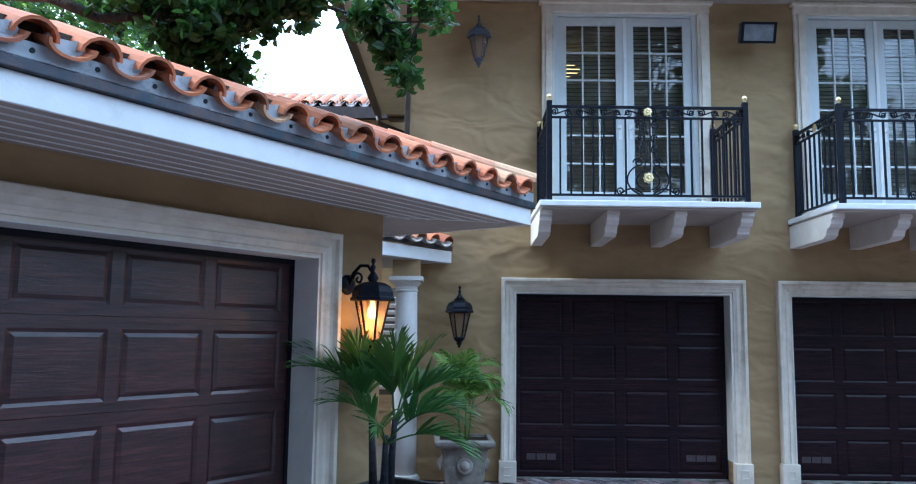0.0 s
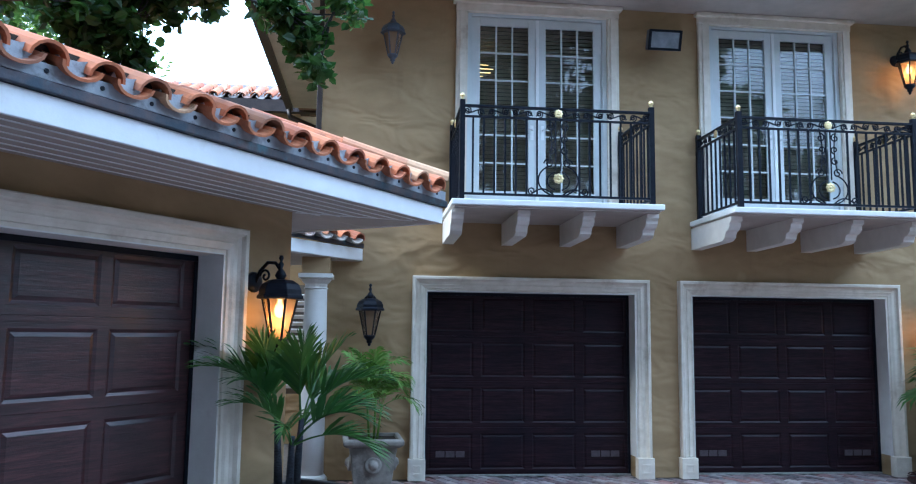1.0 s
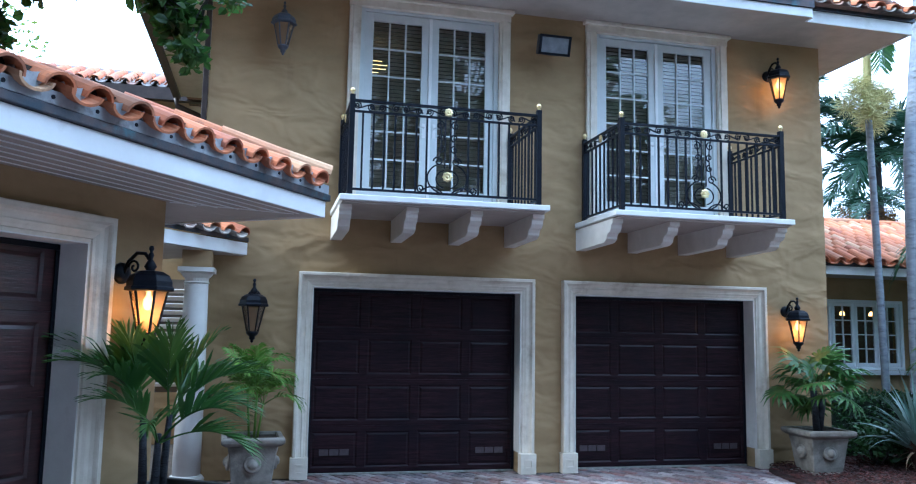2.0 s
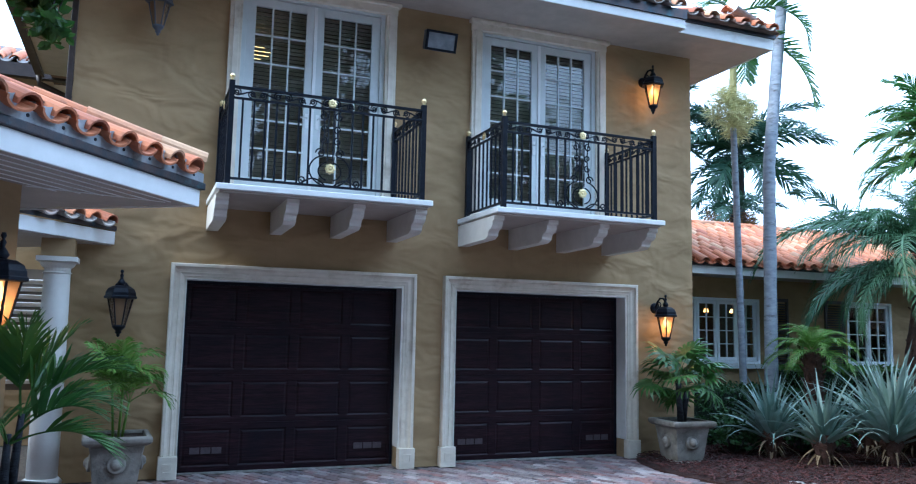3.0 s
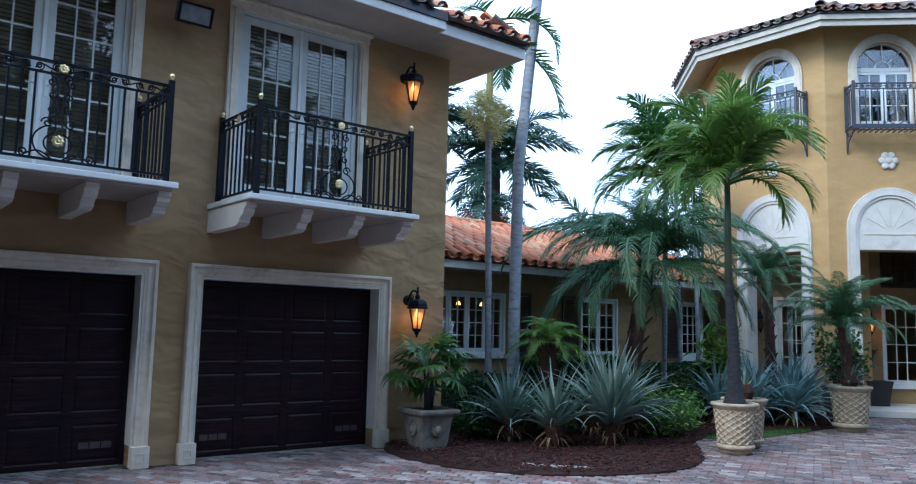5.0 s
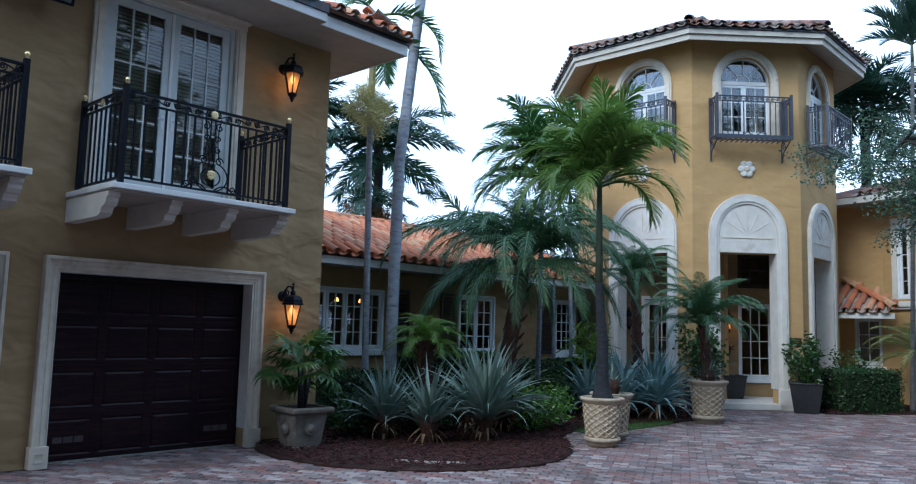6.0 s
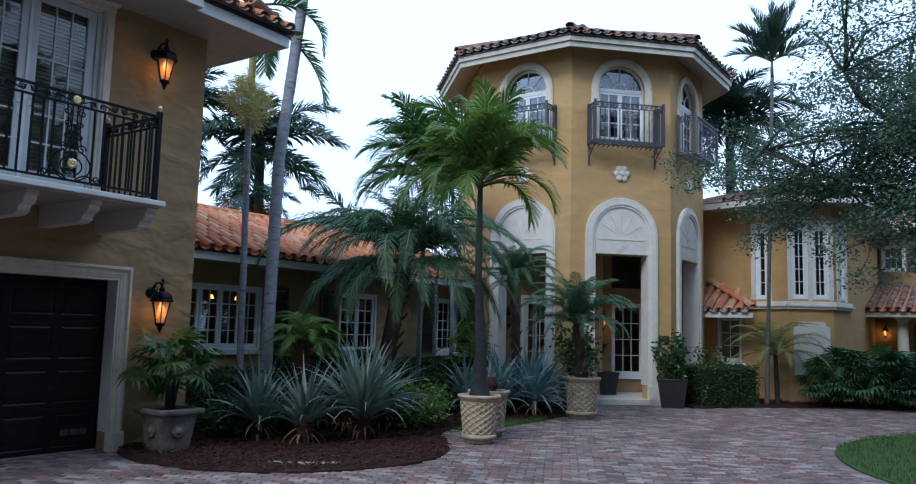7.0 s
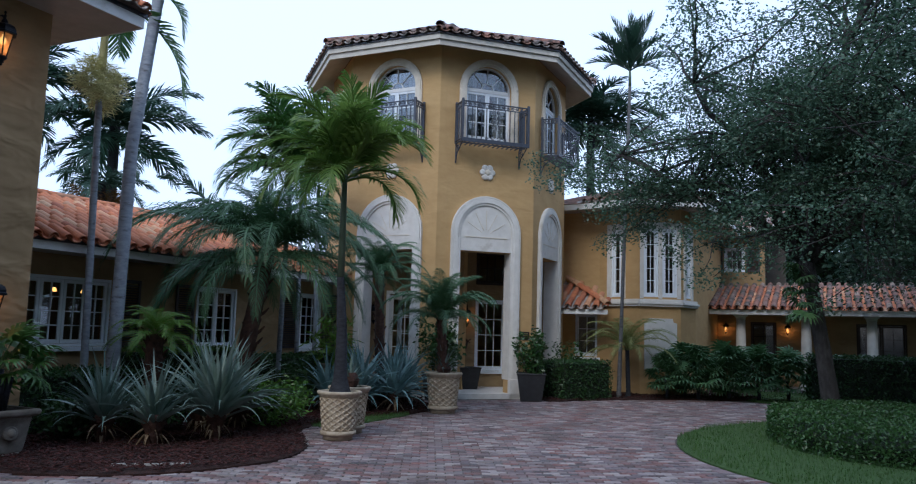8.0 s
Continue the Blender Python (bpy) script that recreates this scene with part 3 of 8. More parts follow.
# ---- porch between the wing and the garage ----
structure("trim_porch_fascia", Mesh().box(0, -0.02, 2.48, 1.75, 0.0, 2.62), WHITE, "white fascia of the small porch roof", "fascia", 0.004, along(-1.62, -1.30, 0, 0.6, 0.8) @ pose(0, 0, 0))
structure("ceiling_porch", Mesh().box(-0.1, 0.005, 2.47, 1.75, 2.2, 2.50), SOFFIT, "painted porch ceiling boards", "ceiling", m=along(-1.62, -1.30, 0, 0.6, 0.8))
roof_porch = structure("roof_porch", Mesh().add([(0, -0.03, 2.63), (1.75, -0.03, 2.63), (1.75, 1.6, 3.1), (0, 1.6, 3.1), (0, -0.03, 2.68), (1.75, -0.03, 2.68), (1.75, 1.6, 3.15), (0, 1.6, 3.15)],
                       [(0, 1, 5, 4), (4, 5, 6, 7), (3, 2, 1, 0), (1, 2, 6, 5), (2, 3, 7, 6), (3, 0, 4, 7)]), COPPER, "small tiled porch roof", "roof", m=along(-1.62, -1.30, 0, 0.6, 0.8))
structure("wall_porch_back", wall_mesh(5.0, 2.6, 0.2, [(3.1, 1.0, 3.9, 2.1)]), STUCCO, "tan stucco wall behind the porch", "wall", m=pose(-5.2, 3.0, 0))

# ---- main house: low range behind the bed ----
HY, HX0, HX1, HZ = 2.2, 7.05, 17.2, 2.72
HWIN = [(8.35, 1.16, 10.22, 2.33), (12.35, 1.10, 13.55, 2.36), (15.85, 1.07, 16.72, 2.40)]
structure("wall_house", wall_mesh(HX1 - HX0, HZ + 0.1, 0.25, [(a - HX0, b, c - HX0, d) for a, b, c, d in HWIN]), STUCCO, "tan stucco wall of the low house range", "wall", m=pose(HX0, HY, 0))
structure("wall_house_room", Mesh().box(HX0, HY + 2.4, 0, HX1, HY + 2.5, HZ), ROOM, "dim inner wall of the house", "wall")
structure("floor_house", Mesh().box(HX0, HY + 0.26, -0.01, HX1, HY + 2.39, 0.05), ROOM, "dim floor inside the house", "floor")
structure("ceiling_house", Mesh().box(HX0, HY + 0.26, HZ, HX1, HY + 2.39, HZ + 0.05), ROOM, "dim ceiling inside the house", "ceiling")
structure("ceiling_house_eave", Mesh().box(HX0, HY - 0.70, HZ - 0.03, HX1, HY - 0.005, HZ - 0.01), SOFFIT, "painted soffit of the low range", "soffit")
structure("trim_house_fascia", Mesh().box(HX0, HY - 0.722, HZ - 0.04, HX1, HY - 0.702, HZ + 0.09), WHITE, "white fascia of the low range", "fascia")
structure("trim_house_metal", Mesh().box(HX0, HY - 0.75, HZ + 0.092, HX1, HY - 0.69, HZ + 0.15), COPPER, "dark copper drip edge", "gutter")
HS = math.atan2(1.2, 3.6)
roof_house = structure("roof_house", Mesh().add([(HX0, HY - 0.72, HZ + 0.10), (HX1 + 2, HY - 0.72, HZ + 0.10), (HX1 + 2, HY + 2.88, HZ + 1.30), (HX0, HY + 2.88, HZ + 1.30), (HX0, HY + 6.5, HZ + 0.1), (HX1 + 2, HY + 6.5, HZ + 0.1)],
                       [(0, 1, 2, 3), (3, 2, 5, 4), (4, 5, 1, 0), (0, 3, 4), (1, 5, 2)]), TILE_OLD, "long roof of faded red barrel tiles", "roof")

# ---- octagonal entrance tower ----
TC, TA = Vector((19.85, 0.33, 0)), 3.07
TW = 2 * TA * math.tan(math.pi / 8)
TZ = 8.62


def facet_frame(k):
    """Frame of the tower's facet whose outward normal points along 45 * k degrees: x along the facet from its middle, y into the tower."""
    a = radians(45 * k)
    nrm = Vector((math.cos(a), math.sin(a), 0))
    return Matrix.Translation(TC + nrm * TA) @ Matrix.Rotation(a + math.pi / 2, 4, "Z")


def facet_mesh(opening, arch):
    """A facet of the tower: a doorway below and an arched window above."""
    w, h, t = Mesh(), TW / 2, 0.32
    spl = 5.4

    def slab(x0, z0, x1, z1):
        w.add([(x0, 0, z0), (x1, 0, z0), (x1, 0, z1), (x0, 0, z1)], [(0, 1, 2, 3)])
        w.add([(x0, t, z0), (x1, t, z0), (x1, t, z1), (x0, t, z1)], [(3, 2, 1, 0)])

    if opening:
        a, b = opening
        slab(-h, 0, -a, spl), slab(a, 0, h, spl), slab(-a, b, a, spl)
        w.add([(-a, 0, 0), (-a, 0, b), (-a, t, b), (-a, t, 0)], [(0, 1, 2, 3)])
        w.add([(a, 0, 0), (a, 0, b), (a, t, b), (a, t, 0)], [(3, 2, 1, 0)])
        w.add([(-a, 0, b), (a, 0, b), (a, t, b), (-a, t, b)], [(0, 1, 2, 3)])
    else:
        slab(-h, 0, h, spl)
    if arch:
        a, z0, z1 = arch
        slab(-h, spl, -a, TZ), slab(a, spl, h, TZ), slab(-a, spl, a, z0)
        n = 14
        pts = [(-a * math.cos(math.pi * k / n), z1 + a * math.sin(math.pi * k / n)) for k in range(n + 1)]
        for (p, q), (r, s) in zip(pts, pts[1:]):
            for y, flip in ((0, False), (t, True)):
                quad = [(p, y, q), (r, y, s), (r, y, TZ), (p, y, TZ)]
                w.add(quad, [(3, 2, 1, 0) if flip else (0, 1, 2, 3)])
            w.add([(p, 0, q), (r, 0, s), (r, t, s), (p, t, q)], [(3, 2, 1, 0)])
        w.add([(-a, 0, z0), (-a, 0, z1), (-a, t, z1), (-a, t, z0)], [(0, 1, 2, 3)])
        w.add([(a, 0, z0), (a, 0, z1), (a, t, z1), (a, t, z0)], [(3, 2, 1, 0)])
        w.add([(-a, 0, z0), (a, 0, z0), (a, t, z0), (-a, t, z0)], [(3, 2, 1, 0)])
    else:
        slab(-h, spl, h, TZ)
    return w


ARCH_DOOR, ARCH_WIN = (0.68, 3.52), (0.60, 6.28, 7.56)
for k in range(8):
    open_here = k in (4, 5, 6)
    structure("wall_tower", facet_mesh(ARCH_DOOR if open_here else None, ARCH_WIN if open_here else None), STUCCO_T, "ochre stucco facet of the octagonal tower", "wall", m=facet_frame(k))


def octagon(a, z):
    r = a / math.cos(math.pi / 8)
    return [(TC.x + r * math.cos(math.pi / 8 + k * math.pi / 4), TC.y + r * math.sin(math.pi / 8 + k * math.pi / 4), z) for k in range(8)]


def ring(inner, outer):
    n = len(inner)
    return Mesh().add(inner + outer, [(k, (k + 1) % n, n + (k + 1) % n, n + k) for k in range(n)])


def solid_ring(a0, a1, z0, z1):
    n = 8
    p = octagon(a0, z0) + octagon(a1, z0) + octagon(a1, z1) + octagon(a0, z1)
    return Mesh().add(p, [(r * n + k, r * n + (k + 1) % n, ((r + 1) % 4) * n + (k + 1) % n, ((r + 1) % 4) * n + k) for r in range(4) for k in range(n)])


TE, TEA = 8.30, 3.73
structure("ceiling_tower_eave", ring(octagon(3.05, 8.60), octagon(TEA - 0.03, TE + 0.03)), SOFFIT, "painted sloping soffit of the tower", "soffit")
structure("trim_tower_fascia", solid_ring(TEA - 0.03, TEA, TE, TE + 0.13), CREAM, "pale painted fascia of the tower", "fascia")
structure("trim_tower_fascia_upper", solid_ring(TEA - 0.02, TEA + 0.05, TE + 0.132, TE + 0.25), CREAM, "pale painted upper fascia of the tower", "fascia")
structure("trim_tower_metal", solid_ring(TEA - 0.02, TEA + 0.08, TE + 0.252, TE + 0.29), COPPER, "dark drip edge of the tower", "gutter")
TS = math.tan(radians(21))
apex = (TC.x, TC.y, TE + 0.28 + (TEA + 0.05) * TS)
roof_tower = structure("roof_tower", Mesh().add(octagon(TEA + 0.05, TE + 0.285) + [apex], [(k, (k + 1) % 8, 8) for k in range(8)] + [tuple(range(7, -1, -1))]), TILE_OLD, "eight-sided roof of weathered barrel tiles", "roof")
structure("floor_tower", Mesh().add(octagon(TA + 0.12, 0.0) + octagon(TA + 0.12, 0.13), [tuple(range(8, 16)), tuple(range(7, -1, -1))] + [(k, (k + 1) % 8, 8 + (k + 1) % 8, 8 + k) for k in range(8)]), STONE_CLEAN, "pale stone floor and step of the entrance", "floor")
structure("ceiling_tower", Mesh().add(octagon(TA - 0.33, 4.0) + octagon(TA - 0.33, 4.1), [tuple(range(8, 16)), tuple(range(7, -1, -1))] + [(k, (k + 1) % 8, 8 + (k + 1) % 8, 8 + k) for k in range(8)]), SOFFIT, "painted porch ceiling in the tower", "ceiling")
# darker stucco than the tower's outside, putting porch shade into the colour
structure("wall_entry", wall_mesh(5.6, 4.0, 0.2, [(1.0, 0.14, 1.9, 2.5), (3.40, 0.55, 4.30, 2.45), (3.40, 2.85, 4.30, 3.75)], 0.13), STUCCO, "tan stucco wall inside the entrance porch", "wall", m=facet_frame(5) @ pose(-2.8, 2.1, 0))
structure("wall_entry_west", wall_mesh(2.6, 4.0, 0.2, [(0.7, 0.5, 1.6, 2.45)], 0.13), STUCCO_T, "tan stucco wall inside the entrance porch", "wall", m=facet_frame(4) @ pose(-1.3, 1.6, 0))
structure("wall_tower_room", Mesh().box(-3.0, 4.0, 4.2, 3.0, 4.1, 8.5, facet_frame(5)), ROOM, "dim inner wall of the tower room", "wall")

# ---- far wing with a bay ----
BAY = [(22.4, -2.0), (22.35, -3.45), (21.75, -4.72), (22.3, -5.72), (23.4, -5.95), (29.5, -5.95), (29.5, -2.0)]
for k, (p, q) in enumerate(zip(BAY, BAY[1:])):
    L = (Vector(q) - Vector(p)).length
    hl = {0: [(0.72, 0.97, 1.38, 2.18)], 1: [(0.42, 2.66, 0.78, 4.55)], 2: [(0.10, 2.66, 0.52, 4.55), (0.62, 2.66, 1.04, 4.55)], 3: [(0.35, 2.66, 0.75, 4.55)]}.get(k, [])
    structure("wall_bay", wall_mesh(L, 5.15, 0.22, hl), STUCCO_T, "tan stucco wall of the far wing", "wall", m=along(p[0], p[1], 0, q[0] - p[0], q[1] - p[1]))
structure("wall_bay_room", Mesh().box(24.6, -5.7, 0, 24.7, -2.0, 5.1), ROOM, "dim inner wall of the bay room", "wall")
EAVE2 = [(21.6, -1.5), (21.5, -3.0), (20.85, -4.9), (21.9, -6.35), (23.2, -6.65), (29.6, -6.65), (29.6, -1.5)]
structure("ceiling_bay_eave", Mesh().add([(x, y, 5.12) for x, y in EAVE2], [tuple(range(7))]), SOFFIT, "painted soffit of the far wing", "soffit")
fas = Mesh()
for p, q in zip(EAVE2, EAVE2[1:]):
    fas.box(0, -0.02, 5.08, (Vector(q) - Vector(p)).length, 0.0, 5.24, along(p[0], p[1], 0, q[0] - p[0], q[1] - p[1]))
structure("trim_bay_fascia", fas, WHITE, "pale fascia of the far wing", "fascia")
mid2 = (25.5, -3.9, 6.45)
roof_bay = structure("roof_bay", Mesh().add([(x, y, 5.26) for x, y in EAVE2] + [mid2, (29.0, -3.9, 6.45)], [(0, 1, 7), (1, 2, 7), (2, 3, 7), (3, 4, 7), (4, 5, 8, 7), (5, 6, 8), (6, 0, 7, 8), (6, 5, 4, 3, 2, 1, 0)]), TILE_OLD, "hipped roof of weathered red tiles", "roof")
# far porch range
structure("wall_far_upper", wall_mesh(2.3, 5.45, 0.25, [(0.95, 3.92, 1.65, 4.78)]), STUCCO, "tan stucco upper wall of the far range", "wall", m=along(29.5, -5.1, 0, 0, -1))
structure("wall_far_porch", wall_mesh(14, 2.37, 0.25, [(1.05, 0.1, 1.85, 2.15), (4.2, 0.1, 5.6, 2.15)]), STUCCO, "tan stucco wall at the back of the far porch", "wall", m=along(28.2, -5.97, 0, 0, -1))
structure("wall_far_room", Mesh().box(31.5, -20, 0, 31.6, -8.0, 3.3).box(31.5, -7.99, 0, 31.6, -5.0, 5.4), ROOM, "dim inner wall of the far range", "wall")
# floor colour lowered to deepen the shade of the far porch
structure("floor_far_porch", Mesh().box(26.3, -20, -0.01, 28.19, -5.97, 0.1), KERB, "grey porch floor toned down for the far porch's shade", "floor")
structure("ceiling_far_porch", Mesh().box(26.2, -20, 2.38, 29.47, -5.97, 2.42), SOFFIT, "painted porch ceiling", "ceiling")
structure("trim_far_fascia", Mesh().box(26.15, -20, 2.34, 26.18, -5.5, 2.48), WHITE, "white fascia of the far porch", "fascia")
roof_far = structure("roof_far_porch", Mesh().add([(26.1, -20, 2.5), (26.1, -5.5, 2.5), (29.5, -5.5, 3.45), (29.5, -20, 3.45)], [(0, 1, 2, 3)]), TILE_OLD, "sloping porch roof of red barrel tiles", "roof")
roof_far_up = structure("roof_far_upper", Mesh().add([(28.9, -7.95, 5.4), (28.9, -5.0, 5.4), (33, -5.0, 6.6), (33, -7.95, 6.6)], [(0, 1, 2, 3)]), TILE_OLD, "tiled roof of the far range", "roof")
structure("trim_far_upper_fascia", Mesh().box(28.85, -7.95, 5.28, 28.88, -5.0, 5.42), WHITE, "white fascia of the far range", "fascia")
# lean-to beside the tower
structure("trim_leanto_fascia", Mesh().box(21.0, -4.02, 2.14, 21.03, -2.4, 2.27), WHITE, "white fascia of a small lean-to roof", "fascia")
roof_lean = structure("roof_leanto", Mesh().add([(20.98, -4.05, 2.29), (20.98, -2.4, 2.29), (22.4, -2.4, 3.06), (22.4, -2.5, 3.06)], [(0, 1, 2, 3)]), TILE_OLD, "small lean-to roof of red tiles", "roof")

# ---- garage doors and their stone casings ----
def casing(name, w, h, label):
    """Moulded stone surround of an opening w wide and h high: jambs and head with stepped profile, plinth blocks. Local x along the wall, front at -y."""
    th = thing(name, label, "door surround", kind="structure")
    cw = 0.165
    # across the moulding, from the opening outwards: distance and projection
    prof = [(0.0, 0.0), (0.0, 0.030), (0.022, 0.030), (0.026, 0.044), (0.044, 0.049), (0.062, 0.060), (0.070, 0.062), (0.074, 0.052), (0.098, 0.056), (0.116, 0.070), (0.124, 0.090), (0.130, 0.098), (cw - 0.008, 0.098), (cw, 0.090), (cw, 0.0)]
    n = len(prof)
    for sx in (-1, 1):
        lower = [(sx * (w / 2 + u), -p, 0.24) for u, p in prof]
        upper = [(sx * (w / 2 + u), -p, h + u) for u, p in prof]
        part("jamb", Mesh().add(lower + upper, [(k, k + 1, n + k + 1, n + k) for k in range(n - 1)] + [tuple(range(n - 1, -1, -1)), tuple(range(n, 2 * n))]), STONE, th)
    ends = [[(sx * (w / 2 + u), -p, h + u) for u, p in prof] for sx in (-1, 1)]
    part("head", Mesh().add(ends[0] + ends[1], [(k, k + 1, n + k + 1, n + k) for k in range(n - 1)] + [tuple(range(n - 1, -1, -1)), tuple(range(n, 2 * n))]), STONE, th)
    for sx in (-1, 1):
        x0, x1 = sorted((sx * (w / 2 - 0.009), sx * (w / 2 - 0.001)))
        part("reveal", Mesh().box(x0, -0.045, 0.24, x1, 0.195, h - 0.001), STONE_CLEAN, th, "pale painted lining of the opening")
    part("reveal", Mesh().box(-w / 2 + 0.01, -0.045, h - 0.009, w / 2 - 0.01, 0.195, h - 0.001), STONE_CLEAN, th, "pale painted lining of the opening")
    for sx in (-1, 1):
        x0, x1 = sorted((sx * (w / 2 - 0.012), sx * (w / 2 + cw + 0.02)))
        pl = part("plinth", Mesh().box(x0, -0.115, 0, x1, 0.0, 0.238), STONE, th, bevel=0.006)
        xm = (x0 + x1) / 2
        fr = Mesh().band([(xm - 0.035, 0.085), (xm + 0.035, 0.085), (xm + 0.035, 0.155), (xm - 0.035, 0.155)], [(xm - 0.05, 0.07), (xm + 0.05, 0.07), (xm + 0.05, 0.17), (xm - 0.05, 0.17)], -0.124, -0.113, True)
        part("moulding", fr, STONE, pl)
    return th


def garage_door(name, w, h, cols, label, vents=True, cuts=None, pitch=None, gap=0.09, stain=None):
    """Sectional door: four sections with raised panels, hinge-line grooves, vents in the bottom row. Front faces -y."""
    th = thing(name, label, "garage door")
    stain = stain or DOORWOOD
    pw = pitch or w / cols
    cuts = cuts or [h * r / 4 for r in range(5)]
    part("backing", Mesh().box(-w / 2, 0.042, 0.0, w / 2, 0.06, h), stain, th)
    part("bottom_seal", Mesh().box(-w / 2, -0.03, 0.0, w / 2, 0.02, 0.018), KERB, th)
    part("weather_seal", Mesh().box(-w / 2, -0.022, h - 0.035, w / 2, -0.012, h + 0.02).box(-w / 2, -0.022, 0.02, -w / 2 + 0.03, -0.012, h - 0.036).box(w / 2 - 0.03, -0.022, 0.02, w / 2, -0.012, h - 0.036), IRON, th, "black rubber seal round the door")
    pan = {}
    for r in range(len(cuts) - 1):
        sh, z0 = cuts[r + 1] - cuts[r], cuts[r] + 0.02
        z1 = cuts[r + 1] + 0.0195
        sec = part("section", Mesh().box(-w / 2, 0.0, z0, w / 2, 0.04, z1), stain, th, bevel=0.003)
        zm, a, b = z0 + sh / 2 - 0.005, (pw - gap) * 0.5, sh * 0.5 - 0.062
        # stiles and rails stand proud of the panels' ground, with a sloped inner edge
        fr, e, t = Mesh(), 0.018, -0.009
        fr.box(-w / 2, t, z0 + 0.001, w / 2, -0.0005, zm - b).box(-w / 2, t, zm + b, w / 2, -0.0005, z1 - 0.001)
        for c in range(cols + 1):
            xa = -w / 2 if c == 0 else (c - 0.5 - cols / 2) * pw + a
            xb = w / 2 if c == cols else (c + 0.5 - cols / 2) * pw - a
            fr.box(xa, t, zm - b, xb, -0.0005, zm + b)
        for c in range(cols):
            xm = (c + 0.5 - cols / 2) * pw
            o = [(xm - a, zm - b), (xm + a, zm - b), (xm + a, zm + b), (xm - a, zm + b)]
            i_ = [(xm - a + e, zm - b + e), (xm + a - e, zm - b + e), (xm + a - e, zm + b - e), (xm - a + e, zm + b - e)]
            fr.add([(x, t, z) for x, z in o] + [(x, -0.0005, z) for x, z in i_], [(k, (k + 1) % 4, 4 + (k + 1) % 4, 4 + k) for k in range(4)])
        part("rails", fr, stain, sec)
        for c in range(cols):
            xm = (c + 0.5 - cols / 2) * pw
            if r not in pan:
                rot = Matrix.Rotation(radians(90), 4, "X")
                pan[r] = data_of("panel", Mesh().frustum(-a + 0.021, -b + 0.021, a - 0.021, b - 0.021, 0.0, 0.0085, 0.022, rot), stain)
            pn = part("panel", pan[r], None, sec, m=pose(xm, -0.001, zm))
            if vents and r == 0 and c in (0, cols - 1):
                for k in range(3):
                    v = Mesh().box(-0.052, -0.004, -0.035, 0.052, 0.0, 0.035)
                    vent = part("vent", v, VENT, sec, "small grey louvred vent", m=pose(xm + (k - 1) * 0.118, -0.022, zm - 0.03))
    return th


VENT = surface("dull_vent", (0.050, 0.038, 0.044), (0.075, 0.058, 0.064), 0.5, 30, None)
for c in DOORS:
    casing("trim_casing", 2.50, 2.15, "pale cast-stone moulding round a garage door").matrix_basis = pose(c, GY, 0)
    garage_door("garage_door", 2.48, 2.14, 4, "closed dark mahogany garage door with raised panels").matrix_basis = pose(c, GY + 0.2, 0)
wc = -0.67 - 2.53 / 2
casing("trim_casing", 2.53, 2.14, "pale cast-stone moulding round a garage door").matrix_basis = WING @ pose(wc, 0, 0)
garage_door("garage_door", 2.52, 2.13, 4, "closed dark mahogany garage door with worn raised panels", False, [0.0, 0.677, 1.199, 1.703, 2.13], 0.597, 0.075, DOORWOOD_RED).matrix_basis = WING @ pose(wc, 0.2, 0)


# ---- french doors ----
def glazed_leaf(th, x0, z0, w, h, cols, rows, stile=0.095, rail=0.095, bottom=0.2, depth=0.045, y=0.0, mat=None, name="door_leaf", bar=0.018, pane=None):
    """A glazed leaf or sash under th: frame, bars and single panes."""
    mat = mat or SASHWHITE
    fr = Mesh().box(x0, y, z0, x0 + stile, y + depth, z0 + h).box(x0 + w - stile, y, z0, x0 + w, y + depth, z0 + h)
    fr.box(x0 + stile, y + 0.001, z0, x0 + w - stile, y + depth - 0.001, z0 + bottom).box(x0 + stile, y + 0.001, z0 + h - rail, x0 + w - stile, y + depth - 0.001, z0 + h)
    leaf = part(name, fr, mat, th, bevel=0.003)
    gx0, gx1, gz0, gz1 = x0 + stile, x0 + w - stile, z0 + bottom, z0 + h - rail
    bars = Mesh()
    for c in range(1, cols):
        xm = gx0 + (gx1 - gx0) * c / cols
        bars.box(xm - bar / 2, y + 0.004, gz0, xm + bar / 2, y + depth - 0.006, gz1)
    for r in range(1, rows):
        zm = gz0 + (gz1 - gz0) * r / rows
        bars.box(gx0, y + 0.006, zm - bar / 2, gx1, y + depth - 0.008, zm + bar / 2)
    if bars.v:
        part("glazing_bars", bars, mat, leaf)
    pw, ph = (gx1 - gx0) / cols, (gz1 - gz0) / rows
    gl = data_of("pane", Mesh().box(-pw / 2, 0, -ph / 2, pw / 2, 0.005, ph / 2), pane or PANE)
    for c in range(cols):
        for r in range(rows):
            ob = part("pane", gl, None, leaf, m=pose(gx0 + (c + 0.5) * pw, y + 0.02, gz0 + (r + 0.5) * ph, random.uniform(-0.25, 0.25), 0, random.uniform(-0.25, 0.25)))
            ob.visible_shadow = False
    return leaf


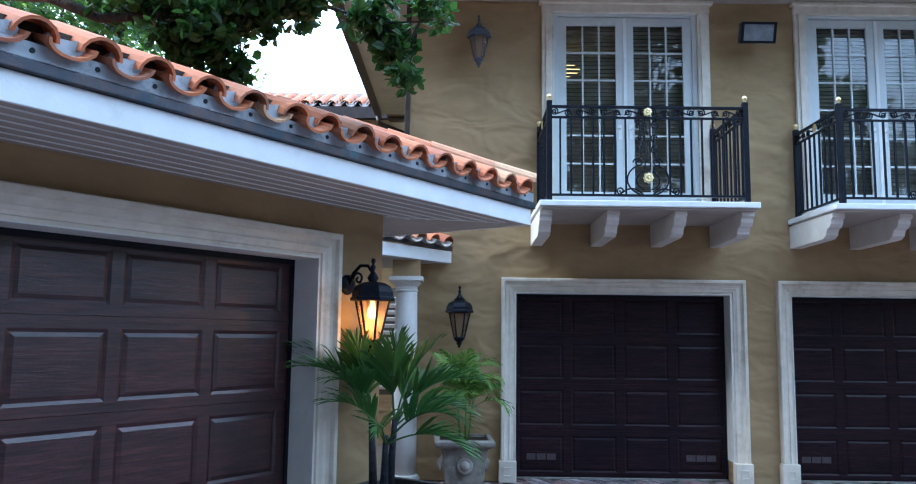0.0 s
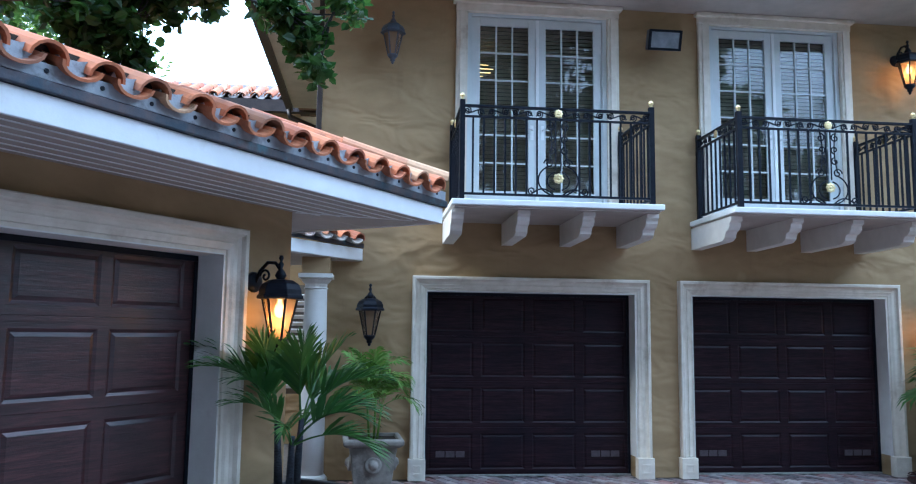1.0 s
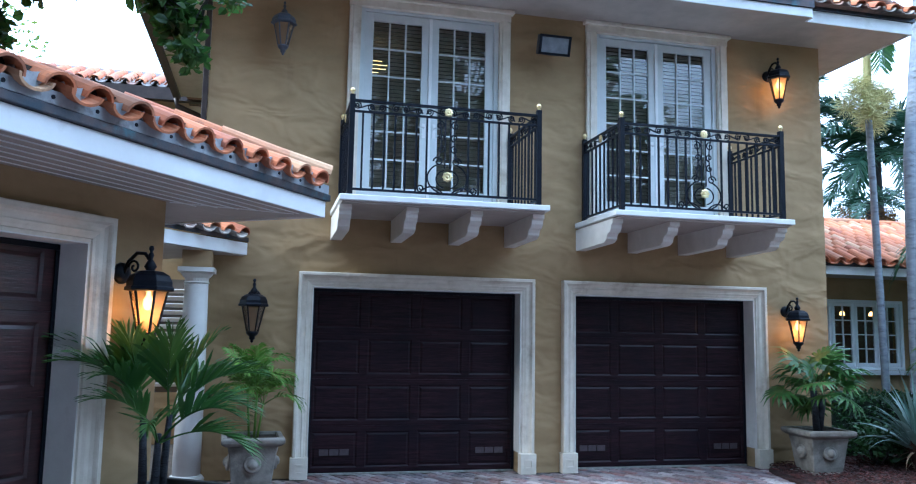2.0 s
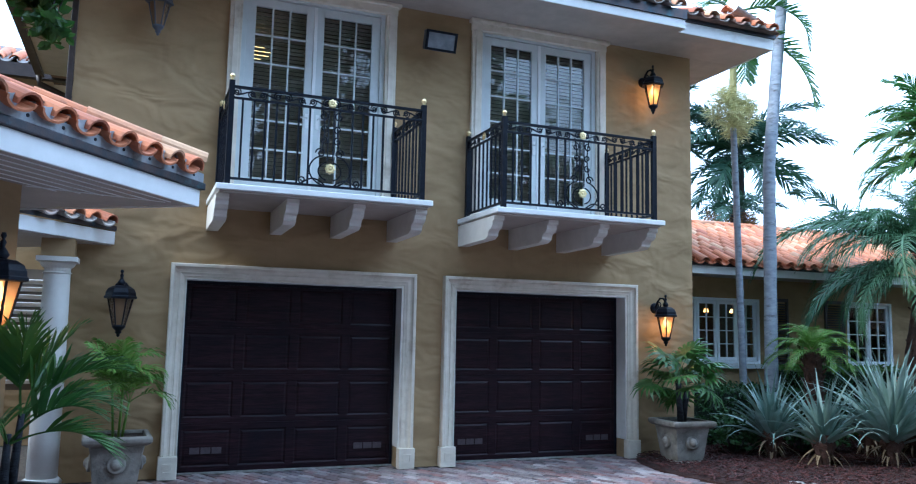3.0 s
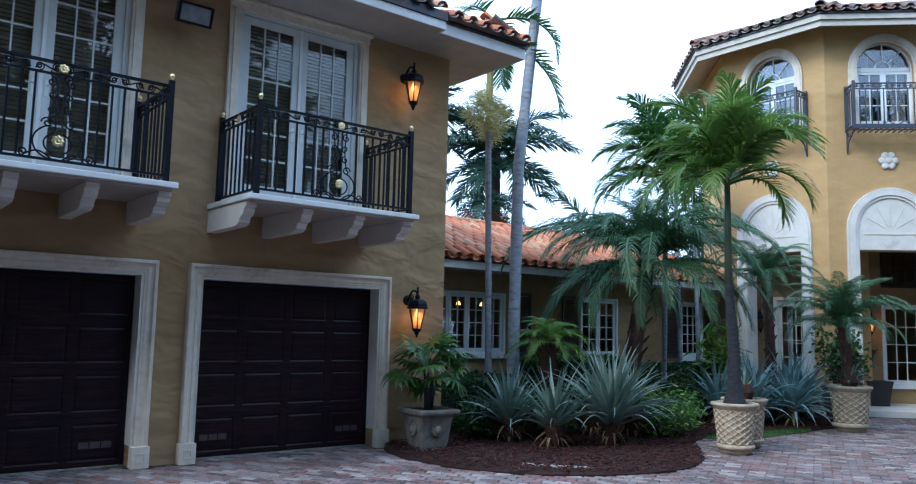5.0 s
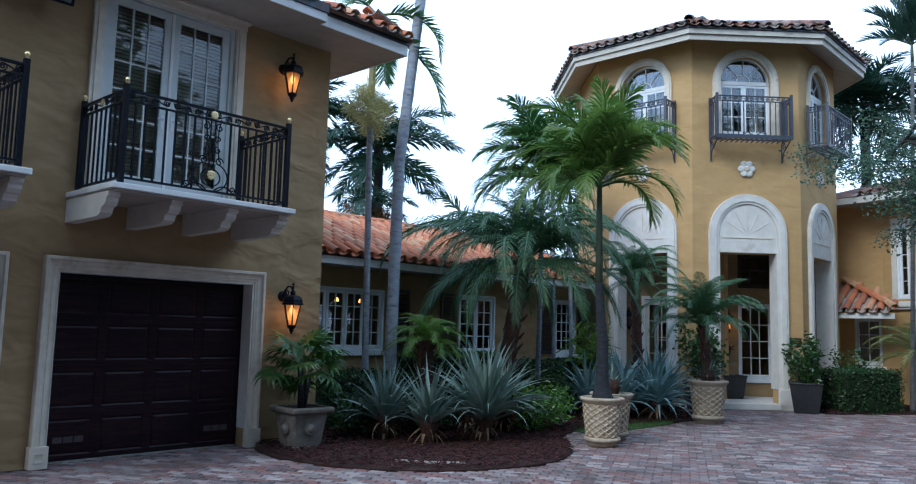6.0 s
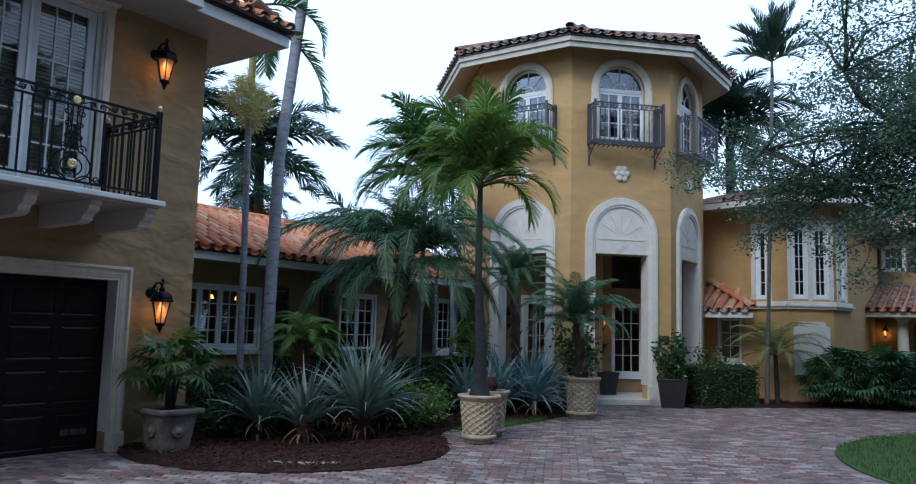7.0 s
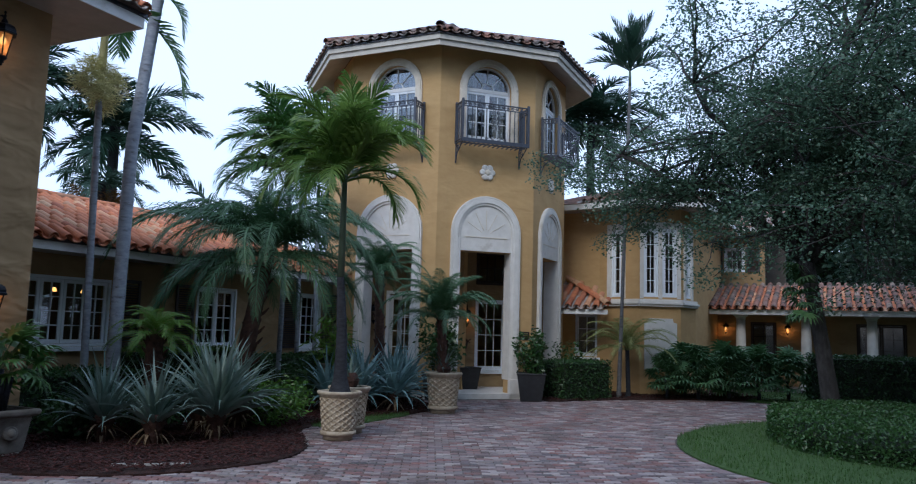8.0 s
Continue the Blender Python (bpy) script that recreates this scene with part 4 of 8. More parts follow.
def french_door():
    th = thing("french_door", "closed white french doors with small panes over the balcony", "door", group="french doors over the garages")
    w, h = 1.70, 2.44
    fr = Mesh().box(-w / 2 - 0.02, 0.0, 0, -w / 2 + 0.035, 0.1, h + 0.05).box(w / 2 - 0.035, 0.0, 0, w / 2 + 0.02, 0.1, h + 0.05).box(-w / 2 + 0.035, 0.001, h, w / 2 - 0.035, 0.1, h + 0.05)
    part("door_frame", fr, SASHWHITE, th, bevel=0.004)
    lw = w / 2 - 0.04
    for sx in (-1, 1):
        x0 = -lw - 0.003 if sx < 0 else 0.003
        leaf = glazed_leaf(th, x0, 0.02, lw, h - 0.03, 3, 6, 0.105, 0.10, 0.25, y=0.03)
        hd = Mesh().box(-0.02, -0.008, -0.09, 0.02, 0.0, 0.09)
        part("lock_plate", hd, WHITE, leaf, m=pose(sx * 0.065, 0.028, 1.0), bevel=0.003)
        part("handle", Mesh().tube([(0, 0.0, 0.03), (0, -0.04, 0.03), (sx * 0.09, -0.045, 0.03)], 0.009, 8), SILVER, leaf, "small silver lever handle", m=pose(sx * 0.065, 0.024, 1.0))
        for z in (0.3, 1.2, 2.1):
            part("hinge", Mesh().box(-0.012, -0.01, -0.05, 0.012, 0.01, 0.05), SILVER, leaf, m=pose(sx * (lw + 0.012), 0.026, z))
    part("astragal", Mesh().box(-0.02, 0.012, 0.02, 0.02, 0.032, h - 0.02), WHITE, th, bevel=0.003)
    part("threshold", Mesh().box(-w / 2, -0.03, -0.02, w / 2, 0.1, 0.018), STONE, th)
    # moulded casing round the frame
    for k, (y0, a, b) in enumerate(((-0.075, 0.02, 0.16), (-0.095, 0.05, 0.12))):
        for sx in (-1, 1):
            x0, x1 = sorted((sx * (w / 2 + a), sx * (w / 2 + b)))
            part("casing", Mesh().box(x0, y0 + 0.02, -0.02, x1, 0.0, h + 0.024), STONE, th, "pale moulded stone surround", bevel=0.006)
    part("casing_head", Mesh().box(-w / 2 - 0.165, -0.065, h + 0.025, w / 2 + 0.165, 0.0, h + 0.16), STONE, th, "pale moulded stone surround", bevel=0.006)
    part("casing_cap", Mesh().box(-w / 2 - 0.20, -0.11, h + 0.12, w / 2 + 0.20, -0.001, h + 0.165), STONE, th, bevel=0.008)
    return th


SILVER = surface("dull_silver", (0.5, 0.5, 0.5), (0.6, 0.6, 0.6), 0.3, 30, None, metal=0.9)
fd = french_door()
fd.matrix_basis = pose(FRENCH[0], GY, 3.09)
copy_thing(fd, pose(FRENCH[1], GY, 3.09))


def blinds(label):
    th = thing("window_blind", label, "blind", group="blinds behind the french doors")
    slat = data_of("slat", Mesh().box(-0.335, -0.027, -0.0015, 0.335, 0.027, 0.0015), BLIND)
    part("headrail", Mesh().box(-0.34, -0.025, 2.35, 0.34, 0.025, 2.40), BLIND, th)
    for k in range(46):
        part("slat", slat, None, th, m=pose(0, 0, 0.10 + k * 0.049, 62 + random.uniform(-3, 3), 0, random.uniform(-0.3, 0.3)))
    return th


bl = blinds("lowered brown slatted blind behind glass")
spots = [(c + s * 0.41, GY + 0.16, 3.12) for c in FRENCH for s in (-1, 1)]
bl.matrix_basis = pose(*spots[0])
for s in spots[1:]:
    copy_thing(bl, pose(*s))
lampg = thing("ceiling_lamp", "lit warm ceiling lamp inside the upper room", "lamp", pose(0.95, 1.75, 5.42))
part("shade", Mesh().lathe([(0.02, 0.06), (0.20, 0.04), (0.25, 0.0), (0.20, -0.035), (0.03, -0.05)], 14), glow("warm_shade", (1.0, 0.56, 0.16), 1.6), lampg, smooth=True)
part("stem", Mesh().tube([(0, 0, 0.1), (0, 0, 0.44)], 0.012, 6), IRON, lampg)


# ---- balconies ----
def scroll(cx, cz, r, turns, start, hand=1, n=22):
    """Points of a spiral in x, z that winds inwards from radius r."""
    out = []
    for k in range(n + 1):
        f = k / n
        a = start + hand * f * turns * 2 * math.pi
        rr = r * (1 - 0.78 * f)
        out.append((cx + rr * math.cos(a), 0.0, cz + rr * math.sin(a)))
    return out


def s_curve(x0, z0, x1, z1, bend, n=12):
    """Points of a soft S between two places in x, z."""
    out = []
    for k in range(n + 1):
        f = k / n
        off = bend * math.sin(2 * math.pi * f)
        dx, dz = x1 - x0, z1 - z0
        L = math.hypot(dx, dz)
        out.append((x0 + dx * f - dz / L * off, 0.0, z0 + dz * f + dx / L * off))
    return out


def rosette_mesh(r):
    """A flat flower of eight petals round a small heart, facing +z."""
    m, n = Mesh(), 48
    rows = [(1.0, 0.0), (0.97, 0.006), (0.6, 0.010), (0.34, 0.005), (0.28, 0.012), (0.05, 0.015)]
    pts = [(r * f * (1 + (0.10 * math.cos(8 * a) if f > 0.5 else 0.0)) * math.cos(a), r * f * (1 + (0.10 * math.cos(8 * a) if f > 0.5 else 0.0)) * math.sin(a), z) for f, z in rows for a in (2 * math.pi * k / n for k in range(n))]
    return m.add(pts, [(i * n + k, i * n + (k + 1) % n, (i + 1) * n + (k + 1) % n, (i + 1) * n + k) for i in range(len(rows) - 1) for k in range(n)] + [tuple(range(n - 1, -1, -1)), tuple((len(rows) - 1) * n + k for k in range(n))])


def balcony(width, depth, height, iron, name, label, n_front, n_side, gold=True, posts_back=True):
    """Wrought-iron railing on three sides. Origin on the slab at the middle of the wall; the front is at y = -depth."""
    th = thing(name, label, "railing", group="balcony railings")
    w = width / 2
    post = data_of("post", Mesh().box(-0.027, -0.027, 0, 0.027, 0.027, height + 0.05), iron)
    knob = data_of("finial", Mesh().lathe([(0.012, 0.0), (0.02, 0.008), (0.012, 0.02), (0.027, 0.036), (0.029, 0.05), (0.018, 0.07), (0.004, 0.078)], 10), GOLD, True)
    for x, y in ((-w, -depth), (w, -depth), (-w, -0.06), (w, -0.06)):
        p = part("post", post, None, th, m=pose(x, y, 0))
        if gold:
            part("finial", knob, None, p, "small gilt ball finial", m=pose(0, 0, height + 0.05))
    runs = [((-w, -depth), (w, -depth), n_front), ((-w, -0.06), (-w, -depth), n_side), ((w, -depth), (w, -0.06), n_side)]
    bar = data_of("baluster", Mesh().box(-0.0095, -0.0095, 0.06, 0.0095, 0.0095, height - 0.125), iron)
    for idx, (p, q, n) in enumerate(runs):
        L = math.hypot(q[0] - p[0], q[1] - p[1])
        m = along(p[0], p[1], 0, q[0] - p[0], q[1] - p[1])
        side = part("top_rail", Mesh().box(0, -0.022, height - 0.026, L, 0.022, height), iron, th, m=m, bevel=0.003)
        part("middle_rail", Mesh().box(0, -0.015, height - 0.138, L, 0.015, height - 0.116), iron, side, bevel=0.003)
        part("bottom_rail", Mesh().box(0, -0.015, 0.053, L, 0.015, 0.077), iron, side, bevel=0.003)
        for k in range(1, n):
            x = L * k / n
            if idx == 0 and abs(x - L / 2) < 0.16 * (L / 2.06):
                continue
            part("baluster", bar, None, side, m=pose(x, 0, 0))
        sw = Mesh()
        cells = max(2, round(L / 0.26))
        for k in range(cells):
            xa, cw2 = L * k / cells, L / cells
            h2 = 1 if k % 2 else -1
            zc = height - 0.069
            sw.tube(s_curve(xa + 0.02, zc - 0.030 * h2, xa + cw2 - 0.02, zc + 0.030 * h2, 0.030 * h2), 0.009, 4)
            sw.tube(scroll(xa + 0.055, zc - 0.004 * h2, 0.042, 1.45, -math.pi / 2 * h2, h2, 15), 0.0085, 4)
            sw.tube(scroll(xa + cw2 - 0.055, zc + 0.004 * h2, 0.042, 1.45, math.pi / 2 * h2, h2, 15), 0.0085, 4)
        part("scrollwork", sw, iron, side)
        if gold:
            ros = rosette_mesh(0.046)
            part("rosette", ros, GOLD, side, "gilt flower rosette", m=pose(L / 2, -0.018, height - 0.068, 90))
        if idx == 0:
            orn, c = Mesh(), L / 2
            k2 = L / 2.06
            for s in (-1, 1):
                orn.tube([(c + s * 0.028, 0, 0.34), (c + s * 0.028, 0, height - 0.13)], 0.0085, 5)
                orn.tube([(c + s * (0.10 - 0.03 * math.sin(a)) * 1.0, 0, 0.42 + 0.5 * a / math.pi) for a in [math.pi * i / 14 for i in range(15)]], 0.0085, 5)
                orn.tube(scroll(c + s * 0.085, height - 0.205, 0.05, 1.2, math.pi / 2, s, 14), 0.0085, 5)
                orn.tube(scroll(c + s * 0.075, height - 0.34, 0.045, 1.2, -math.pi / 2, -s, 14), 0.0085, 5)
                orn.tube(scroll(c + s * 0.075, height - 0.47, 0.045, 1.2, math.pi / 2, s, 14), 0.0085, 5)
                orn.tube([(c + s * 0.215 * math.sin(a), 0, 0.235 - 0.17 * math.cos(a)) for a in [math.pi * (0.08 + 0.78 * i / 16) for i in range(17)]], 0.009, 5)
                orn.tube([(c + s * 0.12 * math.sin(a), 0, 0.225 - 0.10 * math.cos(a)) for a in [math.pi * (0.1 + 0.8 * i / 14) for i in range(15)]], 0.0085, 5)
                orn.tube(scroll(c + s * 0.10, 0.415, 0.055, 1.3, 0 if s > 0 else math.pi, s, 16), 0.0085, 5)
                orn.tube([(c + s * (0.05 + 0.24 * i / 10), 0, 0.078 + 0.06 * math.sin(math.pi * i / 10)) for i in range(11)], 0.009, 5)
                orn.tube(scroll(c + s * 0.285, 0.115, 0.042, 1.3, -math.pi / 2, s, 16), 0.0085, 5)
            part("ornament", orn, iron, side, "wrought scroll ornament", m=pose(c * (1 - k2), 0, 0) @ Matrix.Diagonal((k2, 1, min(1.0, height / 1.0), 1)))
            if gold:
                part("rosette", rosette_mesh(0.054), GOLD, side, "gilt flower rosette", m=pose(L / 2, -0.018, 0.25, 90))
    return th


BALC = 1.472
rail = balcony(2.06, 1.085 + GY, 1.02, IRON, "balcony_railing", "black wrought-iron balcony railing with gilt rosettes", 18, 9)
rail.matrix_basis = pose(BALC, GY, 3.045)
copy_thing(rail, pose(BALC + 3.05, GY, 3.045))


def balcony_slab():
    th = thing("balcony", "white painted balcony slab on four scrolled corbels", "balcony", group="balconies over the garage doors")
    part("slab", Mesh().box(-1.14, -1.215, -0.062, 1.14, 0.0, 0.0), WHITE, th, bevel=0.008)
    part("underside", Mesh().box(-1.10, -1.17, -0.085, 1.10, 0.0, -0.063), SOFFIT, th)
    prof = [(0, -0.086), (1.09, -0.086), (1.09, -0.13), (1.05, -0.15), (1.045, -0.19), (1.01, -0.225), (0.955, -0.24), (0.93, -0.275), (0.925, -0.30), (0.89, -0.315), (0.86, -0.33), (0.80, -0.335), (0, -0.345)]
    cor = data_of("corbel", Mesh().prism(prof, 0.13, Matrix.Rotation(-math.pi / 2, 4, "Z") @ pose(0, -0.065, 0)), SOFFIT_W)
    for x in (-1.06, -0.355, 0.35, 1.05):
        part("corbel", cor, None, th, m=pose(x, 0, 0))
    return th


SOFFIT_W = surface("corbel_paint", (0.66, 0.63, 0.58), (0.73, 0.70, 0.65), 0.55, 6, (0.5, 0.46, 0.4), 2.5, 0.62, 60, 0.08)
bs = balcony_slab()
bs.matrix_basis = pose(BALC, GY - 0.002, 3.043)
copy_thing(bs, pose(BALC + 3.05, GY - 0.002, 3.043))


# ---- lanterns ----
def lantern(lit, label, k=1.0, iron=None):
    """Six-sided wall lantern on a scrolled arm; the wall is at y = 0, the lantern hangs before it. About 0.68 m high."""
    iron = iron or IRON
    th = thing("wall_lantern", label, "lantern", group="wall lanterns")
    S6 = 6
    b = (0, -0.25, 0)
    part("backplate", Mesh().lathe([(0.075, 0), (0.07, 0.02), (0.03, 0.03)], 14), iron, th, m=pose(0, 0, 0.52, 90), smooth=True)
    arm = [(0, -0.02, 0.52), (0, -0.06, 0.60), (0, -0.13, 0.655), (0, -0.20, 0.65), (0, -0.245, 0.60), (0, -0.25, 0.55)]
    part("arm", Mesh().tube(arm, 0.013, 8).tube([(0, y - 0.11, z + 0.56) for y, _, z in scroll(0, 0, 0.05, 1.2, 0, 1, 14)], 0.009, 5), iron, th, smooth=True)
    part("finial", Mesh().lathe([(0.012, 0.70), (0.018, 0.68), (0.008, 0.66), (0.02, 0.64), (0.012, 0.61), (0.03, 0.585), (0.042, 0.56), (0.03, 0.54), (0.028, 0.52)], 12, b), iron, th, smooth=True)
    part("hood", Mesh().lathe([(0.03, 0.535), (0.085, 0.528), (0.128, 0.502), (0.148, 0.462), (0.150, 0.43), (0.162, 0.422), (0.162, 0.40), (0.128, 0.395)], S6, b), iron, th, bevel=0.004)
    for i in range(S6):
        a = 2 * math.pi * i / S6
        c, s = math.cos(a), math.sin(a)
        part("rib", Mesh().tube([(0.122 * c, -0.25 + 0.122 * s, 0.405), (0.058 * c, -0.25 + 0.058 * s, 0.115)], 0.0085, 5), iron, th)
    part("bottom", Mesh().lathe([(0.064, 0.125), (0.066, 0.105), (0.05, 0.085), (0.028, 0.065), (0.034, 0.045), (0.015, 0.03), (0.018, 0.015), (0.004, 0.0)], 12, b), iron, th, smooth=True)
    for i in range(S6):
        a, a2 = 2 * math.pi * i / S6, 2 * math.pi * (i + 1) / S6
        q = [(r * math.cos(t), -0.25 + r * math.sin(t), z) for r, z, t in ((0.119, 0.40, a), (0.119, 0.40, a2), (0.056, 0.12, a2), (0.056, 0.12, a))]
        q2 = [(x * 0.97, (y + 0.25) * 0.97 - 0.25, z) for x, y, z in q]
        gl = part("glass", Mesh().add(q + q2, [(0, 1, 2, 3), (7, 6, 5, 4), (0, 4, 5, 1), (1, 5, 6, 2), (2, 6, 7, 3), (3, 7, 4, 0)]), LAMPGLASS, th)
        gl.visible_shadow = False
    part("bulb", Mesh().lathe([(0.004, 0.27), (0.024, 0.28), (0.036, 0.312), (0.030, 0.345), (0.014, 0.37), (0.014, 0.40)], 10, b), BULB if lit else CURTAIN, th, smooth=True)
    return th


def lamp_light(m, watts=1.2):
    ob = new("lantern_light", bpy.data.lights.new("lantern_light", "POINT"))
    ob.data.energy, ob.data.color, ob.data.shadow_soft_size = watts, (1.0, 0.42, 0.10), 0.035
    ob.matrix_world = m @ pose(0, -0.25, 0.25)
    tagged(ob, "warm light of a lit lantern", "lamp light")
    return ob


def place_lantern(m, lit, k=1.0, label=None, watts=1.2, iron=None):
    ln = lantern(lit, label or ("lit black iron wall lantern with amber glow" if lit else "unlit black iron wall lantern"), iron=iron)
    ln.matrix_basis = m @ Matrix.Scale(k, 4)
    if lit:
        lamp_light(m @ Matrix.Scale(k, 4), watts)
    return ln


place_lantern(pose(-0.48, GY, 1.50), False)
place_lantern(pose(-0.29, GY, 4.78), False, 0.92, "unlit grey weathered wall lantern", iron=IRON_GREY)
place_lantern(pose(6.19, GY, 4.70), True)
place_lantern(pose(6.37, GY, 1.49), True)
place_lantern(WING @ pose(-0.36, 0, 1.49), True, 0.94)

fl = thing("flood_light", "grey outdoor flood light under the eave", "flood light", pose(3.0, GY, 5.18) @ Matrix.Scale(1.2, 4))
FM = pose(0, -0.20, 0.05, 18)
part("housing", Mesh().box(-0.17, -0.045, -0.10, 0.17, 0.045, 0.10, FM), IRON_GREY, fl, bevel=0.012)
part("rim", Mesh().band([(-0.145, -0.078), (0.145, -0.078), (0.145, 0.078), (-0.145, 0.078)], [(-0.172, -0.102), (0.172, -0.102), (0.172, 0.102), (-0.172, 0.102)], -0.058, -0.046, True), IRON, fl, m=FM)
part("lens", Mesh().box(-0.145, -0.052, -0.078, 0.145, -0.0455, 0.078, FM), surface("frosted_lens", (0.17, 0.18, 0.20), (0.24, 0.255, 0.28), 0.25, 9, None), fl, "frosted lens")
part("bracket", Mesh().box(-0.03, -0.2, 0.08, 0.03, 0.0, 0.12).box(-0.05, -0.02, 0.02, 0.05, 0.0, 0.18), IRON, fl)

# ---- column and louvres of the porch ----
col = thing("column", "pale cast-stone tuscan column of the porch", "column", pose(-1.08, -0.28, 0.0))
part("base", Mesh().lathe([(0.19, 0), (0.19, 0.05), (0.175, 0.055), (0.185, 0.085), (0.165, 0.11), (0.145, 0.125)], 20), STONE_CLEAN, col, smooth=True)
part("shaft", Mesh().lathe([(0.142, 0.125), (0.140, 0.7), (0.132, 1.5), (0.122, 2.10), (0.122, 2.12)], 24), STONE_CLEAN, col, smooth=True)
part("capital", Mesh().lathe([(0.122, 2.121), (0.135, 2.13), (0.122, 2.145), (0.124, 2.18), (0.15, 2.20), (0.165, 2.225), (0.165, 2.24)], 24).box(-0.185, -0.185, 2.241, 0.185, 0.185, 2.29), STONE_CLEAN, col, bevel=0.003)
part("beam", Mesh().box(-0.15, -0.15, 2.291, 0.15, 0.15, 2.47), STUCCO, col)
lou = thing("louvre_window", "white louvred window behind the porch", "window", pose(-1.72, 2.0, 0), kind="structure")
for k in range(14):
    part("slat", Mesh().box(-0.45, -0.04, 0, 0.45, 0.04, 0.012), WHITE, lou, m=pose(0, 0, 0.9 + k * 0.095, -35))
# dark sheet added so the gaps between slats read as unlit
part("backing", Mesh().box(-0.5, 0.07, 0.8, 0.5, 0.08, 2.3), ROOM, lou, "dark panel standing in for the unlit space behind the louvres")
part("frame", Mesh().box(-0.5, -0.05, 0.8, -0.45, 0.05, 2.3).box(0.45, -0.05, 0.8, 0.5, 0.05, 2.3), WHITE, lou)


# ---- house windows ----
def window(name, w, h, sashes, cols, rows, label, sill=True, mat=None, depth=0.10):
    th = thing(name, label, "window", kind="structure")
    mat = mat or HOUSEWHITE
    fr = Mesh().band([(-w / 2 + 0.05, 0.05), (w / 2 - 0.05, 0.05), (w / 2 - 0.05, h - 0.05), (-w / 2 + 0.05, h - 0.05)], [(-w / 2, 0), (w / 2, 0), (w / 2, h), (-w / 2, h)], -0.03, 0.08, True)
    part("window_frame", fr, mat, th, bevel=0.004)
    sw = (w - 0.1) / sashes
    for k in range(sashes):
        glazed_leaf(th, -w / 2 + 0.05 + k * sw + 0.004, 0.054, sw - 0.008, h - 0.108, cols, rows, 0.055, 0.055, 0.065, 0.035, 0.01, mat, "sash", 0.018)
    if sill:
        part("window_sill", Mesh().box(-w / 2 - 0.07, -0.10, -0.075, w / 2 + 0.07, 0.05, -0.003), mat, th, bevel=0.006)
    return th


def shutter(m, w, h):
    th = thing("shutter", "dark plum-brown louvred wooden shutter", "shutter", m, "window shutters")
    part("frame", Mesh().band([(-w / 2 + 0.05, 0.06), (w / 2 - 0.05, 0.06), (w / 2 - 0.05, h - 0.06), (-w / 2 + 0.05, h - 0.06)], [(-w / 2, 0), (w / 2, 0), (w / 2, h), (-w / 2, h)], -0.035, 0.0, True).box(-w / 2 + 0.05, -0.034, h / 2 - 0.03, w / 2 - 0.05, -0.001, h / 2 + 0.03), SHUTTER, th, bevel=0.003)
    sl = data_of("slat", Mesh().box(-w / 2 + 0.05, -0.022, -0.003, w / 2 - 0.05, 0.022, 0.003), SHUTTER)
    n = int((h - 0.12) / 0.045)
    for k in range(n):
        part("slat", sl, None, th, m=pose(0, -0.017, 0.08 + k * 0.045, 35))
    return th


a, b, c, d = HWIN[0]
window("window_1", c - a, d - b, 4, 2, 4, "white casement windows with small panes").matrix_basis = pose((a + c) / 2, HY + 0.03, b)
a, b, c, d = HWIN[1]
window("window_2", c - a, d - b, 2, 2, 4, "white casement windows with small panes").matrix_basis = pose((a + c) / 2, HY + 0.03, b)
a, b, c, d = HWIN[2]
window("window_3", c - a, d - b, 1, 3, 5, "white sash window with small panes").matrix_basis = pose((a + c) / 2, HY + 0.03, b)
for x, zz, hh in ((15.46, 1.08, 1.34), (17.1, 1.08, 1.34), (10.62, 1.14, 1.22), (12.02, 1.1, 1.26)):
    shutter(pose(x, HY - 0.002, zz), 0.66 if x > 15 else 0.5, hh)
AMBER = glow("amber_shade", (1.0, 0.42, 0.08), 3.5)
for x in (9.0, 9.66, 10.3):
    pl = thing("pendant_lamp", "lit amber pendant lamp inside the house", "lamp", pose(x + 0.5, HY + 1.4, 2.12), "pendant lamps")
    part("shade", Mesh().lathe([(0.015, 0.08), (0.035, 0.06), (0.048, 0.01), (0.045, 0.0), (0.015, 0.0)], 12), AMBER, pl, smooth=True)
    part("cord", Mesh().tube([(0, 0, 0.08), (0, 0, 0.6)], 0.0085, 5), IRON, pl)

# ---- tower trims ----
def arch_line(a, z0, z1, n=16):
    return [(-a, z0)] + [(-a * math.cos(math.pi * k / n), z1 + a * math.sin(math.pi * k / n)) for k in range(n + 1)] + [(a, z0)]


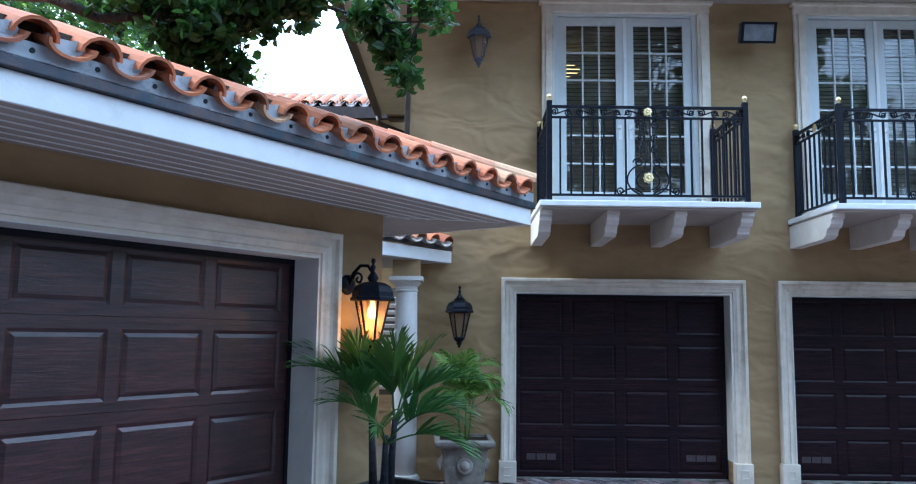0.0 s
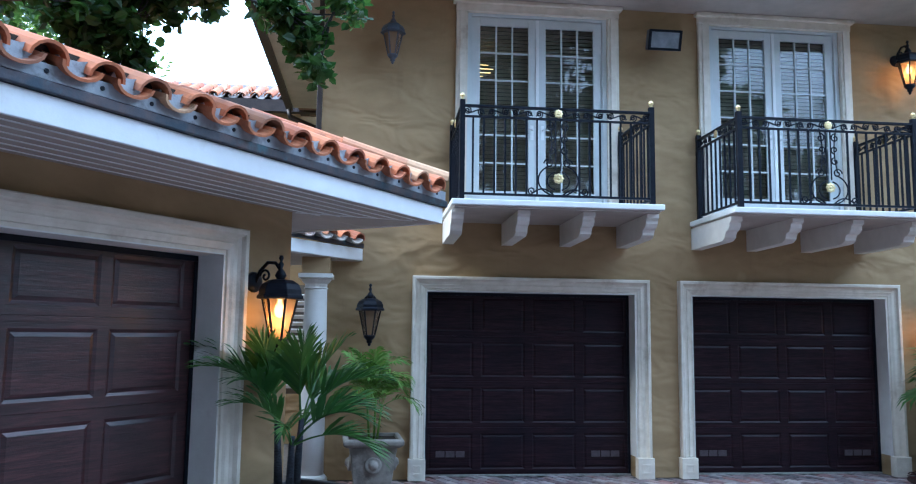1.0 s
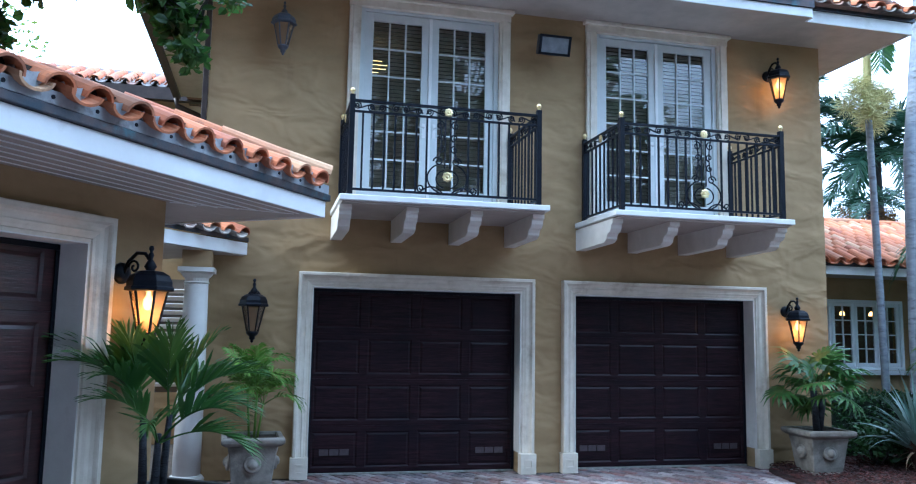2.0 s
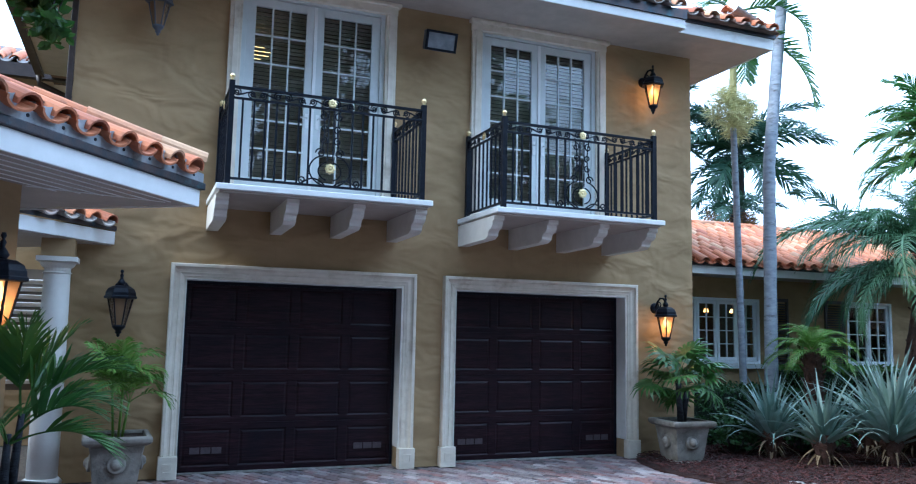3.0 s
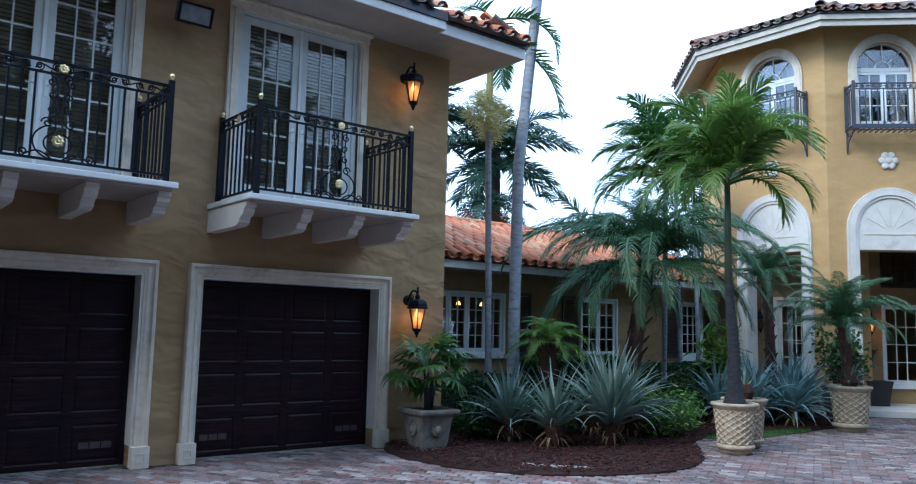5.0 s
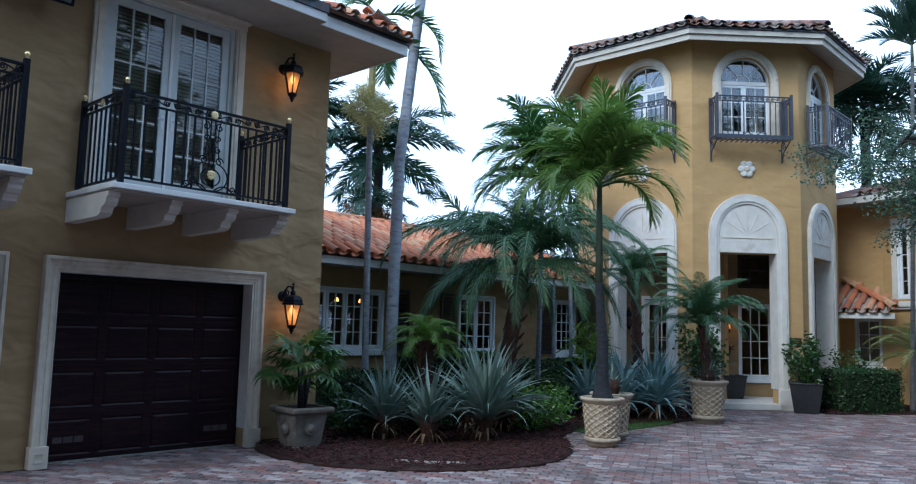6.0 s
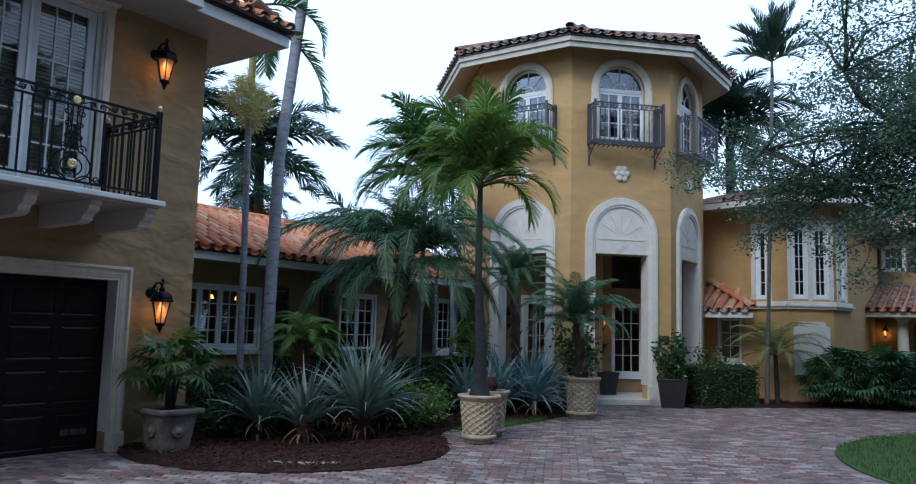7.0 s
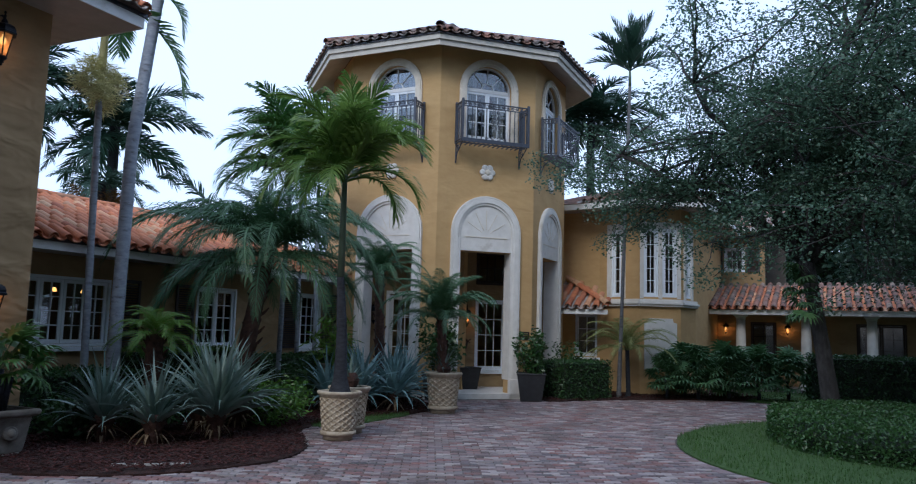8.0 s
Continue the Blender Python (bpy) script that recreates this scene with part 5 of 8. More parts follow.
for k in (4, 5, 6):
    F = facet_frame(k)
    sur = thing("trim_arch", "pale stone arched surround with a blind fan panel over the doorway", "door surround", F, kind="structure")
    zc = 3.98
    for y0, a0, a1 in ((-0.06, 0.68, 0.90), (-0.085, 0.74, 0.86), (-0.072, 0.875, 0.905)):
        part("archivolt", Mesh().band(arch_line(a0, 0.36, zc), arch_line(a1, 0.36, zc), y0, -0.001), STONE_CLEAN, sur)
    fill = arch_line(0.679, 3.53, zc)
    tym = Mesh().prism([(x, z) for x, z in fill], 0.06, pose(0, -0.03, 0))
    ty = part("tympanum", tym, STONE_CLEAN, sur, "white panel with fan-shaped grooves")
    fan = Mesh()
    for j in range(5):
        ang = math.pi * (j + 1) / 6
        fan.tube([(0.12 * math.cos(ang), -0.033, 3.93 + 0.12 * math.sin(ang)), (0.56 * math.cos(ang), -0.033, 3.93 + 0.60 * math.sin(ang))], 0.008, 5)
    fan.box(-0.56, -0.042, 3.86, 0.56, -0.028, 3.88)
    part("fan_rib", fan, STONE, ty)
    for s in (-1, 1):
        x0, x1 = sorted((s * 0.66, s * 0.94))
        part("plinth", Mesh().box(x0, -0.12, 0.0 if k != 9 else 0, x1, 0.0, 0.44).box(x0 + 0.01, -0.10, 0.44, x1 - 0.01, 0.0, 0.47), STONE_CLEAN, sur, bevel=0.01)
        part("reveal", Mesh().box(min(s * 0.679, s * 0.66), -0.05, 0.45, max(s * 0.679, s * 0.66), 0.36, 3.52), STONE_CLEAN, sur)
    # arched window
    win = thing("window_arched", "white arched window with fanlight in the tower", "window", F, kind="structure")
    a0, z0, z1 = ARCH_WIN
    for y0, p0, p1 in ((-0.05, a0, 0.78), (-0.07, 0.65, 0.74)):
        part("surround", Mesh().band(arch_line(p0, z0 - 0.05, z1), arch_line(p1, z0 - 0.05, z1), y0, -0.001), STONE, win)
    part("window_frame", Mesh().band(arch_line(a0 - 0.035, z0, z1), arch_line(a0 - 0.001, z0, z1), 0.08, 0.16), WHITE, win)
    part("transom", Mesh().box(-a0 + 0.05, 0.085, z1 - 0.05, a0 - 0.05, 0.15, z1 + 0.04), WHITE, win)
    bars = Mesh()
    for j in range(1, 4):
        ang = math.pi * j / 4
        bars.box(0.17, -0.012, -0.01, a0 - 0.05, 0.012, 0.01, Matrix.Translation((0, 0.12, z1 + 0.03)) @ Matrix.Rotation(-ang, 4, "Y"))
    bars.band([(0.15 * math.cos(t), z1 + 0.03 + 0.15 * math.sin(t)) for t in [math.pi * i / 10 for i in range(11)]], [(0.175 * math.cos(t), z1 + 0.03 + 0.175 * math.sin(t)) for t in [math.pi * i / 10 for i in range(11)]], 0.108, 0.132)
    part("glazing_bars", bars, WHITE, win)
    gp = part("pane", Mesh().prism(arch_line(a0 - 0.05, z1 + 0.03, z1), 0.005, pose(0, 0.125, 0)), PANE_SKY, win)
    gp.visible_shadow = False
    for s in (-1, 1):
        glazed_leaf(win, -a0 + 0.036 if s < 0 else 0.002, z0, a0 - 0.038, z1 - z0 - 0.05, 2, 3, 0.055, 0.06, 0.12, 0.045, 0.10, HOUSEWHITE, "sash", 0.018, PANE_SKY)
    cur = Mesh()
    for s in (-1, 1):
        for j in range(6):
            x = s * (a0 - 0.10 - j * 0.05)
            cur.tube([(x, 0.30, z0), (x + 0.01 * math.sin(j * 2), 0.30, z1 + 0.35)], 0.03, 6)
    part("curtain", cur, CURTAIN, win, "drawn-back pale curtain")
    # railing with brackets
    tb = balcony(1.72, 0.50, 0.98, IRON_GREY, "balconet", "grey-blue wrought-iron balconet under a tower window", 14, 4, False)
    tb.matrix_basis = F @ pose(0, 0, 6.10)
    grate = Mesh()
    for j in range(15):
        grate.box(-0.86 + j * 0.121, -0.52, 0.0, -0.85 + j * 0.121, -0.01, 0.03)
    grate.box(-0.88, -0.53, -0.02, 0.88, -0.50, 0.05).box(-0.88, -0.3, -0.01, 0.88, -0.28, 0.02)
    part("floor_grate", grate, IRON_GREY, tb)
    for s in (-1, 1):
        br = Mesh().tube([(s * 0.84, -0.5, 0.0), (s * 0.84, -0.34, -0.10), (s * 0.84, -0.12, -0.22), (s * 0.84, -0.03, -0.44)], 0.014, 6).tube([(s * 0.84, -0.02, 0.0), (s * 0.84, -0.02, -0.46)], 0.016, 6)
        br.tube([(s * 0.84, y - 0.15, z - 0.12) for y, _, z in scroll(0, 0, 0.09, 1.3, 0.6, 1, 16)], 0.011, 5)
        part("bracket", br, IRON_GREY, tb)
    # stone rose
    rose = thing("stone_rosette", "cream cast-stone flower rosette on the tower", "rosette", F @ pose(0, -0.001, 5.48), "tower rosettes")
    pet = data_of("petal", Mesh().lathe([(0.002, 0.0), (0.085, 0.0), (0.08, 0.03), (0.05, 0.055), (0.01, 0.045)], 10), STONE_CLEAN, True)
    for j in range(6):
        part("petal", pet, None, rose, m=pose(0.125 * math.cos(j * math.pi / 3), -0.004, 0.125 * math.sin(j * math.pi / 3), 90))
    part("heart", Mesh().lathe([(0.09, 0.0), (0.075, 0.055), (0.03, 0.075), (0.004, 0.07)], 12), STONE, rose, m=pose(0, -0.002, 0, 90), smooth=True)

plq = tagged(part("plaque", Mesh().box(-0.13, -0.02, -0.1, 0.13, 0.0, 0.1), BRONZE, m=facet_frame(5) @ pose(1.08, 0, 1.52), bevel=0.005), "dark metal house plaque with small lettering", "plaque")
for j in range(3):
    part("writing", Mesh().box(-0.09, -0.024, -0.008, 0.09 - 0.04 * (j == 2), -0.0205, 0.008), GOLD, plq, m=pose(0, 0, 0.05 - j * 0.045))

# inside the entrance
ENT = facet_frame(5) @ pose(-2.8, 2.1, 0)
window("window_4", 0.9, 1.9, 1, 3, 4, "tall white window with small panes inside the porch").matrix_basis = ENT @ pose(3.85, 0.03, 0.55)
window("window_5", 0.9, 0.9, 1, 3, 2, "dark upper window inside the porch", False, BRONZE).matrix_basis = ENT @ pose(3.85, 0.03, 2.85)
ed = thing("entry_door", "white panelled entrance door with glass", "door", ENT @ pose(1.45, 0.03, 0.14))
glazed_leaf(ed, -0.44, 0, 0.88, 2.34, 2, 4, 0.12, 0.12, 0.6, 0.05, 0.0)
part("door_frame", Mesh().band([(-0.45, 0), (-0.45, 2.36), (0.45, 2.36), (0.45, 0)], [(-0.53, 0), (-0.53, 2.44), (0.53, 2.44), (0.53, 0)], -0.05, 0.06), WHITE, ed)
for x in (2.65, 4.95):
    structure("trim_pilaster", Mesh().box(x - 0.13, -0.06, 0.13, x + 0.13, -0.001, 3.95).box(x - 0.16, -0.09, 0.131, x + 0.16, -0.061, 0.45), STONE_CLEAN, "white pilaster inside the porch", "trim", 0.008, ENT)
place_lantern(ENT @ pose(3.08, 0, 1.70), True, 0.85, watts=1.4)
window("window_6", 0.9, 1.95, 1, 3, 4, "tall white window with small panes inside the porch").matrix_basis = facet_frame(4) @ pose(-0.15, 1.63, 0.5)
place_lantern(facet_frame(4) @ pose(0.62, 1.6, 1.75), False, 0.95)
place_lantern(ENT @ pose(0.55, 0, 1.7), False, 0.85)
for m in (ENT @ pose(3.08, -0.02, 1.25), facet_frame(4) @ pose(0.62, 1.58, 1.3)):
    wb = thing("wall_basket", "dark cone basket of dried flowers on the wall", "basket", m)
    part("basket", Mesh().lathe([(0.01, -0.2), (0.05, -0.1), (0.09, 0.05), (0.085, 0.055)], 10, (0, -0.1, 0)), BRONZE, wb, smooth=True)
    fl2 = Mesh()
    for j in range(50):
        q = Vector((random.gauss(0, 0.05), -0.1 + random.gauss(0, 0.04), 0.08 + random.gauss(0, 0.03)))
        fl2.box(q.x - 0.015, q.y - 0.015, q.z - 0.012, q.x + 0.015, q.y + 0.015, q.z + 0.012)
    part("dried_flowers", fl2, PALMRED, wb)

# ---- far wing trims ----
for k, (p, q) in enumerate(zip(BAY, BAY[1:])):
    L = (Vector(q) - Vector(p)).length
    m = along(p[0], p[1], 0, q[0] - p[0], q[1] - p[1])
    if k in (1, 2, 3):
        structure("trim_bay_band", Mesh().box(-0.03, -0.12, 2.46, L + 0.03, -0.001, 2.52).box(-0.02, -0.08, 2.40, L + 0.02, -0.002, 2.459).box(-0.02, -0.06, 2.521, L + 0.02, -0.001, 2.60), STONE_CLEAN, "pale moulded string course of the bay", "trim", 0.008, m)
        openings = {1: [(0.42, 0.78)], 2: [(0.10, 0.52), (0.62, 1.04)], 3: [(0.35, 0.75)]}[k]
        xs = [-0.0] + [e for o in openings for e in o] + [L]
        pan = Mesh()
        for x0, x1 in zip(xs[::2], xs[1::2]):
            pan.box(max(x0, xs[1] - 0.14 if x0 == 0 else x0), -0.03, 2.62, min(x1, xs[-2] + 0.14 if x1 == L else x1), -0.001, 4.62)
        pan.box(xs[1] - 0.14, -0.031, 4.55, xs[-2] + 0.14, -0.001, 4.72)
        structure("trim_bay_surround", pan, STONE_CLEAN, "pale stone window surround of the bay", "trim", m=m)
        for x0, x1 in openings:
            window("window_bay", x1 - x0, 1.89, 1, 1 if x1 - x0 < 0.4 else 2, 5, "tall narrow white casement in the bay", False).matrix_basis = m @ pose((x0 + x1) / 2, 0.03, 2.66)
m = along(21.75, -4.72, 0, 0.55, -1.0)
structure("trim_bay_panel", Mesh().prism([(0.12, 0.7), (1.02, 0.7), (1.02, 1.95), (0.92, 1.98), (0.90, 2.08), (0.24, 2.08), (0.22, 1.98), (0.12, 1.95)], 0.05, pose(0, -0.051, 0)), STONE_CLEAN, "white shaped panel under the bay window", "trim", m=m)
window("window_7", 0.7, 0.86, 1, 3, 2, "small white window between shutters", False).matrix_basis = along(29.5, -5.1, 0, 0, -1) @ pose(1.3, 0.03, 3.92)
for x in (0.68, 1.92):
    shutter(along(29.5, -5.1, 0, 0, -1) @ pose(x, -0.002, 3.92), 0.45, 0.86)
for y in (-6.85, -8.75, -10.55, -13.0, -16):
    cc = thing("column", "pale cast-stone column of the far porch", "column", pose(26.75, y, 0.1), "far porch columns")
    part("base", Mesh().lathe([(0.24, 0), (0.24, 0.07), (0.2, 0.09), (0.21, 0.13), (0.17, 0.15)], 16), STONE_CLEAN, cc, smooth=True)
    part("shaft", Mesh().lathe([(0.165, 0.15), (0.16, 0.9), (0.135, 2.1)], 18), STONE_CLEAN, cc, smooth=True)
    part("capital", Mesh().lathe([(0.14, 2.1), (0.155, 2.12), (0.14, 2.14), (0.18, 2.19), (0.19, 2.2)], 16).box(-0.2, -0.2, 2.201, 0.2, 0.2, 2.27), STONE_CLEAN, cc)
window("window_8", 0.8, 2.05, 1, 2, 5, "dark glazed door on the far porch", False, BRONZE).matrix_basis = along(28.2, -5.97, 0, 0, -1) @ pose(1.45, 0.03, 0.1)
window("window_9", 1.4, 2.05, 2, 2, 5, "dark glazed doors on the far porch", False, BRONZE).matrix_basis = along(28.2, -5.97, 0, 0, -1) @ pose(4.9, 0.03, 0.1)
for y in (0.28, 2.2):
    place_lantern(along(28.2, -5.97, 0, 0, -1) @ pose(y, 0, 1.72), True, 0.62, watts=1.6)
window("window_10", 0.7, 1.25, 1, 2, 3, "small white window under the lean-to").matrix_basis = along(22.38, -2.75, 0, 0, -1) @ pose(0.3, 0.05, 0.95)

# rain pipe and a far tiled roof behind the garage
pipe = thing("rain_pipe", "dark rain pipe bent under the eave", "pipe", pose(0, 0, 0))
part("pipe", Mesh().tube([(-2.0, 4.7, 5.55), (-1.98, 4.7, 5.42), (-1.6, 4.85, 5.30), (-1.2, 4.95, 5.22), (-1.16, 5.0, 4.0)], 0.045, 8), BRONZE, pipe, smooth=True)
part("downpipe", Mesh().box(-1.165, 0.02, 3.0, -1.105, 0.08, 5.68), BRONZE, pipe, "square dark downpipe on the wall's corner", bevel=0.008)

# ---- plants: kinds ----
def frond_data(name, mat, L, pairs, leaf, width, rise, droop, vee=0.25, hang=0.35, start=0.16, seed=1, stalk=0.014, spread=0.75, double=False):
    """One feather frond along +x: an arching midrib with leaflets on both sides, each bent down towards its tip."""
    rng = random.Random(seed)
    n, pts, p = 18, [], Vector((0, 0, 0))
    for k in range(n + 1):
        a = radians(rise - droop * (k / n) ** 1.4)
        pts.append(p.copy())
        p = p + Vector((math.cos(a), 0, math.sin(a))) * (L / n)
    rib = Mesh().tube(pts, [stalk * (1 - 0.85 * k / n) + 0.002 for k in range(n + 1)], 4)
    verts, faces = list(rib.v), list(rib.f)
    for k in range(pairs):
        f = start + (1 - start) * (k + 0.3) / pairs
        i = min(int(f * n), n - 1)
        q = pts[i].lerp(pts[i + 1], f * n - i)
        fwd = (pts[i + 1] - pts[i]).normalized()
        up = Vector((-fwd.z, 0, fwd.x))
        size = leaf * (0.35 + 0.65 * math.sin(math.pi * min(1.0, 0.18 + 0.80 * f)) ** 0.7) * rng.uniform(0.88, 1.08)
        for s in (-1, 1):
            tilt = vee + rng.uniform(-0.18, 0.18) + (rng.choice((-0.35, 0.35)) if double else 0.0)
            sweep = 0.45 + spread * f + rng.uniform(-0.08, 0.08)
            d = (Vector((0, s, 0)) * math.cos(tilt) + up * math.sin(tilt)).normalized() * math.cos(sweep) + fwd * math.sin(sweep)
            d2 = (d + Vector((0, 0, -hang * rng.uniform(0.6, 1.4)))).normalized()
            d3 = (d + Vector((0, 0, -2.4 * hang * rng.uniform(0.6, 1.4)))).normalized()
            w = fwd * width * 0.5
            a0, a1 = q, q + d * size * 0.4
            a2, a3 = a1 + d2 * size * 0.35, a1 + d2 * size * 0.35 + d3 * size * 0.28
            b = len(verts)
            verts += [tuple(v) for v in (a0 - w * 0.5, a0 + w * 0.5, a1 - w, a1 + w, a2 - w * 0.8, a2 + w * 0.8, a3)]
            faces += [(b, b + 1, b + 3, b + 2), (b + 2, b + 3, b + 5, b + 4), (b + 4, b + 5, b + 6)]
    return raw_data(name, verts, faces, mat)


def trunk_mesh(pts, r0, r1, n=10, rings=0, bulge=1.0, seed=3, crown=0.0):
    """A palm trunk through the given points, with faint leaf-scar rings."""
    rng = random.Random(seed)
    pts = [Vector(p) for p in pts]
    line, rad = [], []
    m = max(12, rings)
    for k in range(m + 1):
        f = k / m * (len(pts) - 1)
        i = min(int(f), len(pts) - 2)
        u = f - i
        line.append(pts[i].lerp(pts[i + 1], u * u * (3 - 2 * u) * 0.3 + u * 0.7))
        g = k / m
        rad.append((r0 + (r1 - r0) * g) * (1 + (bulge - 1) * max(0, 1 - g * 6)) * (1 + rng.uniform(-0.04, 0.04) + (0.035 if k % 2 and rings else 0)))
    return Mesh().tube(line, rad, n)


def palm(name, label, base, top, r0, r1, bark, fronds, m_crown=None, mid=None, rings=30, bulge=1.3, group="", stubs=0, seed=1, shaft=None):
    """A palm: trunk from base to top, and single fronds. fronds: rows of (mesh data, count, azimuth offset, lift, size)."""
    rng = random.Random(seed)
    base, top = Vector(base), Vector(top)
    th = thing(name, label, "palm", Matrix.Translation(base), group)
    mids = [Vector(mid) - base] if mid else []
    tr = part("trunk", trunk_mesh([(0, 0, 0), *mids, top - base], r0, r1, 10, rings, bulge, seed), bark, th, smooth=True)
    if shaft:
        part("crownshaft", Mesh().tube([top - base, top - base + Vector((0, 0, shaft * 0.5)), top - base + Vector((0, 0, shaft))], [r1 * 1.05, r1 * 0.9, r1 * 0.6], 10), CROWNSHAFT, th, "smooth grey-green crownshaft", smooth=True)
        top = top + Vector((0, 0, shaft * 0.85))
    if stubs:
        sb = data_of("leaf_base", Mesh().tube([(0, 0, -0.05), (r1 * 0.9, 0, 0.03), (r1 * 1.5, 0, 0.12)], [0.03, 0.028, 0.012], 5), bark)
        for k in range(stubs):
            f = 1 - 0.75 * k / stubs
            q = (top - base) * f
            part("leaf_base", sb, None, tr, m=Matrix.Translation(q) @ pose(0, 0, 0, 0, 0, k * 137.5))
    for data, count, off, lift, size in fronds:
        for k in range(count):
            az = off + 360 * k / count + rng.uniform(-14, 14)
            s = size * rng.uniform(0.88, 1.08)
            part("frond", data, None, th, m=Matrix.Translation(top - base + Vector((0, 0, lift))) @ pose(0, 0, 0, rng.uniform(-16, 16), rng.uniform(-9, 7), az) @ Matrix.Scale(s, 4))
    return th


def leaf_cloud(centres, radii, count, size, rng, flat=0.6, wide=0.5, shape=4):
    """Loose leaves round many centres, as vertices and four-cornered faces."""
    c = np.array(centres, float)[rng.integers(0, len(centres), count)]
    d = rng.normal(size=(count, 3))
    d /= np.linalg.norm(d, axis=1)[:, None]
    p = c + d * (rng.random((count, 1)) ** 0.45) * np.array(radii)
    ax = rng.normal(size=(count, 3))
    ax[:, 2] = ax[:, 2] * 0.6 - 0.25
    ax /= np.linalg.norm(ax, axis=1)[:, None]
    nr = rng.normal(size=(count, 3)) * (1 - flat) + np.array([0, 0, flat])
    sd = np.cross(ax, nr)
    sd /= np.maximum(np.linalg.norm(sd, axis=1)[:, None], 1e-6)
    s = size * rng.uniform(0.6, 1.25, (count, 1))
    if shape == 6:
        nrm = np.cross(sd, ax)
        w = sd * s * wide * 0.5
        v = np.stack([p, p + ax * s * 0.28 + w * 0.85 + nrm * s * 0.06, p + ax * s * 0.66 + w * 0.8 + nrm * s * 0.05, p + ax * s - nrm * s * 0.08, p + ax * s * 0.66 - w * 0.8 + nrm * s * 0.05, p + ax * s * 0.28 - w * 0.85 + nrm * s * 0.06], 1).reshape(-1, 3)
        k = np.arange(count)[:, None] * 6
        return v, np.concatenate([k + np.array([0, 1, 2, 3]), k + np.array([0, 3, 4, 5])])
    v = np.stack([p, p + ax * s * 0.5 + sd * s * wide * 0.5, p + ax * s, p + ax * s * 0.5 - sd * s * wide * 0.5], 1).reshape(-1, 3)
    f = np.arange(count * 4).reshape(-1, 4)
    return v, f


def cloud_part(name, parent, mat, centres, radii, count, size, seed, flat=0.5, wide=0.5, label="", shape=4):
    v, f = leaf_cloud(centres, radii, count, size, np.random.default_rng(seed), flat, wide, shape)
    return part(name, raw_data(name, v.tolist(), f.tolist(), mat), None, parent, label)


def limb(mesh, a, b, r0, r1, rng, sag=0.1, n=6):
    a, b = Vector(a), Vector(b)
    L = (b - a).length
    pts = [a.lerp(b, k / n) + Vector((rng.uniform(-1, 1), rng.uniform(-1, 1), rng.uniform(-1, 1))) * L * 0.045 * (0 < k < n) + Vector((0, 0, sag * L * math.sin(math.pi * k / n))) for k in range(n + 1)]
    mesh.tube(pts, [r0 + (r1 - r0) * k / n for k in range(n + 1)], 7)
    return pts


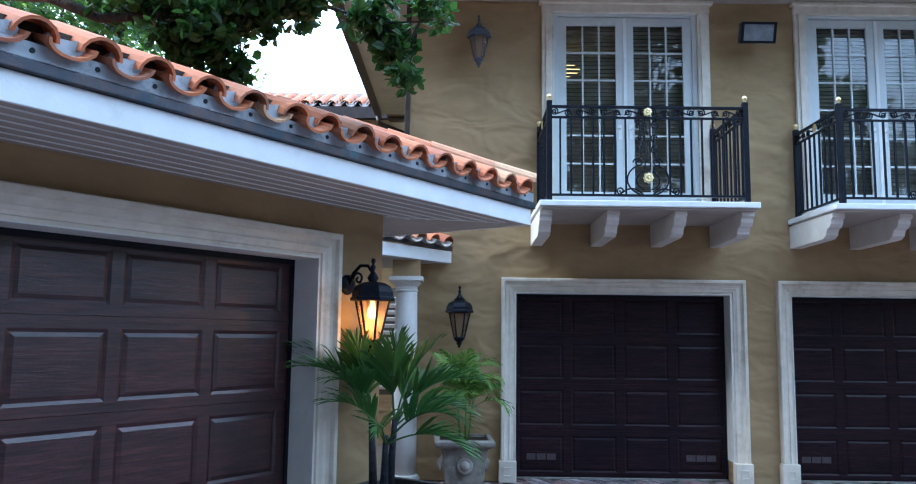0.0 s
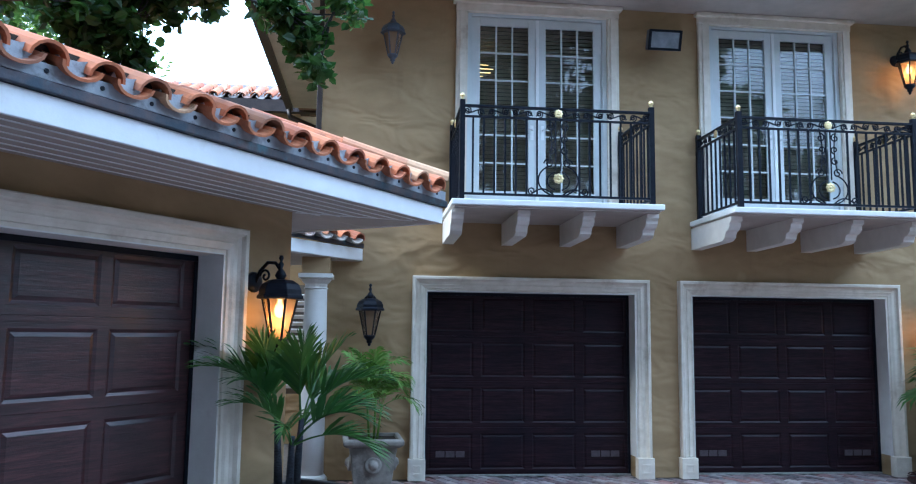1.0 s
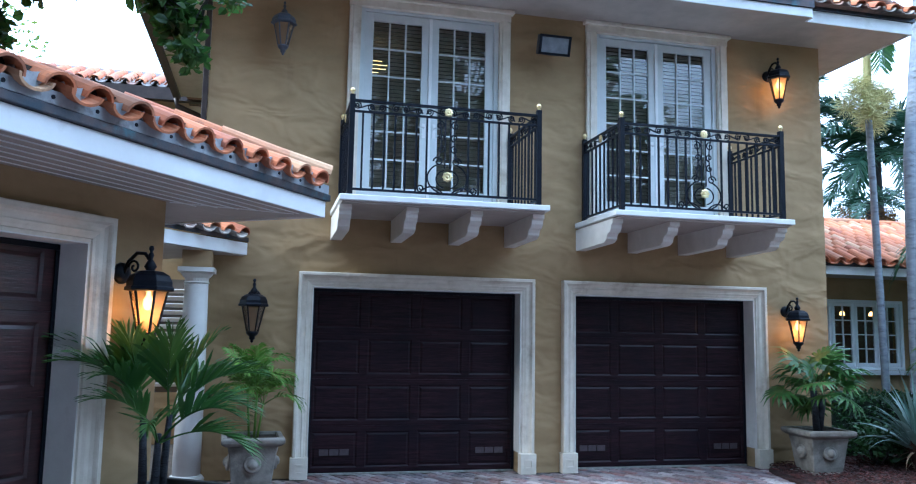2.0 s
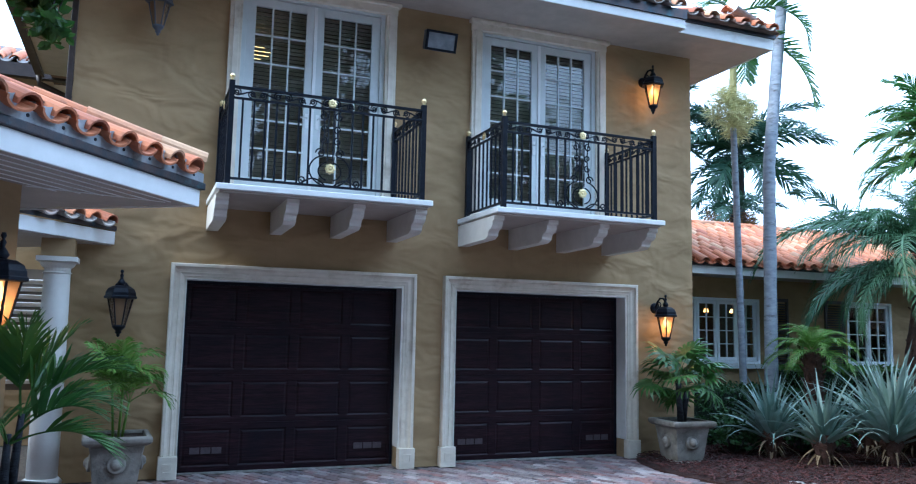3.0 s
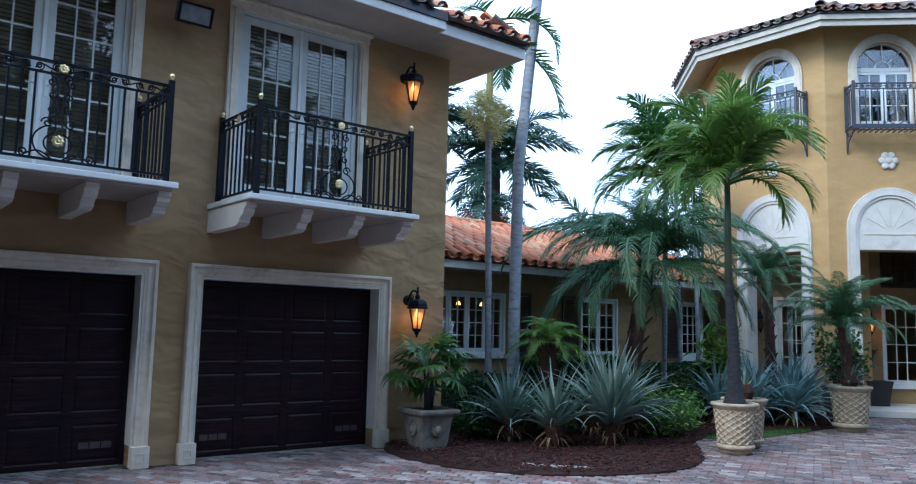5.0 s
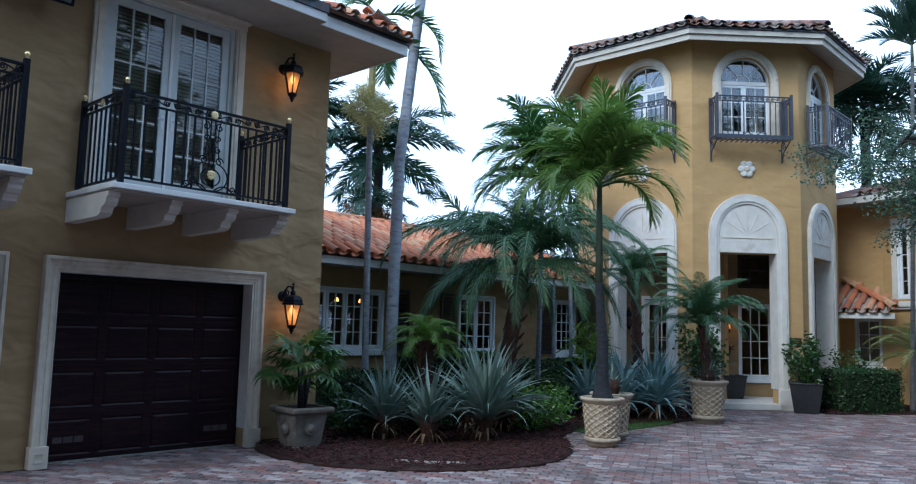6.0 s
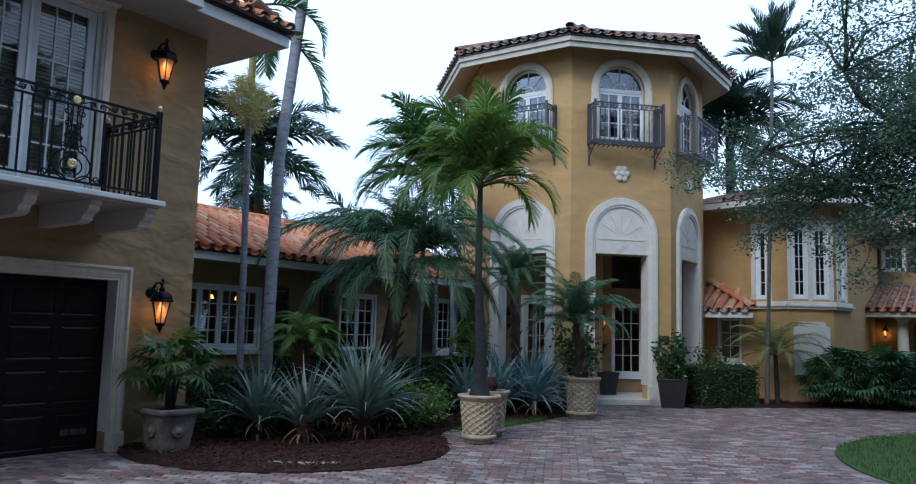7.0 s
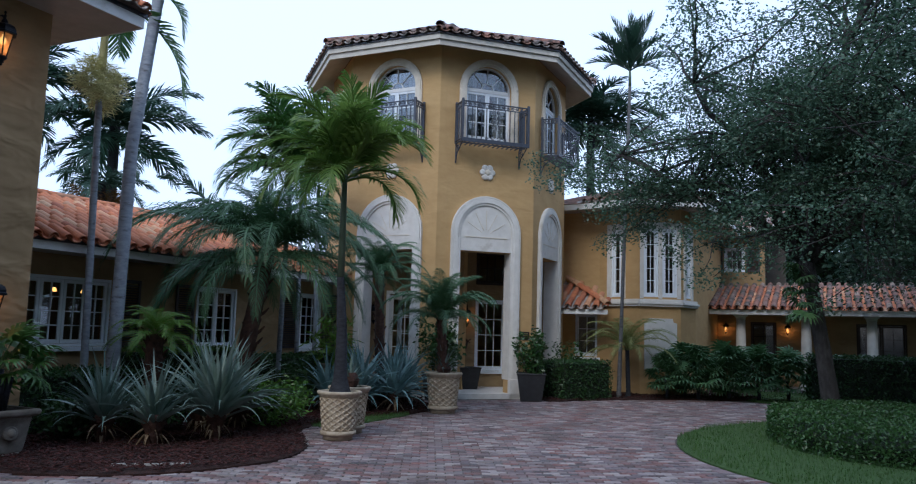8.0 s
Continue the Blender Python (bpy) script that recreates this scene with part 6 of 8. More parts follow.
def hedge(name, label, x0, y0, x1, y1, h, leaf, mat, seed, turn=0.0, top=None, round_=False):
    """A clipped hedge: a solid near-black core, painted as inner shade, clothed in small leaves."""
    th = thing(name, label, "hedge", pose((x0 + x1) / 2, (y0 + y1) / 2, 0, 0, 0, turn))
    w, d = (x1 - x0) / 2, (y1 - y0) / 2
    rng = np.random.default_rng(seed)
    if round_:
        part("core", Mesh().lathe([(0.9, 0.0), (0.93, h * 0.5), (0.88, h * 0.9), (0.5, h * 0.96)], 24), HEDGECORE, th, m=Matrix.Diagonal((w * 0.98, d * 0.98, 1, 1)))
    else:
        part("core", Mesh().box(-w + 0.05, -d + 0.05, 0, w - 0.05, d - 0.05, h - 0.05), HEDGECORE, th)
    area = 2 * h * (2 * w + 2 * d) + 4 * w * d
    n = int(min(34000, area * 2.8 / (leaf * leaf)))
    u = rng.random((n, 3))
    if round_:
        a = u[:, 0] * 2 * math.pi
        side = u[:, 1] < 0.45
        rr = np.where(side, 1.0, np.sqrt(u[:, 2]))
        p = np.stack([w * rr * np.cos(a), d * rr * np.sin(a), np.where(side, u[:, 2] * h, h)], 1)
    else:
        faces = rng.choice(5, n, p=np.array([2 * w * h, 2 * w * h, 2 * d * h, 2 * d * h, 4 * w * d]) / (4 * w * h + 4 * d * h + 4 * w * d))
        p = np.stack([(u[:, 0] * 2 - 1) * w, (u[:, 1] * 2 - 1) * d, u[:, 2] * h], 1)
        p[faces == 0, 1], p[faces == 1, 1], p[faces == 2, 0], p[faces == 3, 0], p[faces == 4, 2] = -d, d, -w, w, h
    p += rng.normal(size=(n, 3)) * leaf * 0.45 + (np.sin(p[:, :1] * 5 + p[:, 1:2] * 3) * 0.02)
    ax = rng.normal(size=(n, 3)) + np.array([0, 0, 0.3])
    ax /= np.linalg.norm(ax, axis=1)[:, None]
    sd = np.cross(ax, rng.normal(size=(n, 3)))
    sd /= np.linalg.norm(sd, axis=1)[:, None]
    s = leaf * rng.uniform(0.7, 1.3, (n, 1))
    v = np.stack([p - ax * s * 0.5, p + sd * s * 0.28, p + ax * s * 0.5, p - sd * s * 0.28], 1)
    # leaves near the top take the paler material, if one is given
    hi = p[:, 2] > h - leaf * 0.6 if top else np.zeros(n, bool)
    for sel, mt, nm in ((~hi, mat, "leaves"), (hi, top, "new_leaves")):
        if mt and sel.any():
            vv = v[sel].reshape(-1, 3)
            tagged(part(nm, raw_data(nm, vv.tolist(), np.arange(len(vv)).reshape(-1, 4).tolist(), mt), None, th), kind="stuff")
    return th


def strap_data(name, mat, L, w, rise, droop, seed, fold=0.25, n=8):
    """One long strap leaf along +x, channelled, arching over, ending in a point."""
    v, f, p = [], [], Vector((0, 0, 0))
    for k in range(n + 1):
        t = k / n
        a = radians(rise - droop * t ** 1.8)
        ww = w * (0.75 + 0.5 * math.sin(math.pi * min(1, t * 1.3 + 0.1)) - 0.55 * t) * (1 - t ** 5)
        up = Vector((-math.sin(a), 0, math.cos(a)))
        v += [tuple(p + Vector((0, -ww / 2, 0)) + up * ww * fold), tuple(p), tuple(p + Vector((0, ww / 2, 0)) + up * ww * fold)]
        p = p + Vector((math.cos(a), 0, math.sin(a))) * (L / n)
    for k in range(n):
        for j in (0, 1):
            f.append((k * 3 + j, k * 3 + j + 1, k * 3 + j + 4, k * 3 + j + 3))
    return raw_data(name, v, f, mat, True)


BROM = [strap_data("leaf", BROMLEAF, 1.0, 0.074, r, d, i, 0.30) for i, (r, d) in enumerate(((80, 24), (67, 40), (54, 54), (42, 68), (31, 84)))]
BROM_B = [strap_data("leaf", BROMBLUE, 1.0, 0.085, r, d, i) for i, (r, d) in enumerate(((78, 35), (62, 70), (46, 95), (30, 95), (14, 80)))]
BROM_DRY = strap_data("dry_leaf", DRYLEAF, 0.6, 0.06, -10, 70, 9)


def bromeliad(x, y, size, seed, count=44, name="bromeliad", label="large silvery bromeliad with arching strap leaves", z=0.02, leaves=None):
    rng = random.Random(seed)
    th = thing(name, label, "bromeliad", pose(x, y, z, 0, 0, rng.uniform(0, 360)), "bromeliads in the bed")
    lift = 0.10 * size
    part("stem", Mesh().lathe([(0.05, -0.02), (0.07, 0.05), (0.11, 0.10 + lift), (0.15, 0.20 + lift), (0.10, 0.32 + lift)], 10), PALMRED, th)
    for k in range(count):
        f = k / count
        d = (leaves or BROM)[min(4, int(f * 5))]
        part("leaf", d, None, th, m=pose(0, 0, 0.27 + lift - 0.10 * f, rng.uniform(-12, 12), rng.uniform(-8, 8), k * 137.5 + rng.uniform(-12, 12)) @ Matrix.Translation((0.03 + 0.05 * f, 0, 0)) @ Matrix.Scale(size * rng.uniform(0.8, 1.1), 4))
    for k in range(18):
        part("dry_leaf", BROM_DRY, None, th, "withered tan leaf", m=pose(0, 0, 0.20 + lift - 0.006 * k, rng.uniform(-20, 20), rng.uniform(-5, 45), k * 47 + rng.uniform(0, 30)) @ Matrix.Scale(rng.uniform(0.35, 0.85), 4))
    return th


def fan_data(name, mat, fingers, L, w, seed):
    """A fan leaf on a stalk along +x: fingers spread from the stalk's end, drooping at their tips."""
    rng = random.Random(seed)
    m = Mesh().tube([(0, 0, 0), (0.22, 0, 0.12), (0.42, 0, 0.18)], 0.005, 4)
    for k in range(fingers):
        a = radians(-105 + 210 * k / (fingers - 1))
        d = Vector((math.cos(a), math.sin(a), 0.15 * math.cos(a)))
        s = Vector((-math.sin(a), math.cos(a), 0)) * w
        q = Vector((0.42, 0, 0.18))
        l = L * rng.uniform(0.85, 1.1)
        p1, p2, p3 = q + d * l * 0.35, q + d * l * 0.72 + Vector((0, 0, -0.04)), q + d * l + Vector((0, 0, -0.15))
        m.add([q - s * 0.2, q + s * 0.2, p1 - s * 0.5, p1 + s * 0.5, p2 - s * 0.42, p2 + s * 0.42, p3], [(0, 1, 3, 2), (2, 3, 5, 4), (4, 5, 6)])
    return raw_data(name, m.v, m.f, mat)


# ---- beds and lawn ----
def smooth_loop(ctrl, n=8):
    out, k = [], len(ctrl)
    for i in range(k):
        p0, p1, p2, p3 = (Vector(ctrl[(i + j - 1) % k]) for j in range(4))
        for s in range(n):
            t = s / n
            out.append(tuple(0.5 * ((2 * p1) + (p2 - p0) * t + (2 * p0 - 5 * p1 + 4 * p2 - p3) * t * t + (3 * p1 - p0 - 3 * p2 + p3) * t ** 3)))
    return out


def inside_loop(x, y, loop):
    c, n = False, len(loop)
    for i in range(n):
        (x1, y1), (x2, y2) = loop[i], loop[i - 1]
        if (y1 > y) != (y2 > y) and x < (x2 - x1) * (y - y1) / (y2 - y1) + x1:
            c = not c
    return c


BED = smooth_loop([(6.05, -0.02), (5.72, -0.75), (5.80, -1.7), (6.25, -2.55), (7.05, -3.12), (8.05, -3.33), (8.95, -3.05), (9.6, -2.55), (10.3, -1.95), (11.2, -1.72), (12.4, -1.85), (13.6, -2.1), (14.7, -2.05), (15.9, -1.1), (16.7, -0.6), (16.9, 1.6), (16.0, 2.1), (8.0, 2.1), (7.2, 0.4)])
BED2 = smooth_loop([(18.9, -2.9), (18.2, -3.5), (19.0, -3.95), (20.2, -5.0), (21.3, -6.2), (22.0, -7.2), (23.4, -7.6), (24.5, -6.2), (22.5, -3.5), (21.5, -2.9)])
LAWN = [(13.6 + 5.05 * math.cos(2 * math.pi * k / 64), -12.2 + 5.05 * math.sin(2 * math.pi * k / 64)) for k in range(64)]
LAWN2 = smooth_loop([(22.4, -7.3), (24.5, -7.4), (26.2, -7.0), (26.2, -12.0), (26.2, -16.0), (22.5, -15.5), (21.8, -11.0), (21.6, -8.6)])
GRASSPATCH = smooth_loop([(10.9, -1.85), (11.6, -2.15), (12.8, -2.2), (13.5, -2.12), (12.4, -1.55), (11.3, -1.5)])


def bed_mesh(loop, z, rise):
    cx, cy = sum(p[0] for p in loop) / len(loop), sum(p[1] for p in loop) / len(loop)
    n, m = len(loop), Mesh()
    rings = [(1.0, -0.03), (1.0, z), (0.96, z + rise * 0.6), (0.8, z + rise), (0.4, z + rise)]
    m.add([(cx + (x - cx) * s, cy + (y - cy) * s, h) for s, h in rings for x, y in loop] + [(cx, cy, z + rise)], [(r * n + k, r * n + (k + 1) % n, (r + 1) * n + (k + 1) % n, (r + 1) * n + k) for r in range(len(rings) - 1) for k in range(n)] + [((len(rings) - 1) * n + k, (len(rings) - 1) * n + (k + 1) % n, len(rings) * n) for k in range(n)])
    return m


structure("ground_bed", bed_mesh(BED, 0.015, 0.03), MULCHBED, "bed of dark red-brown bark mulch", "flower bed")
structure("ground_bed_far", bed_mesh(BED2, 0.015, 0.02), MULCHBED, "bed of red-brown bark mulch by the far wing", "flower bed")
structure("ground_lawn", bed_mesh(LAWN, 0.01, 0.03), GRASSBED, "round island of mown lawn", "lawn")
structure("ground_lawn_far", bed_mesh(LAWN2, 0.01, 0.01), GRASSBED, "strip of mown lawn before the far porch", "lawn")
structure("ground_grass", bed_mesh(GRASSPATCH, 0.012, 0.02), GRASSBED, "small patch of thin grass beside the bed", "lawn")


def scatter(name, loop, count, mat, label, category, seed, kind, size, z):
    """Bark chips or grass blades strewn over a bed, as one object."""
    rng = random.Random(seed)
    xs, ys = [p[0] for p in loop], [p[1] for p in loop]
    v, f, made = [], [], 0
    while made < count:
        x, y = rng.uniform(min(xs), max(xs)), rng.uniform(min(ys), max(ys))
        if not inside_loop(x, y, loop):
            continue
        made += 1
        a, b = rng.uniform(0, 6.28), len(v)
        c, s = math.cos(a), math.sin(a)
        if kind == "chip":
            l, w, t = size * rng.uniform(0.4, 1.4), size * rng.uniform(0.15, 0.4), rng.uniform(-0.3, 0.3)
            zz = z + rng.uniform(0.0, 0.02)
            for dx, dy in ((-l, -w), (l, -w), (l, w), (-l, w)):
                v.append((x + dx * c / 2 - dy * s / 2, y + dx * s / 2 + dy * c / 2, zz + dx * t / 2 + 0.008))
            v += [(p[0], p[1], p[2] - 0.009) for p in v[b:b + 4]]
            f += [(b, b + 1, b + 2, b + 3), (b, b + 4, b + 5, b + 1), (b + 1, b + 5, b + 6, b + 2), (b + 2, b + 6, b + 7, b + 3), (b + 3, b + 7, b + 4, b)]
        else:
            h, w = size * rng.uniform(0.6, 1.3), size * 0.11
            lean = size * rng.uniform(0.1, 0.6)
            v += [(x - w * s, y + w * c, z - 0.01), (x + w * s, y - w * c, z - 0.01), (x + lean * c, y + lean * s, z + h)]
            f.append((b, b + 1, b + 2))
    ob = part(name, raw_data(name, v, f, mat), None)
    return tagged(ob, label, category, kind="stuff")


scatter("mulch", BED, 17000, CHIP, "loose red-brown bark chips strewn over the bed", "mulch", 5, "chip", 0.055, 0.045)
scatter("mulch", BED2, 2500, CHIP, "loose red-brown bark chips by the far wing", "mulch", 6, "chip", 0.06, 0.035)
scatter("grass", [p for p in LAWN], 26000, GRASS, "mown grass of the round island", "grass", 7, "blade", 0.055, 0.035)
scatter("grass", LAWN2, 6000, GRASS, "mown grass before the far porch", "grass", 8, "blade", 0.06, 0.02)
scatter("grass", GRASSPATCH, 1500, GRASS, "thin grass beside the bed", "grass", 9, "blade", 0.05, 0.03)
# edging stones along the bed
rng = random.Random(4)
edge_line = [(6.56, -2.26), (6.65, -2.40), (6.76, -2.55), (6.88, -2.67), (7.0, -2.78), (9.20, -2.86), (9.34, -2.76), (9.48, -2.66), (9.58, -2.56), (6.04, -0.14), (6.08, -0.30), (6.13, -0.46)]
for x, y in edge_line:
    st = Mesh().frustum(-0.085, -0.03, 0.085, 0.03, 0.0, 0.026, 0.010)
    tagged(part("edging_stone", st, KERB, m=pose(x, y, 0.035 if 6.3 < x < 7.5 else 0.01, rng.uniform(-4, 4), rng.uniform(-4, 4), (-52 if x < 8 else 45) + rng.uniform(-14, 14)), bevel=0.008), "small weathered grey edging stone on the pavers", "edging stone", "edging stones")

# ---- pots and planters ----
def stone_planter(x, y, turn, label):
    th = thing("stone_planter", label, "planter", pose(x, y, 0, 0, 0, turn), "square stone planters")
    part("foot", Mesh().lathe([(0.20, 0), (0.20, 0.05), (0.185, 0.06)], 4, square=True), PLANTER, th, bevel=0.01)
    part("body", Mesh().lathe([(0.185, 0.061), (0.20, 0.12), (0.235, 0.40), (0.25, 0.47)], 4, square=True), PLANTER, th, bevel=0.012)
    part("rim", Mesh().lathe([(0.27, 0.471), (0.31, 0.50), (0.315, 0.54), (0.30, 0.56), (0.255, 0.56), (0.25, 0.5)], 4, square=True), PLANTER, th, bevel=0.01)
    part("soil", Mesh().box(-0.25, -0.25, 0.49, 0.25, 0.25, 0.53), SOIL, th)
    mask = Mesh().lathe([(0.085, -0.005), (0.09, 0.02), (0.07, 0.035), (0.062, 0.028), (0.045, 0.05), (0.03, 0.065), (0.004, 0.07)], 16)
    for k in range(4):
        part("relief", mask, PLANTER, th, "round carved relief boss", m=pose(0, 0, 0, 0, 0, 90 * k) @ pose(0, -0.215, 0.29, 83), smooth=True)
    return th


stone_planter(-0.42, -0.55, 3, "weathered square stone planter with a carved boss")
stone_planter(6.33, -0.57, -4, "weathered square stone planter with a carved boss")


def woven_pot(x, y, k, label):
    """Round pot with a basket-weave body between a foot ring and a rim."""
    th = thing("woven_pot", label, "plant pot", pose(x, y, 0) @ Matrix.Scale(k, 4), "basket-weave pots")
    part("foot", Mesh().lathe([(0.25, 0), (0.255, 0.06), (0.27, 0.075), (0.305, 0.085), (0.315, 0.115), (0.305, 0.145), (0.27, 0.155)], 28), WEAVE, th, smooth=True)
    part("body", Mesh().lathe([(0.268, 0.156), (0.275, 0.25), (0.325, 0.70), (0.328, 0.72)], 28), WEAVE, th, smooth=True)
    part("rim", Mesh().lathe([(0.335, 0.72), (0.355, 0.735), (0.36, 0.76), (0.385, 0.775), (0.39, 0.80), (0.38, 0.82), (0.35, 0.825), (0.33, 0.815), (0.325, 0.74)], 28), WEAVE, th, smooth=True)
    part("soil", Mesh().lathe([(0.32, 0.72), (0.32, 0.765), (0.01, 0.785)], 20), SOIL, th)
    strand = data_of("strand", Mesh().frustum(-0.050, -0.018, 0.050, 0.018, 0.0, 0.020, 0.010), WEAVE)
    rows, cols = 11, 26
    for r in range(rows):
        z = 0.185 + r * 0.050
        rad = 0.268 + (z - 0.156) * 0.105
        for c in range(cols):
            a = 360 * c / cols
            part("strand", strand, None, th, m=pose(0, 0, 0, 0, 0, a) @ pose(0, -rad + 0.004, z, 90, 0, 0) @ pose(0, 0, 0, 0, 0, 42 if (r + c) % 2 else -42) @ pose(0, 0, 0, 0, 0, 0))
    return th


woven_pot(9.96, -2.88, 0.84, "sand-coloured basket-weave pot holding a tall palm")
woven_pot(10.66, -2.60, 0.86, "sand-coloured basket-weave pot standing behind another")
woven_pot(14.2, -2.5, 0.96, "sand-coloured basket-weave pot holding a date palm")
woven_pot(14.9, 0.55, 1.0, "sand-coloured basket-weave pot among the shrubs")


def black_planter(x, y, turn):
    th = thing("black_planter", "tapered black square planter by the entrance", "planter", pose(x, y, 0.0, 0, 0, turn), "black planters")
    part("body", Mesh().lathe([(0.25, 0), (0.33, 0.60), (0.345, 0.62), (0.345, 0.65), (0.30, 0.65), (0.29, 0.58)], 4, square=True), PLASTIC, th, bevel=0.008)
    part("soil", Mesh().box(-0.29, -0.29, 0.56, 0.29, 0.29, 0.60), SOIL, th)
    return th


black_planter(18.05, -2.95, 20)
black_planter(16.55, -1.25, 45)
bp_in = black_planter(18.75, -0.95, 45)
bp_in.matrix_basis = pose(18.75, -0.95, 0.132, 0, 0, 45) @ Matrix.Scale(0.85, 4)
bp_in["label"] = "tapered black square planter inside the porch"
black_planter(-0.86, -3.93, 54.8)["label"] = "tapered black square planter at the wing's corner"

# ---- the plants ----
F_ARECA = [frond_data("frond", PALMLEAF, 1.0, 16, 0.46, 0.074, r, d, 0.55, 0.16, 0.34, 20 + i, 0.013, 0.9) for i, (r, d) in enumerate(((84, 40), (66, 75), (48, 85), (24, 80)))]
F_PARLOR = [frond_data("frond", PALMLIGHT, 1.0, 13, 0.42, 0.058, r, d, 0.30, 0.35, 0.30, 30 + i, 0.009) for i, (r, d) in enumerate(((84, 60), (66, 95), (46, 100)))]
F_DATE = [frond_data("frond", PALMBLUE, 1.0, 52, 0.195, 0.0115, r, d, 0.30, 0.50, 0.10, 40 + i, 0.009) for i, (r, d) in enumerate(((78, 82), (58, 112), (36, 118), (4, 92)))]
F_DATE_L = [frond_data("frond", PALMLIGHT, 1.0, 36, 0.25, 0.017, r, d, 0.3, 0.35, 0.12, 50 + i, 0.010) for i, (r, d) in enumerate(((66, 90), (38, 95), (12, 85)))]
F_CHRIST = [frond_data("frond", PALMBRIGHT, 1.0, 44, 0.34, 0.029, r, d, 0.30, 0.30, 0.10, 60 + i, 0.017) for i, (r, d) in enumerate(((84, 48), (74, 92), (58, 115), (30, 112)))]
F_CHRIST_D = [frond_data("frond", PALMLEAF, 1.0, 42, 0.33, 0.029, r, d, 0.26, 0.34, 0.10, 65 + i, 0.016) for i, (r, d) in enumerate(((84, 52), (74, 100), (54, 120), (14, 98)))]
F_PALE = [frond_data("frond", PALMPALE, 1.0, 40, 0.20, 0.011, r, d, 0.3, 0.35, 0.12, 55 + i, 0.010) for i, (r, d) in enumerate(((70, 90), (45, 95), (20, 85)))]
F_FOX = [frond_data("frond", PALMDUSK, 1.0, 60, 0.28, 0.032, r, d, 0.25, 0.22, 0.08, 70 + i, 0.014, double=True) for i, (r, d) in enumerate(((52, 62), (20, 55), (-8, 60)))]
F_ROYAL = [frond_data("frond", PALMLEAF, 1.0, 46, 0.24, 0.022, r, d, 0.1, 0.75, 0.12, 80 + i, 0.014) for i, (r, d) in enumerate(((60, 120), (30, 130), (10, 120), (5, 118)))]

F_HANG = [frond_data("frond", PALMLEAF, 1.0, 44, 0.27, 0.026, r, d, 0.30, 0.12, 0.16, 88 + i, 0.014, 0.45) for i, (r, d) in enumerate(((10, 112), (-26, 66), (-62, 30)))]
F_SPEAR = [frond_data("frond", PALMDUSK, 1.0, 26, 0.30, 0.050, r, d, 0.75, 0.08, 0.16, 92 + i, 0.016, 0.9) for i, (r, d) in enumerate(((80, 25), (58, 35), (34, 50)))]

# potted palm at the wing's corner
palm_l = thing("potted_palm", "young green feather palm in a black planter", "palm", pose(-0.97, -3.95, 0.58))
rng = random.Random(11)
stems = ((-0.05, 0.0, 0.50), (0.05, 0.04, 0.46), (0.02, -0.05, 0.36))
for dx, dy, h in stems:
    part("stem", Mesh().tube([(dx, dy, 0), (dx * 1.2, dy, h * 0.5), (dx * 1.5, dy * 1.4, h + 0.06)], [0.030, 0.025, 0.018], 7), PALMDARK, palm_l, smooth=True)
# stem, kind, heading, size
for k, kind, az, size in ((0, 1, 172, 0.92), (0, 0, 150, 0.72), (1, 0, 20, 0.74), (1, 1, -12, 0.80), (1, 2, 8, 0.66), (2, 2, -30, 0.78), (2, 3, -8, 0.74), (0, 1, 240, 0.66), (2, 1, 215, 0.66), (1, 1, 70, 0.74), (0, 2, 120, 0.66), (2, 2, 265, 0.6), (1, 0, 300, 0.8), (0, 0, 260, 0.7), (1, 1, 40, 0.7), (0, 1, 190, 0.74)):
    dx, dy, h = stems[k]
    part("frond", F_ARECA[kind], None, palm_l, m=pose(dx * 1.5, dy * 1.4, h, rng.uniform(-10, 10), rng.uniform(-5, 5), az + rng.uniform(-6, 6)) @ Matrix.Scale(size * 0.82 * rng.uniform(0.95, 1.05), 4))
# light palm in the first stone planter
palm_p = thing("potted_palm", "light green parlour palm in a stone planter", "palm", pose(-0.42, -0.55, 0.52))
for k in range(5):
    dx, dy = 0.09 * math.cos(k * 1.26), 0.09 * math.sin(k * 1.26)
    h = 0.34 + 0.06 * k
    part("stem", Mesh().tube([(dx * 0.5, dy * 0.5, 0), (dx, dy, h)], [0.014, 0.010], 6), PALMLIGHT, palm_p, smooth=True)
    for j in range(7):
        part("frond", F_PARLOR[min(2, j // 2)], None, palm_p, m=pose(dx, dy, h, rng.uniform(-15, 15), rng.uniform(-8, 8), k * 72 + j * 137.5) @ Matrix.Scale(0.46 * rng.uniform(0.8, 1.15), 4))
# fan palm in the second stone planter
FAN = [fan_data("frond", PALMLEAF, 13, 0.40, 0.058, i) for i in range(2)]
palm_f = thing("potted_palm", "green fan palm in a square stone planter", "palm", pose(6.33, -0.57, 0.52))
